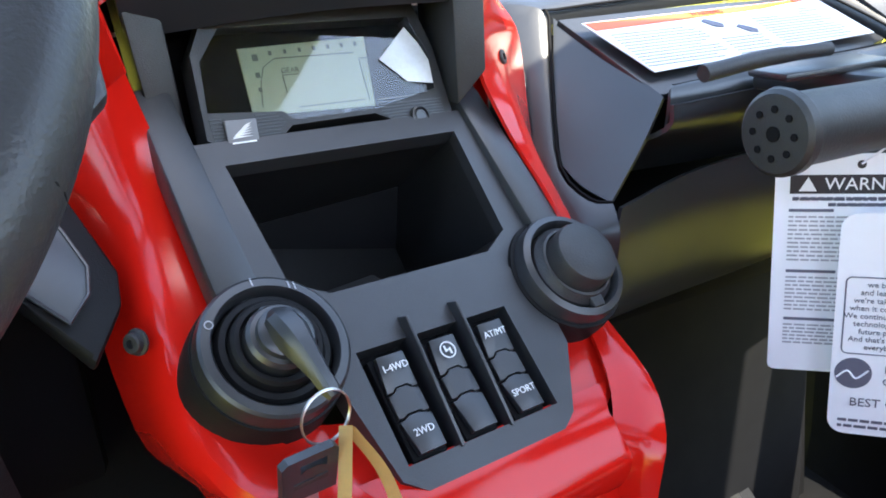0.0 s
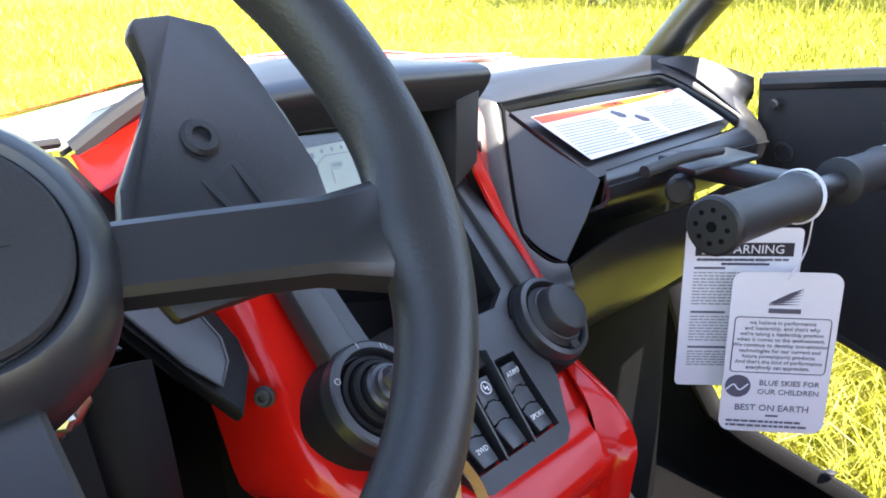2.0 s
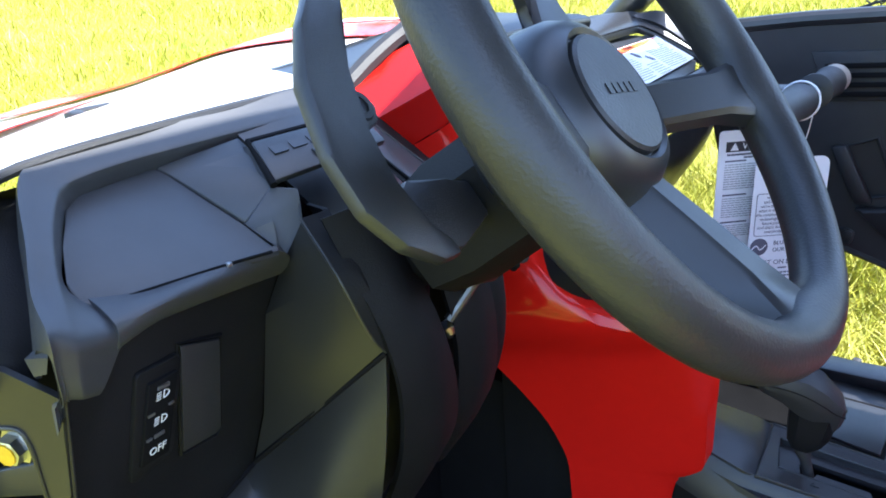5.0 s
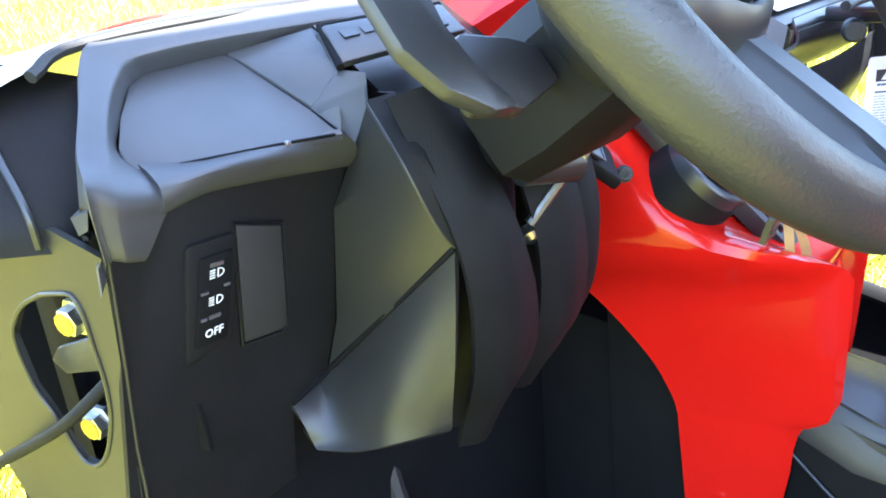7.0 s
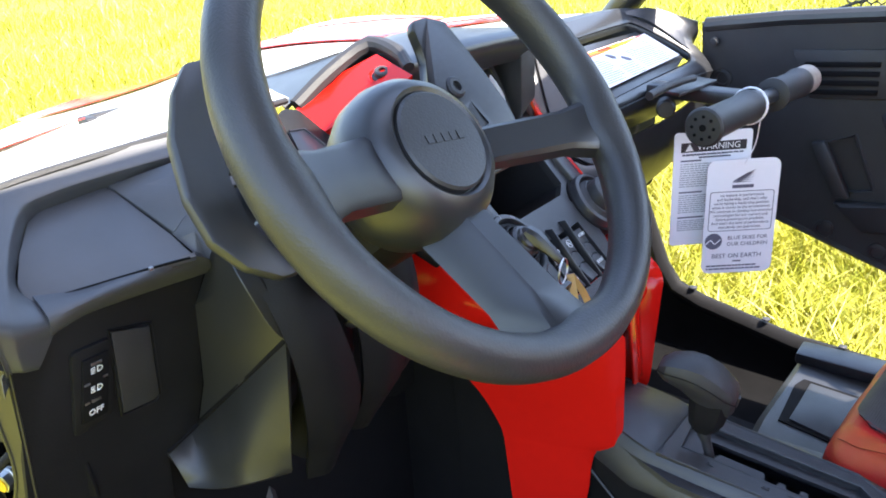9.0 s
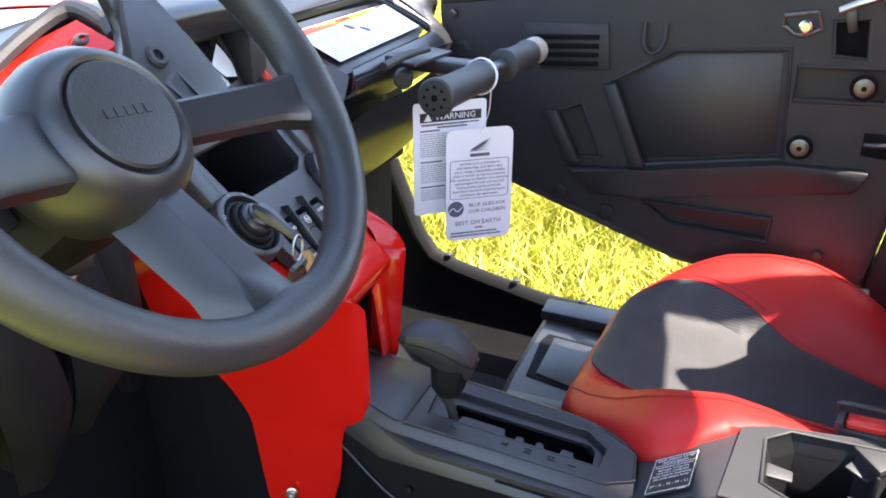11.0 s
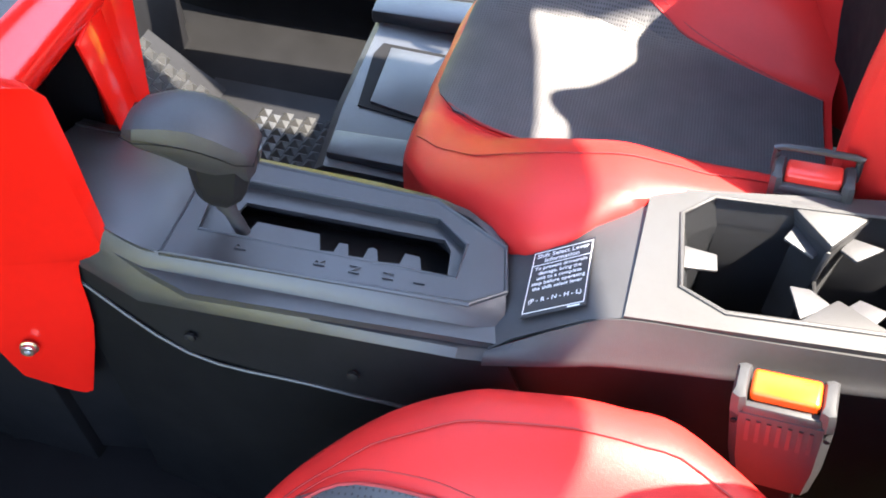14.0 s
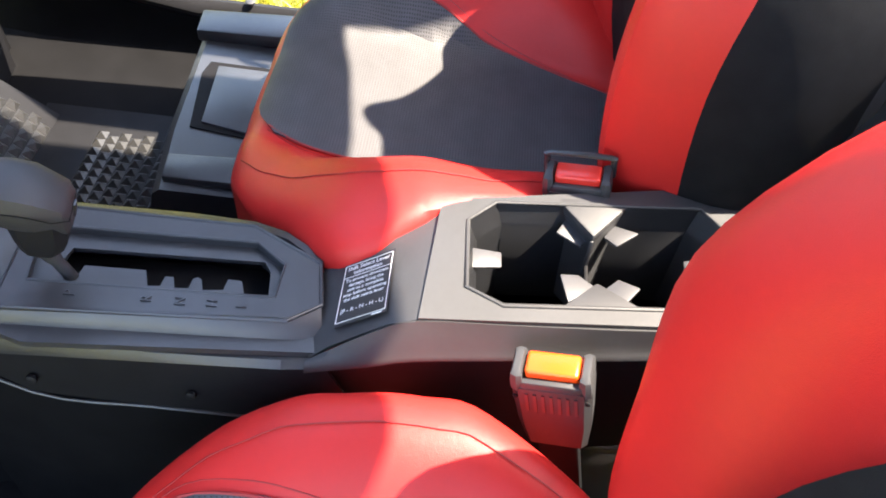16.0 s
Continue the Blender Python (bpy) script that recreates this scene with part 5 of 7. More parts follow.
# ---- passenger grab bar and its tags ----
gb = thing("grab_bar", (0.33, 0.60, 1.10), "black T-shaped passenger grab bar with rubber grips", "grab bar")
GA, GX = Vector((0.181, 0.434, 1.184)), Vector((0.396, 0.012, -0.016)).normalized()
GF = basis(GA, GX, (0, 1, 0))
for x0, x1 in ((0.006, 0.150), (0.245, 0.352)):
    g = part("grip", tube([GA + GX * t_ for t_ in (x0, x0 + 0.004, x0 + 0.01, x1 - 0.012, x1 - 0.006, x1)], [0.0225, 0.0235, 0.0215, 0.0210, 0.0235, 0.0225], 32), RUBBER, gb)
    if x0 < 0.1:
        part("end_cap", lathe([(0.0250, 0), (0.0250, 0.006), (0.0225, 0.0085), (0.010, 0.009)], GA + GX * 0.009, -GX, 32), RUBBER, g)
        for k in range(8):
            a = 2 * math.pi * k / 8
            part("hole", lathe([(0.0022, 0), (0.0022, 0.0006)], GA + GF.to_3x3() @ Vector((-0.0003, 0.0140 * math.cos(a), 0.0140 * math.sin(a))), -GX, 10), DARK, g)
        part("hole", lathe([(0.0045, 0), (0.0045, 0.0006)], GA - GX * 0.0003, -GX, 12), DARK, g)
    else:
        part("collar", lathe([(0.016, 0), (0.0245, 0.003), (0.0245, 0.010), (0.021, 0.013)], GA + GX * 0.236, GX, 28), RUBBER, g)
part("cross_bar", tube([GA + GX * 0.14, GA + GX * 0.25], 0.011, 16), SATIN, gb)
part("end_sleeve", lathe([(0.020, 0), (0.022, 0.002), (0.022, 0.038), (0.019, 0.043), (0.013, 0.0435), (0.012, 0.030)], GA + GX * 0.352, GX, 28), WORN, gb, "worn pale metal end sleeve")
part("stem", box((0.362, 0.520, 1.180), (0.034, 0.165, 0.020), 0.004), SATIN, gb)
part("latch_lever", tube([(0.222, 0.530, 1.205), (0.28, 0.530, 1.208), (0.335, 0.522, 1.208)], [0.0060, 0.0060, 0.0050], 12, 4), MATTE, gb)
part("latch_plate", slab([(0.290, 0.520, 1.190), (0.400, 0.515, 1.188), (0.410, 0.560, 1.188), (0.300, 0.565, 1.190)], (0, 0, 0.006), 0.002), SATIN, gb)
part("knob", lathe([(0.014, 0), (0.014, 0.02), (0.011, 0.024), (0.005, 0.024)], (0.330, 0.560, 1.165), (-1, -0.5, 0), 20), RUBBER, gb)
for o in (0.0, 0.004):
    part("tie", tube([GA + GX * (0.150 + o) + GF.to_3x3() @ Vector((0.004 * math.sin(a), 0.0245 * math.cos(a), 0.0245 * math.sin(a))) for a in (2 * math.pi * k / 22 for k in range(22))], 0.0011, 6, closed=True), PAPER, gb, "white tie string")


def tag_frame(c, ux, uy, lean=0.0):
    return basis(c, (ux, uy, 0), (0, lean, 1))


def rounded(w, h, r, top_only=False):
    out = []
    for cx, cy, a0 in ((w - r, h - r, 0), (-w + r, h - r, 90), (-w + r, -h + r, 180), (w - r, -h + r, 270)):
        out += [(cx + r * math.cos(radians(a0 + 18 * k)), cy + r * math.sin(radians(a0 + 18 * k))) for k in range(6)]
    return out


AF = tag_frame((0.334, 0.438, 1.015), 0.66, -0.75)
tg = solo("hang_tag", slab([on(AF, *p) for p in rounded(0.051, 0.0875, 0.012)], AF.to_3x3() @ Vector((0, 0, -0.0012)), 0), PAPER, "white card hang tag with printed panel, hanging from the grab bar", "tag")
part("logo_bar", bars(AF, [(0, 0.0475, 0.030, 0.0048)]), INK, tg)
for k in range(6):
    part("logo_feather", slab([on(AF, *p, 0.0002) for p in ((-0.0165 + 0.0006 * k, 0.0530 + 0.0007 * k), (-0.0070 + 0.0026 * k, 0.0535 + 0.0021 * k), (0.0130 + 0.0006 * k, 0.0545 + 0.0034 * k), (-0.0050 + 0.0018 * k, 0.0552 + 0.0023 * k))], AF.to_3x3() @ Vector((0, 0, 0.0004)), 0), INK, tg)
fr = rounded(0.045, 0.030, 0.004)
part("printed_frame", tube([on(AF, x, y + 0.010, 0.0004) for x, y in fr], 0.0005, 4, closed=True), INK, tg)
TXT = ["we believe in performance", "and leadership, and that's why", "we're taking a leadership position", "when it comes to the environment.", "We continue to develop low-emission", "technologies for our current and", "future powersports products.", "And that's the kind of performance", "everybody can appreciate."]
part("printed_text", join(*[letters(s, 0.0058, AF, 0.0, 0.0345 - 0.0061 * k) for k, s in enumerate(TXT)]), INK, tg)
part("printed_globe", lathe([(0.0125, 0), (0.0125, 0.0004)], on(AF, -0.036, -0.036, 0.0002), AF.to_3x3() @ Vector((0, 0, 1)), 28), INK, tg)
part("printed_globe_curve", tube([on(AF, -0.047, -0.040, 0.0008), on(AF, -0.040, -0.034, 0.0008), on(AF, -0.034, -0.040, 0.0008), on(AF, -0.026, -0.033, 0.0008)], 0.0008, 4, 4), PAPER, tg)
part("printed_title", join(letters("BLUE SKIES FOR", 0.0082, AF, 0.013, -0.0315), letters("OUR CHILDREN", 0.0082, AF, 0.013, -0.0415), letters("BEST ON EARTH", 0.0098, AF, -0.001, -0.0600)), INK, tg)
for it in lines(-0.044, 0.044, -0.0755, -0.0805, 2, 0.0022) + [(0, -0.0685, 0.012, 0.0020)]:
    part("printed_bar", bars(AF, [it]), INK, tg)
part("string", tube([on(AF, 0, 0.080, 0.001), (0.340, 0.428, 1.125), (0.328, 0.420, 1.160)], 0.0008, 6, 4), PAPER, tg)
BF = tag_frame((0.325, 0.482, 1.053), 0.70, -0.71)
wt_ = solo("warning_tag", slab([on(BF, *p) for p in rounded(0.056, 0.086, 0.005)], BF.to_3x3() @ Vector((0, 0, -0.0012)), 0), PAPER, "white plastic warning tag with dark header, behind the hang tag", "tag")
part("header_bar", bars(BF, [(0.001, 0.0640, 0.094, 0.0140)], 0.0003), INKDARK, wt_, "dark warning header")
part("header_text", join(letters("WARNING", 0.0128, BF, 0.008, 0.0640, 0.0009), slab([on(BF, *p, 0.0007) for p in ((-0.040, 0.0590), (-0.028, 0.0590), (-0.034, 0.0695))], BF.to_3x3() @ Vector((0, 0, 0.0003)), 0)), LEGEND, wt_)
part("printed_line", bars(BF, lines(-0.044, 0.044, 0.0535, 0.0530, 2, 0.0022) + lines(-0.020, 0.026, 0.0490, 0.0487, 2, 0.0022), 0.0006), INK, wt_)
for y0, y1, n, hx0 in ((0.0395, 0.006, 11, -0.016), (-0.008, -0.034, 9, -0.012), (-0.047, -0.062, 6, -0.008)):
    part("printed_heading", bars(BF, [((-0.046 + hx0) / 2, y0 + 0.0050, hx0 + 0.046, 0.0022)], 0.0006), INK, wt_)
    part("printed_line", bars(BF, lines(-0.046, 0.030 if y0 > 0 else 0.046, y0, y1, n, 0.0013), 0.0006), FINE, wt_)
part("printed_line", bars(BF, [(0.018, -0.070, 0.04, 0.0014), (0.020, -0.0745, 0.03, 0.0014)], 0.0006), INK, wt_)
part("picture_sign", lathe([(0.007, 0), (0.007, 0.0005)], on(BF, 0.040, 0.030, 0.0003), BF.to_3x3() @ Vector((0, 0, 1)), 14), INK, wt_)
part("eyelet", lathe([(0.003, 0), (0.003, 0.0006)], on(BF, 0.0, 0.0785, 0.0002), BF.to_3x3() @ Vector((0, 0, 1)), 14), INKDARK, wt_)
part("string", tube([on(BF, 0, 0.079, 0.001), (0.328, 0.455, 1.155)], 0.0008, 6), PAPER, wt_)

# ---- centre console ----
con = thing("centre_console", (0.02, 0.15, 0.49), "grey-black plastic centre console between the seats", "centre console")
GP = Matrix.Translation((-0.026, 0.2226, 0.865))
GM = Matrix.Translation((-0.0012, -0.0011, 0.0004)) @ GP @ Euler((radians(8.2), radians(6.2), radians(9.4))).to_matrix().to_4x4() @ GP.inverted()


def gate(bm):
    """Lays a piece of the shift gate on the console's sloping top."""
    bm.transform(GM)
    return bm


top = [(-0.020, 0.450), (0.085, 0.470), (0.088, 0.36), (0.090, 0.175), (0.046, 0.098), (-0.030, 0.090), (-0.060, 0.100), (-0.068, 0.330)]
part("gate_deck", gate(plate([(x, y, 0.850) for x, y in top], [[(x, y, 0.850) for x, y in ((-0.012, 0.318), (0.046, 0.322), (0.048, 0.160), (0.026, 0.136), (-0.012, 0.140))]], (0, 0, -0.006))), PLASTIC, con)
bo = [(-0.046, 0.356), (0.078, 0.352), (0.074, 0.162), (0.032, 0.100), (-0.018, 0.098), (-0.038, 0.126)]
bi = [(-0.014, 0.338), (0.052, 0.342), (0.053, 0.158), (0.027, 0.132), (-0.014, 0.138)]
part("gate_bezel", gate(plate([(x, y, 0.864) for x, y in bo], [[(x, y, 0.864) for x, y in bi]], (0, 0, -0.014))), PLASTIC, con)
gp = [(-0.016, 0.342), (0.054, 0.344), (0.055, 0.156), (0.028, 0.130), (-0.016, 0.136)]
slot = [(0.020, 0.318), (0.034, 0.314), (0.036, 0.150), (0.024, 0.144), (-0.004, 0.144), (-0.005, 0.165), (0.010, 0.168), (0.011, 0.180), (-0.002, 0.183), (-0.004, 0.200), (0.0085, 0.2025), (0.0105, 0.206), (0.0085, 0.2095), (-0.003, 0.212), (-0.004, 0.2235), (0.0085, 0.2260), (0.0085, 0.2330), (-0.003, 0.2355), (-0.004, 0.246), (0.014, 0.250), (0.014, 0.300), (0.000, 0.304), (0.000, 0.316)]
part("gate_plate", gate(plate([(x, y, 0.856) for x, y in gp], [[(x, y, 0.856) for x, y in slot]], (0, 0, -0.004))), PLASTIC, con)
part("gate_well", gate(box((0.015, 0.232, 0.80), (0.075, 0.215, 0.06), 0.002)), DARK, con)
for c, y in zip("PRNHL", (0.302, 0.242, 0.215, 0.189, 0.165)):
    part("gear_letter", gate(letters(c, 0.0125, basis((-0.026, y, 0.8642), (0, -1, 0), (1, 0, 0)), 0, 0, 0.0006, 0.0012, 90)), PLASTIC, con, "moulded gear letter")
R0 = [GM @ Vector(p) for p in ((-0.016, 0.450, 0.868), (-0.046, 0.356, 0.8635), (-0.042, 0.240, 0.8635), (-0.038, 0.126, 0.8635), (-0.018, 0.098, 0.8635))]
R1 = [Vector(p) for p in ((-0.060, 0.436, 0.876), (-0.077, 0.367, 0.868), (-0.057, 0.235, 0.849), (-0.040, 0.126, 0.832), (-0.030, 0.094, 0.829))]
R2 = [Vector(p) for p in ((-0.064, 0.446, 0.848), (-0.082, 0.372, 0.838), (-0.070, 0.240, 0.833), (-0.060, 0.126, 0.829), (-0.054, 0.088, 0.828))]
R3 = [Vector(p) for p in ((-0.066, 0.450, 0.836), (-0.080, 0.345, 0.778), (-0.072, 0.245, 0.761), (-0.064, 0.150, 0.748), (-0.060, 0.050, 0.738))]
part("left_shoulder", sheet([R0, [a.lerp(b, 0.5) + Vector((-0.002, 0, 0.002)) for a, b in zip(R0, R1)], R1, [a.lerp(b, 0.5) + Vector((-0.003, 0, 0.002)) for a, b in zip(R1, R2)], R2], 0.003, 3, 2, False), PLASTIC, con)
# Band darker than the shoulder: shade below the edge is in its colour.
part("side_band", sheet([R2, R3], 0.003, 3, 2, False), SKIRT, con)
part("right_shoulder", gate(sheet([
    [(0.076, 0.470, 0.868), (0.078, 0.352, 0.864), (0.074, 0.162, 0.862), (0.032, 0.098, 0.862)],
    [(0.092, 0.470, 0.855), (0.094, 0.352, 0.850), (0.092, 0.165, 0.850), (0.050, 0.098, 0.856)],
    [(0.098, 0.470, 0.800), (0.100, 0.352, 0.780), (0.098, 0.165, 0.780), (0.070, 0.090, 0.780)],
    [(0.100, 0.470, 0.500), (0.102, 0.352, 0.500), (0.100, 0.165, 0.500), (0.090, 0.090, 0.500)],
], 0.003, 3, 3)), PLASTIC, con)
part("front_deck", gate(sheet([
    [(-0.012, 0.452, 0.866), (0.030, 0.470, 0.875), (0.092, 0.470, 0.862)],
    [(-0.042, 0.384, 0.866), (0.01, 0.378, 0.872), (0.085, 0.376, 0.864)],
    [(-0.046, 0.356, 0.862), (0.015, 0.354, 0.862), (0.078, 0.352, 0.862)],
], 0.003, 3, 3)), PLASTIC, con)
# Lower skirt gets the darkest plastic: floor-level shade put into its colour.
part("left_skirt", sheet([R3, [Vector((p.x - 0.006, p.y, 0.490)) for p in R3]], 0.003, 4, 3, False), SHADESKIRT, con)
part("skirt_seam", tube([p + Vector((-0.001, 0, 0)) for p in R3[:4]], 0.0016, 6, 4), PLASTIC, con)
for y, x, z in ((0.335, -0.082, 0.806), (0.205, -0.0705, 0.788)):
    part("clip", lathe([(0.0048, 0), (0.0048, 0.003), (0.003, 0.004)], (x, y, z), (-1, 0, 0.1), 10), SKIRT, con)
# cup holder block
cup = thing("cup_holder", (0.05, -0.13, 0.60), "grey-black plastic double cup holder with flexible tabs", "cup holder")
DF = basis((0.0018, 0.0675, 0.8613), (0.003, -0.042, 0.0275), (0.0655, 0.005, -0.0065))
part("ramp", sheet([
    [(-0.058, 0.108, 0.834), (-0.026, 0.107, 0.836), (0.021, 0.112, 0.833), (0.053, 0.114, 0.828)],
    [(-0.050, 0.092, 0.8435), (-0.024, 0.0925, 0.8445), (0.021, 0.0955, 0.8425), (0.057, 0.096, 0.841)],
    [(-0.046, 0.067, 0.860), (-0.024, 0.067, 0.8605), (0.031, 0.072, 0.8570), (0.061, 0.072, 0.857)],
    [(-0.043, 0.044, 0.8755), (-0.024, 0.0445, 0.8755), (0.037, 0.049, 0.8720), (0.069, 0.049, 0.872)],
    [(-0.040, 0.018, 0.884), (-0.024, 0.016, 0.884), (0.053, 0.008, 0.884), (0.088, 0.004, 0.884)],
], 0.003, 3, 3, False), CONSOLE, cup)
decal = part("decal", slab([on(DF, x, y, 0.001) for x, y in ((-0.0265, -0.036), (0.0265, -0.036), (0.0265, 0.036), (-0.0265, 0.036))], DF.to_3x3() @ Vector((0, 0, 0.0006)), 0), INKDARK, cup, "black shift lever information label with white print")
TD = basis(on(DF, 0, 0, 0.0017), DF.to_3x3() @ Vector((1, 0, 0)), DF.to_3x3() @ Vector((0, 1, 0)))
ln = [("Shift Select Lever", 0.0064, 0.0282), ("Information", 0.0064, 0.0222), ("To prevent drivetrain", 0.0051, 0.0140), ("damage, bring the", 0.0051, 0.0084), ("unit to a complete", 0.0051, 0.0028), ("stop before operating", 0.0051, -0.0028), ("the shift select lever", 0.0051, -0.0084), ("(P - R - N - H - L)", 0.0061, -0.0210)]
part("decal_text", join(*[letters(t_, z, TD, 0, y, 0.0002, 0.0002) for t_, z, y in ln], bars(TD, [(0, 0.0180, 0.050, 0.0006), (0.017, -0.0345, 0.010, 0.0012)], 0.0002, 0.0002)), LEGEND, decal)
part("decal_border", tube([on(TD, x * 0.0250, y * 0.0325, 0.0003) for x, y in ((-1, -1), (1, -1), (1, 1), (-1, 1))], 0.0004, 4, closed=True), LEGEND, decal)
co = [(-0.040, 0.018), (0.084, 0.012), (0.099, -0.0127), (0.152, -0.265), (0.120, -0.290), (-0.002, -0.285), (-0.020, -0.19)]
ci = [(0.072, -0.014), (0.098, -0.038), (0.118, -0.226), (0.094, -0.246), (0.022, -0.242), (-0.002, -0.200), (-0.018, -0.050), (-0.003, -0.018)]
part("rim", plate([(x, y, 0.886) for x, y in co], [[(x, y, 0.886) for x, y in ci]], (0, 0, -0.012)), CONSOLE, cup)
part("inner_rim", tube([(x, y, 0.886) for x, y in ci], 0.0022, 8, closed=True), CONSOLE, cup)
bm = bmesh.new()
cx_, cy_ = 0.05, -0.13
nets = [[bm.verts.new((cx_ + (x - cx_) * k1, cy_ + (y - cy_) * k2, z)) for x, y in ci] for k1, k2, z in ((1.0, 1.0, 0.885), (0.88, 0.93, 0.866), (0.85, 0.915, 0.862), (0.78, 0.88, 0.760))]
for a, b in zip(nets, nets[1:]):
    for i in range(8):
        bm.faces.new((a[i], a[(i + 1) % 8], b[(i + 1) % 8], b[i]))
bm.faces.new(nets[-1])
bmesh.ops.solidify(bm, geom=bm.faces[:], thickness=0.003)
part("well", bm, PLASTIC, cup)
for a, b, c in (((0.112, -0.092), (0.122, -0.168), (0.071, -0.127)), ((-0.012, -0.098), (-0.006, -0.168), (0.020, -0.129))):
    part("divider", join(slab([(*a, 0.8865), (*b, 0.8865), (*c, 0.8835)], (0, 0, -0.010), 0.0025), slab([(*a, 0.878), (*b, 0.878), (c[0], c[1] + 0.003, 0.876), (c[0], c[1] - 0.003, 0.876)], (0, 0, -0.110), 0.003)), CONSOLE, cup)
part("divider_web", box((0.045, -0.128, 0.800), (0.060, 0.004, 0.085), 0.0015), SKIRT, cup)
for tq in (((0.053, -0.018), (0.056, -0.047), (0.039, -0.048), (0.030, -0.020)), ((0.100, -0.104), (0.085, -0.127), (0.073, -0.119), (0.082, -0.095)), ((0.034, -0.099), (0.040, -0.116), (0.028, -0.132), (0.004, -0.106)), ((0.104, -0.150), (0.088, -0.140), (0.078, -0.152), (0.092, -0.172)), ((0.006, -0.152), (0.026, -0.138), (0.040, -0.152), (0.028, -0.170)), ((0.050, -0.240), (0.050, -0.212), (0.070, -0.212), (0.072, -0.240))):
    ctr = Vector((sum(p[0] for p in tq) / 4, sum(p[1] for p in tq) / 4, 0))
    part("tab", slab([(x, y, 0.872 - 0.006 * ((Vector((x, y, 0)) - ctr).length > 0 and abs(y + 0.13) < abs(ctr.y + 0.13))) for x, y in tq], (0, 0, -0.0035), 0.0015), TABS, cup, "pale grey flexible tab")
part("base_box", box((0.05, -0.14, 0.57), (0.15, 0.27, 0.20), 0.01), MATTE, cup)
WALL = [Vector(p) for p in ((-0.068, 0.110, 0.826), (-0.062, 0.055, 0.838), (-0.057, 0.018, 0.846), (-0.047, -0.060, 0.848), (-0.030, -0.190, 0.850), (-0.012, -0.285, 0.850))]
part("left_wall", sheet([
    [(-0.0595, 0.110, 0.8335), (-0.0475, 0.055, 0.8680), (-0.0415, 0.018, 0.8835), (-0.034, -0.060, 0.882), (-0.022, -0.190, 0.882), (-0.004, -0.285, 0.882)],
    [p + Vector((0.004, 0, 0.010)) for p in WALL], WALL, [p + Vector((0.010, 0, -0.008)) for p in WALL]], 0.003, 3, 3), CONSOLE, cup)
# Undercut below the wall: its shade is put into the duller black.
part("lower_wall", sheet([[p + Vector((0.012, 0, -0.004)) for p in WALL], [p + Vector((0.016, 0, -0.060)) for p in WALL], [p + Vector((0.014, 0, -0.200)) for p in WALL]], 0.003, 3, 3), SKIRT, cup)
part("right_wall", sheet([
    [(0.055, 0.099, 0.834), (0.083, 0.012, 0.880), (0.099, -0.0127, 0.882), (0.152, -0.265, 0.882)],
    [(0.058, 0.099, 0.800), (0.088, 0.012, 0.800), (0.104, -0.010, 0.800), (0.154, -0.265, 0.800)],
    [(0.060, 0.098, 0.600), (0.092, 0.012, 0.600), (0.108, -0.010, 0.600), (0.156, -0.265, 0.600)],
], 0.003, 3, 3), CONSOLE, cup)

# Thin near-black triangle on the deck, painting a notch of shadow there.
part("deck_shadow", slab([(-0.047, 0.394, 0.8770), (-0.056, 0.356, 0.8760), (-0.079, 0.343, 0.8655)], (-0.0005, 0, 0.0018), 0), DARK, con)
part("bezel_edge", gate(tube([(x, y, 0.8635) for x, y in bo], 0.0022, 8, closed=True)), PLASTIC, con)
part("inner_edge", gate(tube([(x, y, 0.8635) for x, y in bi], 0.0016, 8, closed=True)), PLASTIC, con)

settle(cup, (0.009, -0.004, 0))

# gear selector
gs = thing("gear_selector", (0.008, 0.302, 0.83), "black gear selector lever with angular knob, standing in park", "gear lever")
part("shaft", tube([(0.000, 0.304, 0.83), (-0.008, 0.312, 0.860), (-0.008, 0.326, 0.890), (-0.008, 0.330, 0.910)], [0.0055, 0.0055, 0.008, 0.012], 14, 4), MATTE, gs)
part("neck", loft([[(-0.008 + hx * w, yc + hy * d, z) for hx, hy in ((-1, -0.6), (-0.6, -1), (0.6, -1), (1, -0.6), (1, 0.6), (0.6, 1), (-0.6, 1), (-1, 0.6))] for z, w, yc, d in ((0.886, 0.008, 0.326, 0.009), (0.896, 0.015, 0.326, 0.016), (0.908, 0.0185, 0.325, 0.0195), (0.934, 0.0215, 0.326, 0.023))]), SKIRT, gs)
kl = []
for t, w, zl, zh in ((0.0, 0.015, -0.012, 0.006), (0.05, 0.021, -0.020, 0.012), (0.30, 0.026, -0.024, 0.019), (0.48, 0.026, -0.024, 0.020), (0.68, 0.026, -0.017, 0.018), (0.90, 0.022, -0.012, 0.012), (1.0, 0.014, -0.007, 0.004)):
    y = 0.300 + t * 0.086
    z = 0.938 + 0.008 * math.sin(t * 3.1) + t * 0.018
    kl.append([(x * w - 0.008 - 0.012 * t, y, z + (zh * q if q > 0 else -zl * q)) for x, q in ((-0.97, -0.30), (-1, 0.22), (-0.90, 0.70), (-0.50, 0.98), (0.50, 0.98), (0.90, 0.70), (1, 0.22), (0.97, -0.30), (0.62, -1), (-0.62, -1))])
kn = part("knob", loft(kl), MATTE, gs)
part("knob_seam", tube([(-0.008 - 0.012 * t + q * (0.0262 if 0.05 < t < 0.9 else 0.019), 0.300 + t * 0.086, 0.9395 + 0.008 * math.sin(t * 3.1) + t * 0.018) for q, t in [(-1, k / 8) for k in range(9)] + [(1, 1 - k / 8) for k in range(9)]], 0.0005, 5, closed=True), DARK, kn)
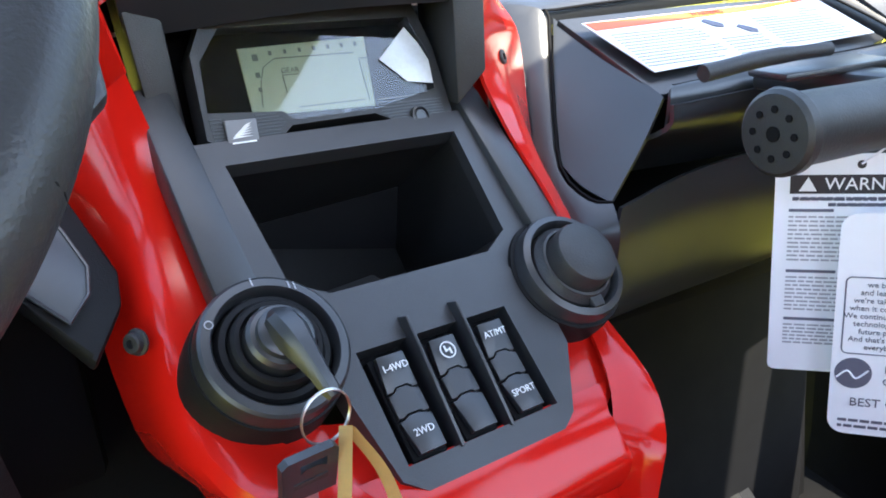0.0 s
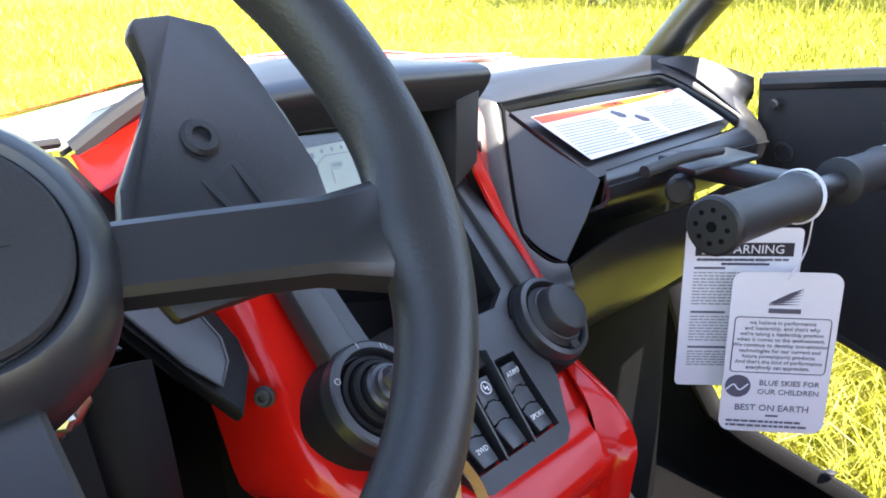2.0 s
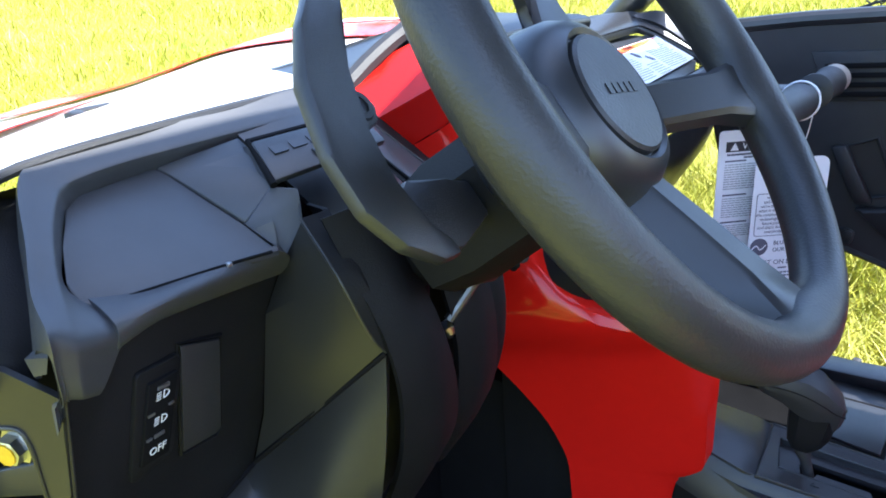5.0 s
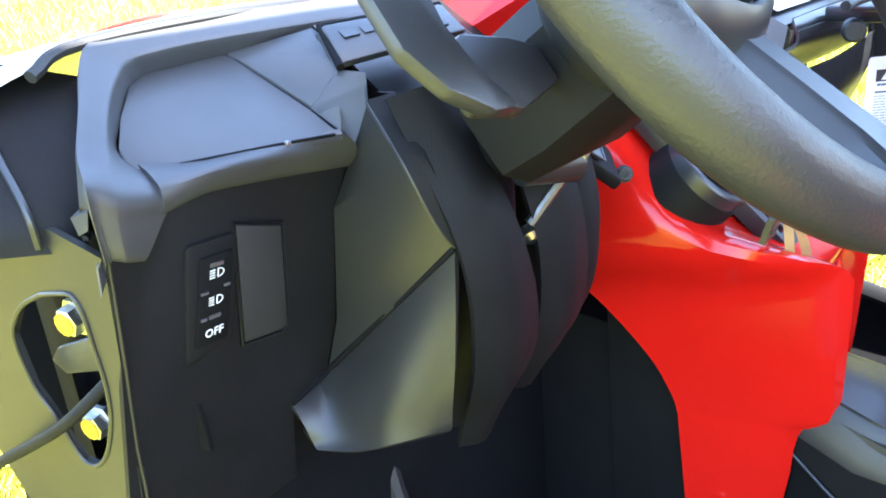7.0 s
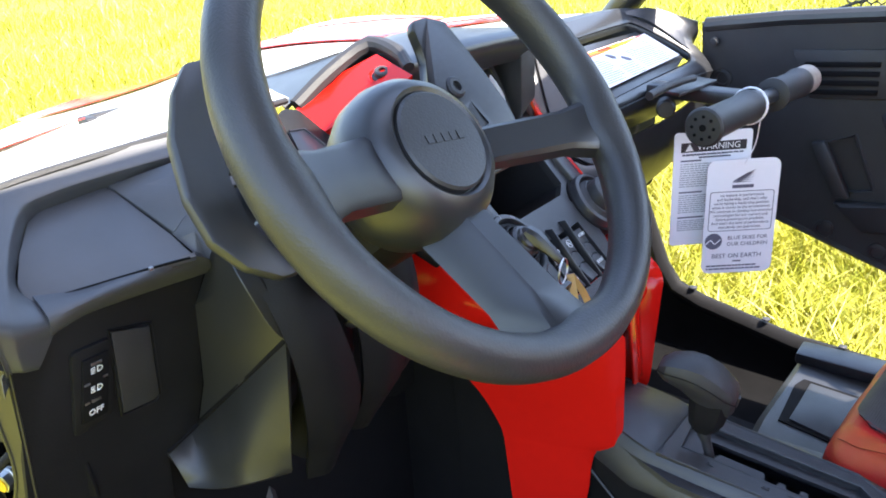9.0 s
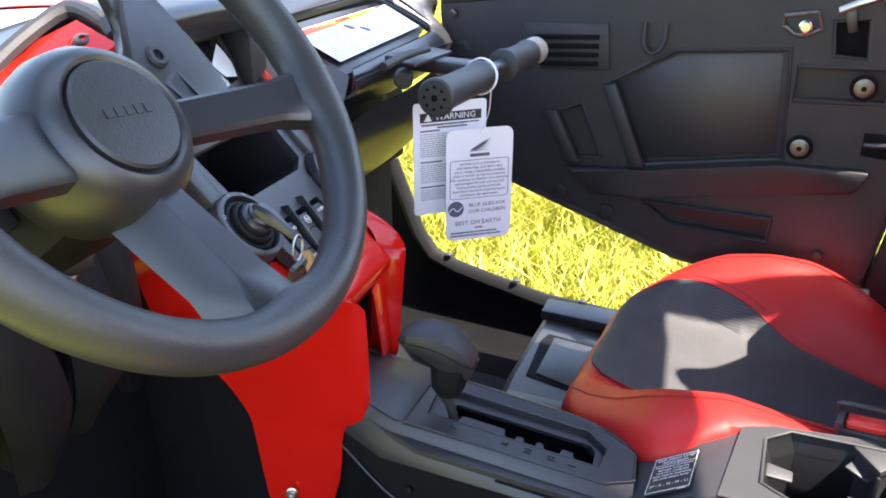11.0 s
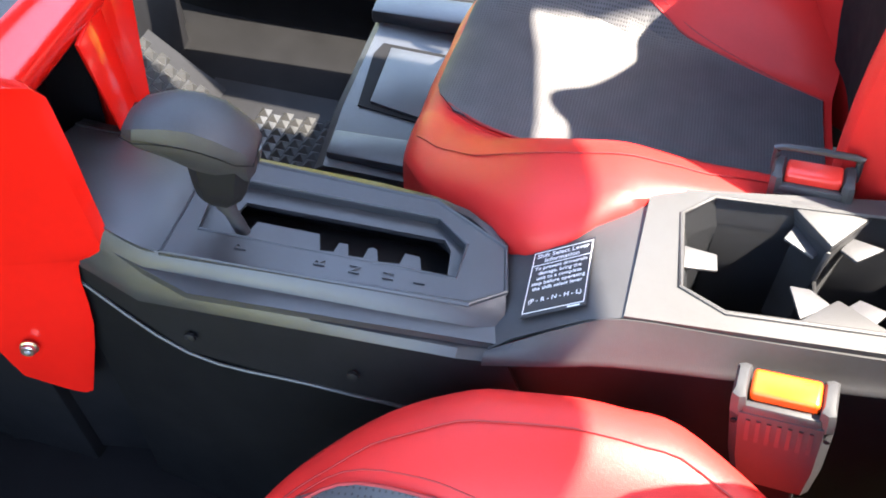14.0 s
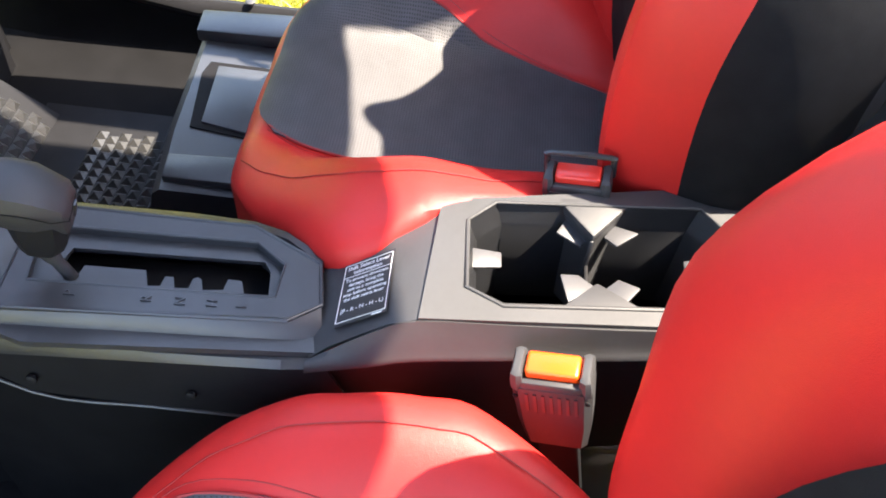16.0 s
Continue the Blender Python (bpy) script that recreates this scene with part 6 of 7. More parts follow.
part("knob_button", slab([(-0.004, 0.3005, 0.930), (-0.012, 0.3005, 0.930), (-0.012, 0.2995, 0.942), (-0.004, 0.2995, 0.942)], (0, -0.002, 0), 0.0006), SATIN, kn)

settle(gs, (-0.005, -0.002, 0.010), (9, 4, 14), (-0.008, 0.303, 0.87))

# ---- seats ----
def seat(cx, name, label):
    """A bucket seat; cx is its centre line."""
    s = thing(name, (cx, 0.05, 0.56), label, "seat", "seats of the cab")
    NEAR_Y = (-0.20, -0.156, -0.10, -0.04, -0.012, 0.012, 0.030, 0.0475, 0.0652, 0.085, 0.105, 0.16, 0.205, 0.235, 0.252)
    NEAR_X = (0.169, 0.152, 0.130, 0.108, 0.095, 0.082, 0.067, 0.053, 0.043, 0.037, 0.046, 0.098, 0.140, 0.183, 0.217)
    ys = [-0.19, -0.146, -0.09, -0.03, 0.01, 0.04, 0.075, 0.115, 0.17, 0.215, 0.245, 0.262, 0.262]
    hw = [0.185, 0.210, 0.247, 0.282, 0.284, 0.284, 0.281, 0.276, 0.252, 0.212, 0.172, 0.140, 0.132]
    pk = [0.035, 0.066, 0.092, 0.103, 0.105, 0.104, 0.098, 0.088, 0.062, 0.034, 0.006, -0.030, -0.110]
    mid = [-0.01, -0.006, -0.004, 0.0, 0.002, 0.004, 0.008, 0.012, 0.016, 0.014, 0.002, -0.030, -0.110]
    fx = [-1.0, -0.985, -0.93, -0.80, -0.64, -0.50, -0.42, -0.2, 0.0, 0.2, 0.42, 0.50, 0.64, 0.80, 0.93, 0.985, 1.0]
    fh = [-1.9, -0.1, 0.80, 1.0, 0.80, 0.32, 0.04, 0, 0, 0, 0.04, 0.32, 0.80, 1.0, 0.80, -0.1, -1.9]

    def near_side(x, y, w):
        k = max(0.0, (-x - 0.72) / 0.28)
        return (cx + x * w * 1.06) * (1 - k) + k * (float(np.interp(y - 0.010, NEAR_Y, NEAR_X)) + max(0.0, 0.14 - w))

    def rise(x, y, h):
        """Fuller edge of the bolster that leans on the console."""
        if cx < 0 or x > -0.6 or h < -1:
            return h
        return h + float(np.interp(y, (-0.12, -0.03, 0.04, 0.115, 0.19), (0, 0.14, 0.20, 0.16, 0))) * (1.0 if x > -0.9 else 1.5 if x > -0.95 else 3.4)

    rows = []
    for y, w, p, m in zip(ys, hw, pk, mid):
        up = max(p - m, 0.012)
        rows.append([(near_side(x, y, w) if cx > 0 and x < 0 else min(cx + x * w, -0.066 if cx < 0 else 1.0), y - 0.010 * x * x, max(0.765 + m + h * (up if h > 0 else 0.06), 0.645)) for x, h in ((x, rise(x, y, h)) for x, h in zip(fx, fh))])
    part("cushion", sheet(rows, 0.015, 3, 4), VINYL, s, "red vinyl cushion with raised bolsters")
    dense = [spline(r, 3) for r in rows]
    dense = list(zip(*[spline(c, 4) for c in zip(*dense)]))

    def drape(y0, y1, lo, hi, lift, n=17):
        out = []
        for r in dense:
            yc = r[len(r) // 2].y
            if not y0 <= yc <= y1:
                continue
            xs = [p.x for p in r]
            line = []
            for x in np.linspace(cx + lo(yc), cx + hi(yc), n):
                line.append(Vector((x, float(np.interp(x, xs, [p.y for p in r])), float(np.interp(x, xs, [p.z for p in r])) + lift)))
            out.append(line)
        return out

    ky = (-0.19, -0.15, -0.07, 0.05, 0.116, 0.18, 0.215, 0.240, 0.25)
    near = (0.09, 0.10, 0.105, 0.116, 0.122, 0.108, 0.090, 0.055, 0.02) if cx > 0 else (0.10, 0.11, 0.12, 0.13, 0.14, 0.14, 0.12, 0.08, 0.04)
    far = (0.07, 0.08, 0.11, 0.150, 0.165, 0.172, 0.165, 0.140, 0.10) if cx > 0 else (0.11, 0.12, 0.142, 0.160, 0.172, 0.172, 0.160, 0.120, 0.08)
    lo, hi = (lambda y: -float(np.interp(y, ky, near))), (lambda y: float(np.interp(y, ky, far)))
    part("seat_insert", sheet(drape(-0.18, 0.248, lo, hi, 0.0035), 0.003, 1, 1, False), CLOTH if cx > 0 else PERF, s, "black mesh insert" if cx > 0 else "black perforated insert")
    for f in (lo, hi):
        part("seam", tube([r[0] for r in drape(-0.18, 0.248, f, f, 0.003, 2)][::4], 0.0015, 6, 4), THREAD, s)
        part("stitching", tube([r[0] for r in drape(-0.18, 0.248, lambda y: f(y) * 1.06, lambda y: f(y) * 1.06, 0.0004, 2)][::4], 0.0006, 5, 4), THREAD, s)
    hwf = lambda y: float(np.interp(y, ys, hw))
    for q in (-1, 1):
        for k, rad in ((0.80, 0.0006),):
            part("piping", tube([r[0] for r in drape(-0.15, 0.25, lambda y: q * k * hwf(y), lambda y: q * k * hwf(y), 0.0010, 2)][::2], rad, 5, 2), THREAD, s)
    # backrest
    bx = [-0.245, -0.235, -0.205, -0.150, -0.10, 0.0, 0.10, 0.150, 0.205, 0.235, 0.245]
    by = [-0.12, -0.02, 0.050, 0.040, 0.000, -0.006, 0.000, 0.040, 0.050, -0.02, -0.12]
    rows = []
    for z, k, off in ((0.70, 0.80, -0.060), (0.78, 0.88, -0.028), (0.88, 0.95, -0.003), (1.00, 0.94, 0.005), (1.10, 0.87 if cx > 0 else 0.97, -0.012 if cx > 0 else 0.0), (1.20, 0.70 if cx > 0 else 0.90, -0.045 if cx > 0 else -0.02), (1.30, 0.57 if cx > 0 else 0.66, -0.080), (1.395, 0.46, -0.105), (1.48, 0.43, -0.122), (1.53, 0.40, -0.140), (1.55, 0.35, -0.175), (1.53, 0.30, -0.22)):
        damp = 1.0 if z < 1.2 else 0.5
        rows.append([(cx + (0.0 if cx > 0 else float(np.interp(z, (0.80, 0.95, 1.05, 1.15), (0.0, 0.008, 0.024, 0.036)))) + x * k, -0.188 + off + (b * damp if b > 0 else b), z) for x, b in zip(bx, by)])
    part("backrest", sheet([r[1:-1] for r in rows], 0.018, 4, 4), VINYL, s, "red vinyl backrest bolsters")
    for q in (0, 1):
        part("back_side", sheet([[(r[1][0], r[1][1], r[1][2]), (r[0][0] - 0.002, r[0][1] + 0.05, r[0][2]), (r[0][0] + 0.01, r[0][1] - 0.03, r[0][2])] if q == 0 else [(r[-2][0], r[-2][1], r[-2][2]), (r[-1][0] + 0.002, r[-1][1] + 0.05, r[-1][2]), (r[-1][0] - 0.01, r[-1][1] - 0.03, r[-1][2])] for r in rows], 0.012, 3, 4), SIDECLOTH, s, "black cloth side of the backrest")
    part("back_shell", sheet([[(r[0][0] + 0.01, r[0][1] - 0.03, r[0][2]), (cx, r[0][1] - 0.05, r[0][2]), (r[-1][0] - 0.01, r[-1][1] - 0.03, r[-1][2])] for r in rows], 0.010, 3, 4), MATTE, s)
    ins = []
    for z, w, off in ((0.80, 0.10, -0.012), (0.88, 0.105, 0.006), (1.00, 0.105, 0.014), (1.10, 0.102, -0.003), (1.20, 0.080, -0.036), (1.29, 0.062, -0.068)):
        ins.append([(cx + t * w, -0.186 + off + 0.010 * t ** 4, z) for t in (-1, -0.5, 0, 0.5, 1)])
    part("back_insert", sheet(ins, 0.008, 3, 4), SIDECLOTH, s, "black cloth back insert")
    part("seat_base", loft([[(cx + x * k, y, z) for x, y in ((-0.2, -0.2), (0.2, -0.2), (0.2, 0.2), (-0.2, 0.2))] for z, k in ((0.49, 0.9), (0.64, 1.0))]), MATTE, s)


seat(0.365, "bucket_seat", "red vinyl passenger bucket seat with black mesh insert")
seat(-0.345, "bucket_seat", "red vinyl driver bucket seat with black perforated insert")


def buckle(c, tilt, mat_b, label, k=1.0):
    f = Matrix.Translation(c) @ Euler((radians(tilt), 0, radians(-8))).to_matrix().to_4x4() @ Matrix.Scale(k, 4)
    t = thing("belt_buckle", f @ Vector((0, 0, -0.10)), label, "seat belt buckle", "seat belt buckles")
    hs = [(-0.011, -0.032), (0.011, -0.032), (0.017, -0.026), (0.017, 0.026), (0.011, 0.032), (-0.011, 0.032), (-0.017, 0.026), (-0.017, -0.026)]
    body = loft([[f @ Vector((x * g, y * g, z)) for x, y in hs] for z, g in ((-0.100, 0.82), (-0.065, 0.95), (-0.020, 1.0), (-0.0125, 0.98), (-0.0115, 0.90))])
    part("housing", body, MATTE, t)
    for q in (-1, 1):
        part("shoulder", loft([[f @ Vector((x * g, q * 0.0268 + y * g, z)) for x, y in ((-0.0150, -0.0045), (0.0150, -0.0045), (0.0165, 0.0), (0.0140, 0.0052), (-0.0140, 0.0052), (-0.0165, 0.0))] for z, g in ((-0.016, 1.0), (-0.004, 1.0), (0.001, 0.88), (0.0035, 0.60))]), CONSOLE, t, "rounded grey shoulder beside the button")
    part("front_lip", slab([f @ Vector(p) for p in ((-0.0165, -0.024, -0.013), (-0.0105, -0.024, -0.013), (-0.0105, 0.024, -0.013), (-0.0165, 0.024, -0.013))], f.to_3x3() @ Vector((0.001, 0, 0.008)), 0.0015), CONSOLE, t)
    if k == 1.0:
        part("frame_loop", tube([f @ Vector((0.011, y, z)) for y, z in ((-0.031, -0.010), (-0.031, 0.008), (-0.027, 0.013), (0.027, 0.013), (0.031, 0.008), (0.031, -0.010))], 0.0030, 8, 2), SATIN, t)
    part("release_button", slab([f @ Vector(p) for p in ((-0.0095, -0.0215, -0.012), (0.0125, -0.0215, -0.012), (0.0125, 0.0215, -0.012), (-0.0095, 0.0215, -0.012))], f.to_3x3() @ Vector((-0.001, 0, 0.015)), 0.0035, 3), mat_b, t, "orange-red release button")
    for n_ in range(7):
        part("grip_rib", slab([f @ Vector((-0.0178, -0.0195 + 0.0065 * n_ + o, z)) for o, z in ((-0.0013, -0.018), (0.0013, -0.018), (0.0013, -0.042), (-0.0013, -0.042))], f.to_3x3() @ Vector((0.003, 0, 0)), 0), SATIN, t)
    for q in (-1, 1):
        part("rivet", lathe([(0.0022, 0), (0.0022, 0.0012), (0.001, 0.0016)], f @ Vector((-0.0168, q * 0.0285, -0.022)), f.to_3x3() @ Vector((-1, 0, 0)), 10), DARK, t)
    part("stalk", slab([f @ Vector(p) for p in ((-0.006, -0.018, -0.09), (0.006, -0.018, -0.09), (0.006, 0.018, -0.09), (-0.006, 0.018, -0.09))], f.to_3x3() @ Vector((0, 0, -0.15)), 0.003), DARK, t)


buckle((-0.060, -0.096, 0.884), -12, BUTTON, "black belt buckle with orange button beside the driver seat", 1.01)
buckle((0.148, -0.116, 0.894), -8, BUTTON2, "black belt buckle with red button beside the passenger seat")

# ---- passenger foot area ----
us = thing("storage_cover", (0.47, 0.36, 0.49), "grey-black plastic cover in front of the passenger seat", "storage cover")
part("body", loft([[(0.285, 0.255, z), (0.66, 0.255, z), (0.66, 0.43 - d, z), (0.40, 0.415 - d, z), (0.285, 0.40 - d, z)] for z, d in ((0.49, -0.01), (0.60, 0.0), (0.640, 0.010), (0.650, 0.022))]), PLASTIC, us)
# Flat near-black sheet round the lid paints the shade of its recess.
part("recess", slab([(0.392, 0.280, 0.6495), (0.545, 0.280, 0.6495), (0.548, 0.384, 0.6495), (0.520, 0.390, 0.6495), (0.405, 0.374, 0.6495)], (0, 0, 0.0025), 0), DARK, us, "near-black sheet standing for shade in the lid recess")
part("lid", slab([(0.400, 0.286, 0.650), (0.536, 0.286, 0.650), (0.538, 0.370, 0.650), (0.414, 0.360, 0.650)], (0, 0, 0.005), 0.003), PLASTIC, us)
part("hinge_block", slab([(0.595, 0.275, 0.652), (0.655, 0.275, 0.652), (0.655, 0.425, 0.645), (0.600, 0.420, 0.645)], (0, 0, 0.022), 0.005), PLASTIC, us)
part("hinge_block", slab([(0.295, 0.265, 0.652), (0.345, 0.265, 0.652), (0.345, 0.385, 0.645), (0.300, 0.380, 0.645)], (0, 0, 0.014), 0.005), PLASTIC, us)

# tread floor with raised pyramids
tf = solo("floor_mat", box((0.3525, 0.56, 0.494), (0.465, 0.27, 0.008), 0.001), SKIRT, "black plastic floor plate with raised pyramid tread", "floor plate")
kick = Matrix.Translation((0.40, 0.715, 0.545)) @ Euler((radians(42), 0, 0)).to_matrix().to_4x4()
kp = solo("kick_plate", slab([kick @ Vector(p) for p in ((-0.28, -0.07, 0), (0.160, -0.07, 0), (0.150, 0.10, 0), (-0.28, 0.10, 0))], kick.to_3x3() @ Vector((0, 0, -0.006)), 0.001), SKIRT, "black sloping foot rest with raised pyramid tread", "floor plate")
pm = bmesh.new()
bmesh.ops.create_cone(pm, cap_ends=False, segments=4, radius1=0.0125, radius2=0.0005, depth=0.007, matrix=Matrix.Translation((0, 0, 0.0035)) @ Matrix.Rotation(radians(45), 4, "Z"))
pyr = mesh_of("tread_stud", pm, KNEE, 0)
for i in range(18):
    for j in range(8):
        ob = new("tread_stud", pyr)
        ob.parent = tf
        ob.location = (0.20 + 0.0185 * i + (0.009 if j % 2 else 0), 0.450 + 0.0185 * j, 0.498)
    for j in range(8):
        ob = new("tread_stud", pyr)
        ob.parent = kp
        ob.matrix_local = kick @ Matrix.Translation((-0.20 + 0.0185 * i + (0.009 if j % 2 else 0), -0.06 + 0.0185 * j, 0.0))
# pedal
pe = thing("brake_pedal", (-0.33, 0.66, 0.66), "black brake pedal with metal ribbed face", "pedal")
part("arm", tube([(-0.33, 0.76, 0.95), (-0.33, 0.72, 0.80), (-0.33, 0.68, 0.70)], 0.010, 8), MATTE, pe)
part("pad", slab([(-0.365, 0.66, 0.660), (-0.295, 0.66, 0.660), (-0.300, 0.69, 0.720), (-0.360, 0.69, 0.720)], (0, 0.010, -0.005), 0.003), RUBBER, pe)
part("pad_rib", join(*[slab([(-0.355 + 0.013 * k, 0.661, 0.668), (-0.349 + 0.013 * k, 0.661, 0.668), (-0.349 + 0.013 * k, 0.684, 0.714), (-0.355 + 0.013 * k, 0.684, 0.714)], (0, -0.004, 0.002), 0) for k in range(5)]), STEEL, pe)

# ---- passenger door ----
door = thing("passenger_door", (0.68, 0.3, 0.80), "black plastic passenger door with armrest ledge, bolts and mesh above", "door", kind="")
edge = [(0.665, 1.222), (0.655, 1.06), (0.625, 0.935), (0.540, 0.895), (0.20, 0.788), (-0.080, 0.765), (-0.097, 0.81), (-0.116, 0.935), (-0.109, 1.13), (-0.100, 1.21), (-0.094, 1.28), (0.10, 1.266), (0.36, 1.245), (0.52, 1.235)]
inp = [(0.348, 1.093), (0.237, 1.157), (0.063, 1.171), (0.051, 0.994), (0.288, 0.952)]
tri_ = [(0.450, 1.029), (0.392, 1.052), (0.352, 0.960), (0.404, 0.950)]
bpl = [(0.050, 1.146), (-0.078, 1.150), (-0.078, 1.098), (0.050, 1.092)]
lpl = [(0.010, 1.216), (-0.039, 1.222), (-0.046, 1.163), (0.002, 1.165)]
pul = [(0.268, 0.884), (0.056, 0.884), (0.058, 0.850), (0.218, 0.852)]
part("panel", plate([(0.690, y, z) for y, z in edge], [[(0.690, y, z) for y, z in q] for q in (inp, tri_, bpl, lpl, pul)], (0.012, 0, 0)), MATTE, door)
part("backing", slab([(0.700, y, z) for y, z in edge], (0.022, 0, 0), 0.006), MATTE, door)
for q in (inp, tri_, bpl, lpl):
    part("recess_edge", tube([(0.6915, y, z) for y, z in q], 0.0042, 8, closed=True), MATTE, door)
part("panel_edge", tube([(0.696, y, z) for y, z in edge], 0.008, 8, closed=True), MATTE, door)
part("top_rail", tube([(0.695, 0.662, 1.222), (0.695, 0.52, 1.237), (0.695, 0.36, 1.247), (0.695, 0.10, 1.268), (0.695, -0.10, 1.282)], 0.013, 10), SATIN, door)
part("inset", slab([(0.699, 0.286 + (y - 0.286) * 0.93 - 0.006, 1.06 + (z - 1.06) * 0.93) for y, z in inp], (0.008, 0, 0), 0.004), PLASTIC, door)
part("latch_plate", slab([(0.698, y, z) for y, z in lpl], (0.004, 0, 0), 0.001), DARK, door)
lat = part("latch_bracket", tube([(0.687, y, z) for y, z in ((0.080, 1.222), (0.034, 1.229), (0.026, 1.204), (0.044, 1.194), (0.062, 1.194), (0.078, 1.206))], 0.0038, 8, closed=True), BOLT, door, "bare metal latch bracket")
part("bolt", lathe([(0.010, 0), (0.010, 0.004), (0.007, 0.006), (0.003, 0.006)], (0.683, 0.048, 1.207), (-1, 0, 0), 14), STEEL, lat)
part("latch_rod", tube([(0.676, 0.004, 1.234), (0.670, -0.020, 1.246), (0.668, -0.050, 1.258)], 0.006, 10), STEEL, door, "bare steel latch rod")
part("latch_lever", slab([(0.676, 0.000, 1.238), (0.676, -0.016, 1.244), (0.676, -0.024, 1.205), (0.676, -0.012, 1.202)], (0.004, 0, 0), 0.001), SATIN, door)
for y, z in ((0.427, 0.879), (0.336, 0.853), (0.625, 1.13)):
    part("boss", lathe([(0.017, 0), (0.016, 0.003), (0.011, 0.004), (0.010, 0.001)], (0.690, y, z), (-1, 0, 0), 20), MATTE, door)
part("ledge", slab([(0.690, 0.415, 0.936), (0.690, 0.285, 0.948), (0.690, 0.049, 0.990), (0.690, -0.080, 0.994), (0.690, -0.062, 0.955), (0.690, 0.06, 0.940), (0.690, 0.28, 0.900), (0.690, 0.36, 0.890)], (-0.022, 0, 0), 0.007), MATTE, door)
part("pull_rim", tube([(0.684, y, z) for y, z in ((0.272, 0.888), (0.052, 0.888), (0.054, 0.846), (0.220, 0.848))], 0.004, 6, closed=True), MATTE, door)
part("vent", slab([(0.689, 0.505, 1.186), (0.689, 0.352, 1.194), (0.689, 0.345, 1.116), (0.689, 0.470, 1.108)], (-0.004, 0, 0), 0.003), MATTE, door)
for k in range(4):
    part("vent_slat", slab([(0.686, 0.482 - 0.003 * k, 1.168 - 0.015 * k), (0.686, 0.366, 1.174 - 0.015 * k), (0.686, 0.366, 1.166 - 0.015 * k), (0.686, 0.480 - 0.003 * k, 1.160 - 0.015 * k)], (-0.005, 0, 0), 0.001), DARK, door)
for a, b in (((0.447, 1.035), (0.400, 0.945)), ((0.343, 1.092), (0.283, 0.952))):
    part("rib", slab([(0.689, a[0] + 0.012, a[1]), (0.689, a[0] - 0.012, a[1] + 0.005), (0.689, b[0] - 0.014, b[1]), (0.689, b[0] + 0.014, b[1] - 0.003)], (-0.016, 0, 0), 0.005), MATTE, door)
for y, z, r in ((-0.047, 1.122, 0.0105), (0.028, 1.019, 0.0105), (-0.027, 0.836, 0.007), (0.418, 0.888, 0.007), (0.640, 1.195, 0.006)):
    b = part("bolt", lathe([(r * 1.35, 0), (r * 1.35, 0.003), (r, 0.004), (r, 0.0065), (r * 0.5, 0.007)], (0.682, y, z), (-1, 0, 0), 18), BOLT if r > 0.01 else MATTE, door, "round-headed door bolt")
    if r > 0.01:
        part("washer", lathe([(r * 1.9, 0.0), (r * 1.9, 0.002), (r * 1.4, 0.003)], (0.683, y, z), (-1, 0, 0), 22), DARK, b)
        part("socket", lathe([(r * 0.42, 0.007), (r * 0.42, 0.0076)], (0.682, y, z), (-1, 0, 0), 6), DARK, b)
part("latch_slot", slab([(0.6885, -0.060, 1.052), (0.6885, -0.108, 1.052), (0.6885, -0.108, 1.012), (0.6885, -0.060, 1.016)], (-0.003, 0, 0), 0.002), DARK, door)
part("latch_pin", tube([(0.684, -0.062, 1.034), (0.684, -0.106, 1.036)], 0.0045, 8), SATIN, door)
part("striker", box((0.672, -0.098, 0.786), (0.02, 0.035, 0.02), 0.004), STEEL, door)
part("hook", tube([(0.684, 0.290, 1.20), (0.680, 0.290, 1.165), (0.680, 0.275, 1.150), (0.680, 0.258, 1.165), (0.684, 0.256, 1.20)], 0.004, 8, 3), MATTE, door)
# mesh above the door
ns = thing("window_net", (0.70, 0.2, 1.24), "black honeycomb mesh window net above the door", "window net")
net = bmesh.new()
hx_, hy_ = 0.0150, 0.0130


def strand(a, b):
    d = (Vector(b) - Vector(a)).normalized()
    s_ = Vector((1, 0, 0)).cross(d) * 0.0011
    o_ = Vector((0.0011, 0, 0))
    q = [Vector(a) + s_ + o_, Vector(a) - s_ + o_, Vector(a) - s_ - o_, Vector(a) + s_ - o_]
    v0 = [net.verts.new(p) for p in q]
    v1 = [net.verts.new(p + (Vector(b) - Vector(a))) for p in q]
    for k in range(4):
        net.faces.new((v0[k], v0[(k + 1) % 4], v1[(k + 1) % 4], v1[k]))


for i in range(44):
    for j in range(22):
        y = 0.50 - i * hx_ - (hx_ / 2 if j % 2 else 0)
        z = 1.245 + j * hy_
        if z > 1.225 + (0.52 - y) * 0.42 or z < 1.240 + (0.5 - y) * 0.05:
            continue
        strand((0.700, y, z), (0.700, y, z + hy_ * 0.62))
        strand((0.700, y, z + hy_ * 0.62), (0.700, y - hx_ / 2, z + hy_))
        strand((0.700, y, z + hy_ * 0.62), (0.700, y + hx_ / 2, z + hy_))
part("mesh", net, MATTE, ns)
part("strap", slab([(0.698, 0.10, 1.262), (0.698, 0.06, 1.265), (0.698, -0.16, 1.50), (0.698, -0.12, 1.50)], (0.003, 0, 0), 0.001), MATTE, ns)
part("hem", tube([(0.700, 0.505, 1.238), (0.700, 0.37, 1.288), (0.700, -0.05, 1.464), (0.700, -0.16, 1.51)], 0.0022, 8), MATTE, ns)

settle(door, (-0.022, 0.0, 0.004), (-1.2, 0, 0), (0.68, 0.645, 1.195))

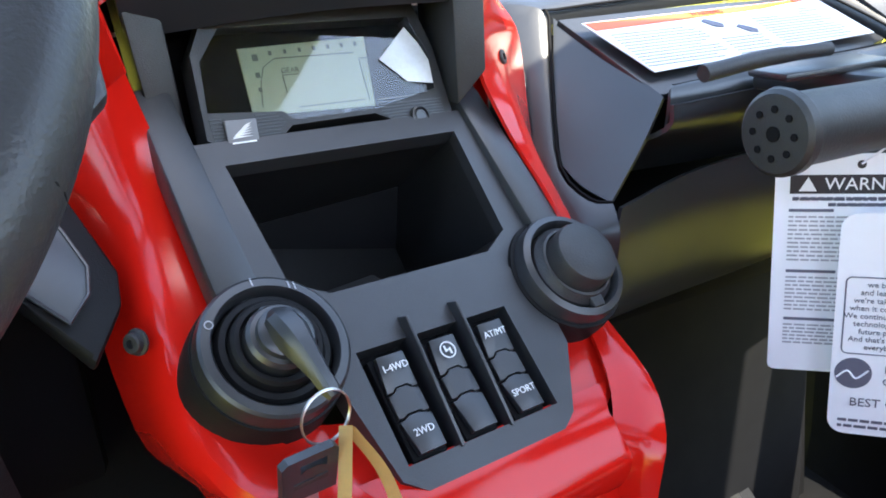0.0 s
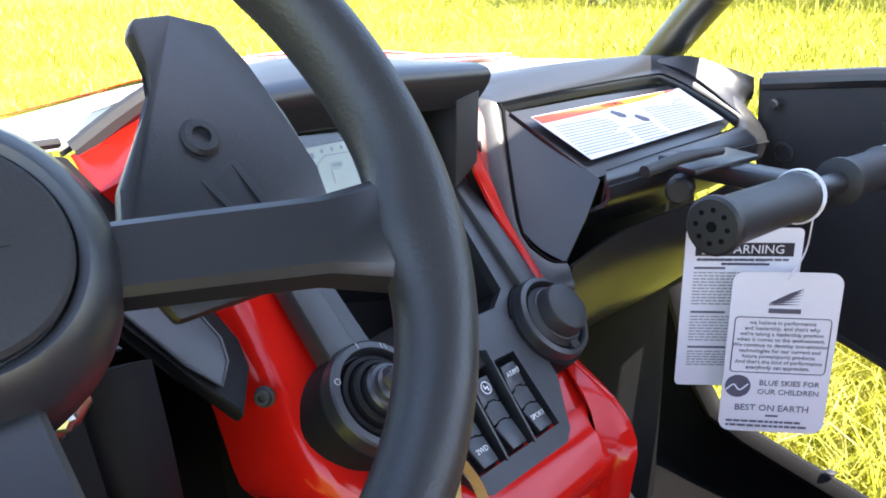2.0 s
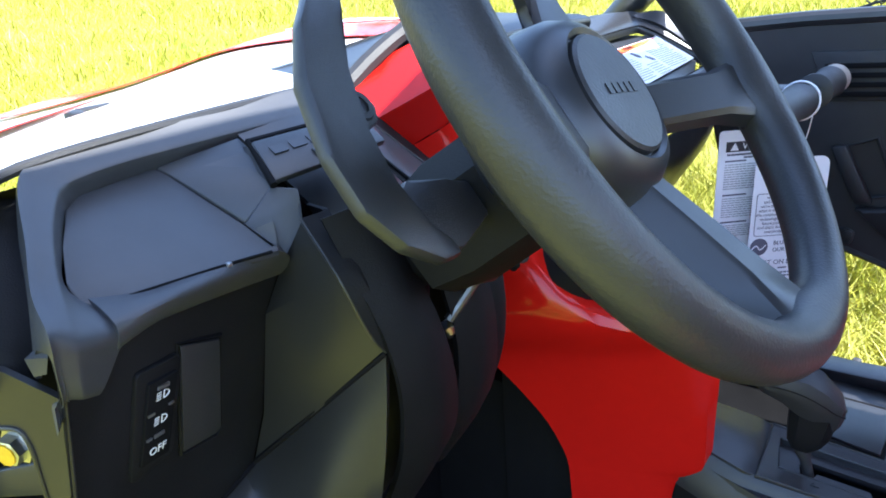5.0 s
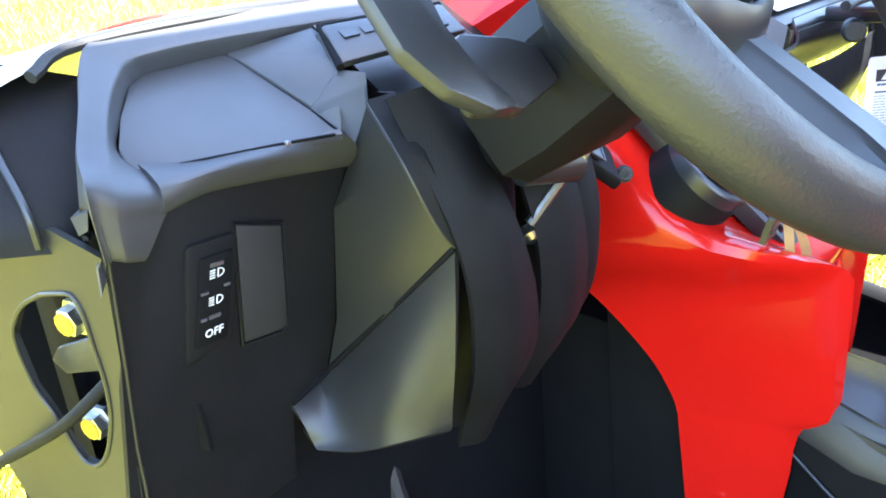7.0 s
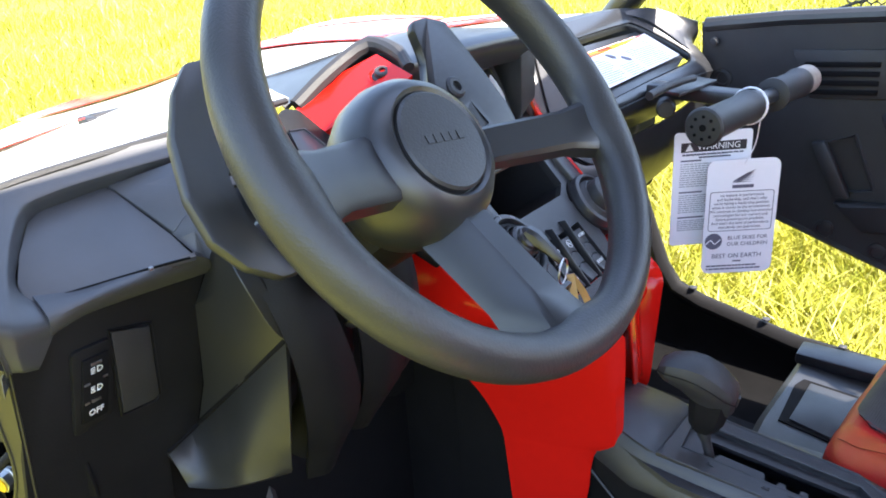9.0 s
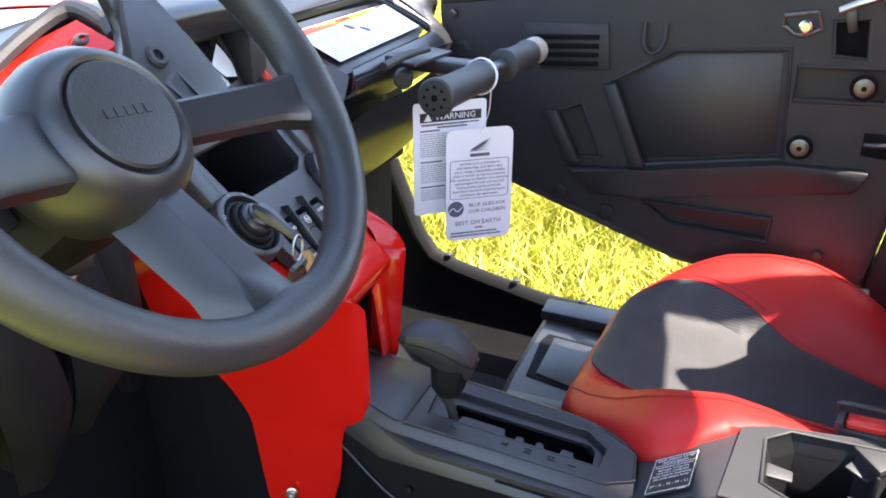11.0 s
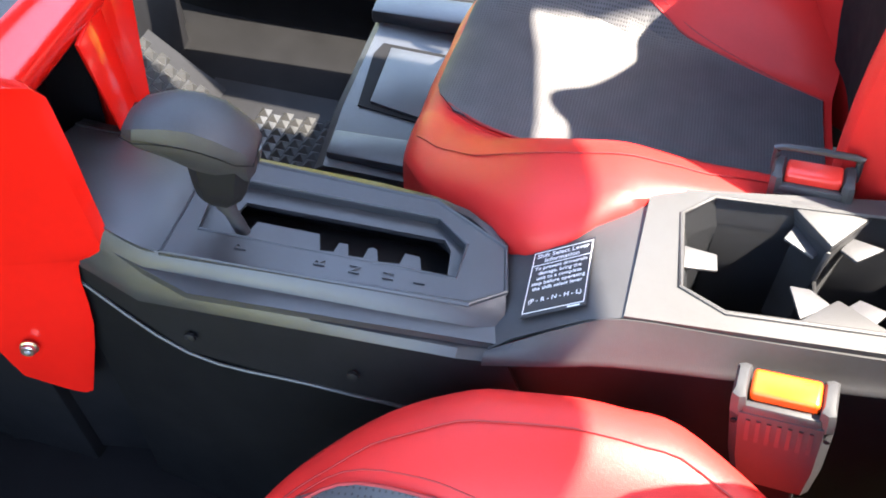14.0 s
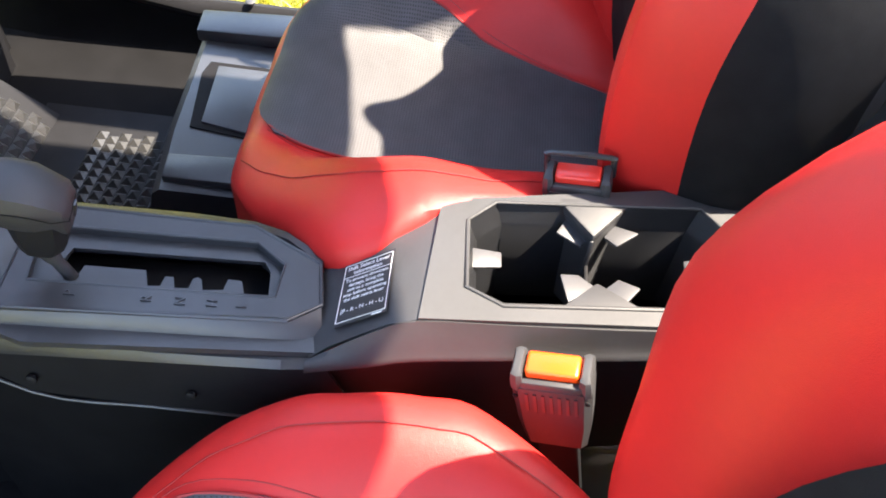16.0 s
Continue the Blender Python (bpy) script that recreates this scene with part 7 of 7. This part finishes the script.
# ---- hood ----
HR = [
    [(-0.640, 0.640, 1.262), (-0.552, 0.678, 1.279), (-0.40, 0.690, 1.282), (-0.20, 0.750, 1.268), (0.10, 0.90, 1.255), (0.30, 0.860, 1.258), (0.52, 0.825, 1.256), (0.690, 0.775, 1.248)],
    [(-0.610, 0.780, 1.262), (-0.500, 0.800, 1.270), (-0.36, 0.830, 1.275), (-0.18, 0.900, 1.262), (0.10, 0.990, 1.262), (0.30, 0.980, 1.262), (0.48, 0.920, 1.256), (0.640, 0.830, 1.240)],
    [(-0.535, 0.950, 1.216), (-0.450, 0.950, 1.230), (-0.33, 0.980, 1.238), (-0.16, 1.030, 1.248), (0.08, 1.090, 1.262), (0.28, 1.090, 1.262), (0.44, 1.020, 1.250), (0.580, 0.930, 1.222)],
    [(-0.490, 1.120, 1.186), (-0.400, 1.120, 1.200), (-0.30, 1.130, 1.210), (-0.14, 1.170, 1.226), (0.08, 1.200, 1.248), (0.30, 1.215, 1.255), (0.40, 1.120, 1.240), (0.520, 1.020, 1.195)],
    [(-0.430, 1.245, 1.178), (-0.360, 1.260, 1.188), (-0.27, 1.290, 1.196), (-0.12, 1.330, 1.198), (0.08, 1.360, 1.170), (0.28, 1.350, 1.180), (0.36, 1.250, 1.170), (0.460, 1.150, 1.110)],
]
hood = solo("hood", sheet(HR, 0.006, 4, 4), WHITE, "white hood with red graphics", "hood")


def graphic(poly, material, lift, label):
    """A painted area on the hood inside a convex outline given in plan."""
    bm = bmesh.new()
    g = [spline(r, 6) for r in HR]
    g = list(zip(*[spline(c, 6) for c in zip(*g)]))
    v = [[bm.verts.new(p + Vector((0, 0, lift))) for p in r] for r in g]
    for i in range(len(v) - 1):
        for j in range(len(v[0]) - 1):
            bm.faces.new((v[i][j], v[i + 1][j], v[i + 1][j + 1], v[i][j + 1]))
    for a, b in zip(poly, poly[1:] + poly[:1]):
        d = Vector((b[0] - a[0], b[1] - a[1], 0))
        bmesh.ops.bisect_plane(bm, geom=bm.verts[:] + bm.edges[:] + bm.faces[:], plane_co=(*a, 0), plane_no=d.cross(Vector((0, 0, 1))), clear_outer=True)
    bmesh.ops.solidify(bm, geom=bm.faces[:], thickness=0.001)
    part("hood_graphic", bm, material, hood, label)


graphic([(-0.30, 1.260), (-0.140, 1.172), (-0.030, 1.170), (-0.024, 1.40), (-0.30, 1.40)], RED, 0.0042, "red painted graphic")
graphic([(-0.026, 1.168), (0.065, 1.055), (0.130, 0.985), (0.470, 0.880), (0.400, 1.060), (0.320, 1.40), (-0.020, 1.40)], RED, 0.0042, "red painted graphic")
graphic([(0.140, 1.170), (0.250, 1.130), (0.420, 1.060), (0.440, 1.110), (0.300, 1.240)], WHITE, 0.0062, "white streak across the red graphic")
graphic([(0.300, 0.972), (0.420, 0.930), (0.460, 0.936), (0.340, 0.990)], WHITE, 0.0062, "white streak across the red graphic")
graphic([(-0.60, 0.885), (-0.455, 0.820), (-0.390, 0.842), (-0.396, 0.905), (-0.60, 1.000)], BUTTON2, 0.0065, "red painted patch")
graphic([(-0.60, 0.955), (-0.396, 0.884), (-0.397, 0.890), (-0.60, 0.968)], WHITE, 0.0080, "white line across the red patch")
part("hood_latch", join(box((-0.300, 1.040, 1.226), (0.016, 0.030, 0.016), 0.003), box((-0.270, 1.052, 1.230), (0.044, 0.014, 0.007), 0.002), box((-0.285, 1.045, 1.221), (0.050, 0.030, 0.006), 0.002)), MATTE, hood)
# seam strip between hood and dash
solo("hood_seal", tube([(-0.590, 0.655, 1.266), (-0.550, 0.672, 1.278), (-0.40, 0.684, 1.281), (-0.215, 0.735, 1.270)], 0.004, 8, 5), RUBBER, "black rubber seal along the hood's rear edge", "seal")
# front body under the hood
solo("front_body", loft([[(-0.60, 0.70, z), (0.66, 0.78, z), (0.42, 1.14, z), (0.0, 1.28, z), (-0.38, 1.16, z)] for z in (0.45, 1.08)]), DARK, "dark front body under the hood", "front body", kind="structure")

# ---- roll cage and roof ----
cage = thing("roll_cage", (0, 0.2, 0.9), "black tubular roll cage with roof panel", "roll cage")
FP = {1: [(0.715, 0.90, 1.20), (0.675, 0.79, 1.30), (0.635, 0.70, 1.372), (0.60, 0.61, 1.445), (0.595, 0.44, 1.62), (0.59, 0.20, 1.86)],
      -1: [(-0.700, 0.90, 1.20), (-0.640, 0.79, 1.30), (-0.600, 0.70, 1.372), (-0.567, 0.61, 1.445), (-0.575, 0.44, 1.62), (-0.59, 0.20, 1.86)]}
for s in (1, -1):
    part("front_pillar", tube(FP[s], 0.027, 18, 4), SATIN, cage)
    part("rear_pillar", tube([(s * 0.68, -0.52, 0.60), (s * 0.68, -0.52, 1.30), (s * 0.67, -0.50, 1.86)], 0.024, 16, 4), SATIN, cage)
    part("roof_rail", tube([(s * 0.59, 0.20, 1.86), (s * 0.67, -0.50, 1.86)], 0.024, 16), SATIN, cage)
    pa, pb = Vector(FP[s][2]) - Vector((0, -0.02, 0.016)), Vector(FP[s][3])
    ax = (pb - pa).normalized()
    collar = part("pillar_joint", tube([pa - ax * 0.012, pa, pa + ax * 0.10, pa + ax * 0.112], [0.0275, 0.0310, 0.0310, 0.0275], 18), SATIN, cage, "bolted clamp on the pillar")
    outw = Vector((-s * 0.62, -0.78, 0.0))
    outw = (outw - ax * outw.dot(ax)).normalized()
    PJ = basis(pa + ax * 0.05 + outw * 0.0285, ax, outw.cross(ax))
    # Raised near-black plate: the recess's shade is put into its colour.
    part("recess", slab([on(PJ, x, y, 0.0) for x, y in ((-0.045, -0.010), (-0.036, -0.017), (0.036, -0.017), (0.045, -0.010), (0.045, 0.010), (0.036, 0.017), (-0.036, 0.017), (-0.045, 0.010))], PJ.to_3x3() @ Vector((0, 0, 0.0035)), 0.001), DARK, collar)
    for o in (-0.020, 0.020):
        part("bolt", lathe([(0.010, 0.003), (0.010, 0.008), (0.007, 0.013), (0.003, 0.013)], on(PJ, o, 0), PJ.to_3x3() @ Vector((0, 0, 1)), 14), SATIN, collar)
part("roof", slab([(-0.70, -0.475, 1.885), (-0.10, -0.552, 1.885), (0.02, -0.548, 1.885), (0.12, -0.540, 1.885), (0.20, -0.518, 1.885), (0.28, -0.503, 1.885), (0.45, -0.498, 1.885), (0.57, -0.471, 1.885), (0.70, -0.436, 1.885), (0.70, 0.32, 1.885), (-0.70, 0.32, 1.885)], (0, 0, 0.02), 0.008), MATTE, cage)
rq = solo("rear_quarter_panel", slab([(0.690, -0.080, 0.50), (0.690, -0.092, 0.750), (0.690, -0.124, 0.80), (0.690, -0.144, 0.936), (0.690, -0.133, 1.135), (0.690, -0.124, 1.25), (0.690, -0.62, 1.10), (0.690, -0.62, 0.50)], (0.03, 0, 0), 0.008), MATTE, "black plastic body side behind the door", "body panel")
part("edge_trim", tube([(0.696, -0.120, 0.52), (0.696, -0.112, 0.80), (0.696, -0.119, 1.00), (0.696, -0.112, 1.25)], 0.007, 8), SATIN, rq)
part("bolt", lathe([(0.012, 0), (0.012, 0.004), (0.008, 0.006), (0.004, 0.006)], (0.690, -0.20, 0.92), (-1, 0, 0), 14), BOLT, rq, "dull metal bolt")
solo("door_striker", join(slab([(0.684, -0.094, 0.776), (0.684, -0.118, 0.770), (0.684, -0.122, 0.796), (0.684, -0.112, 0.800)], (0.016, 0, 0), 0.003), tube([(0.680, -0.100, 0.774), (0.676, -0.106, 0.766), (0.684, -0.116, 0.762)], 0.004, 8, 3)), WORN, "pale worn metal door striker below the door gap", "door striker")
# rear wall behind the seats
solo("rear_panel", slab([(-0.66, -0.46, 0.47), (0.66, -0.46, 0.47), (0.66, -0.46, 1.12), (-0.66, -0.46, 1.12)], (0, -0.02, 0), 0.004), DARK, "dark plastic panel behind the seats", "panel", kind="structure")

solo("rear_trim", slab([(0.158, -0.292, 0.880), (0.166, -0.365, 1.060), (-0.110, -0.365, 1.060), (-0.060, -0.292, 0.880)], (0, -0.012, 0), 0.004), PLASTIC, "black plastic trim rising between the seats behind the console", "trim")
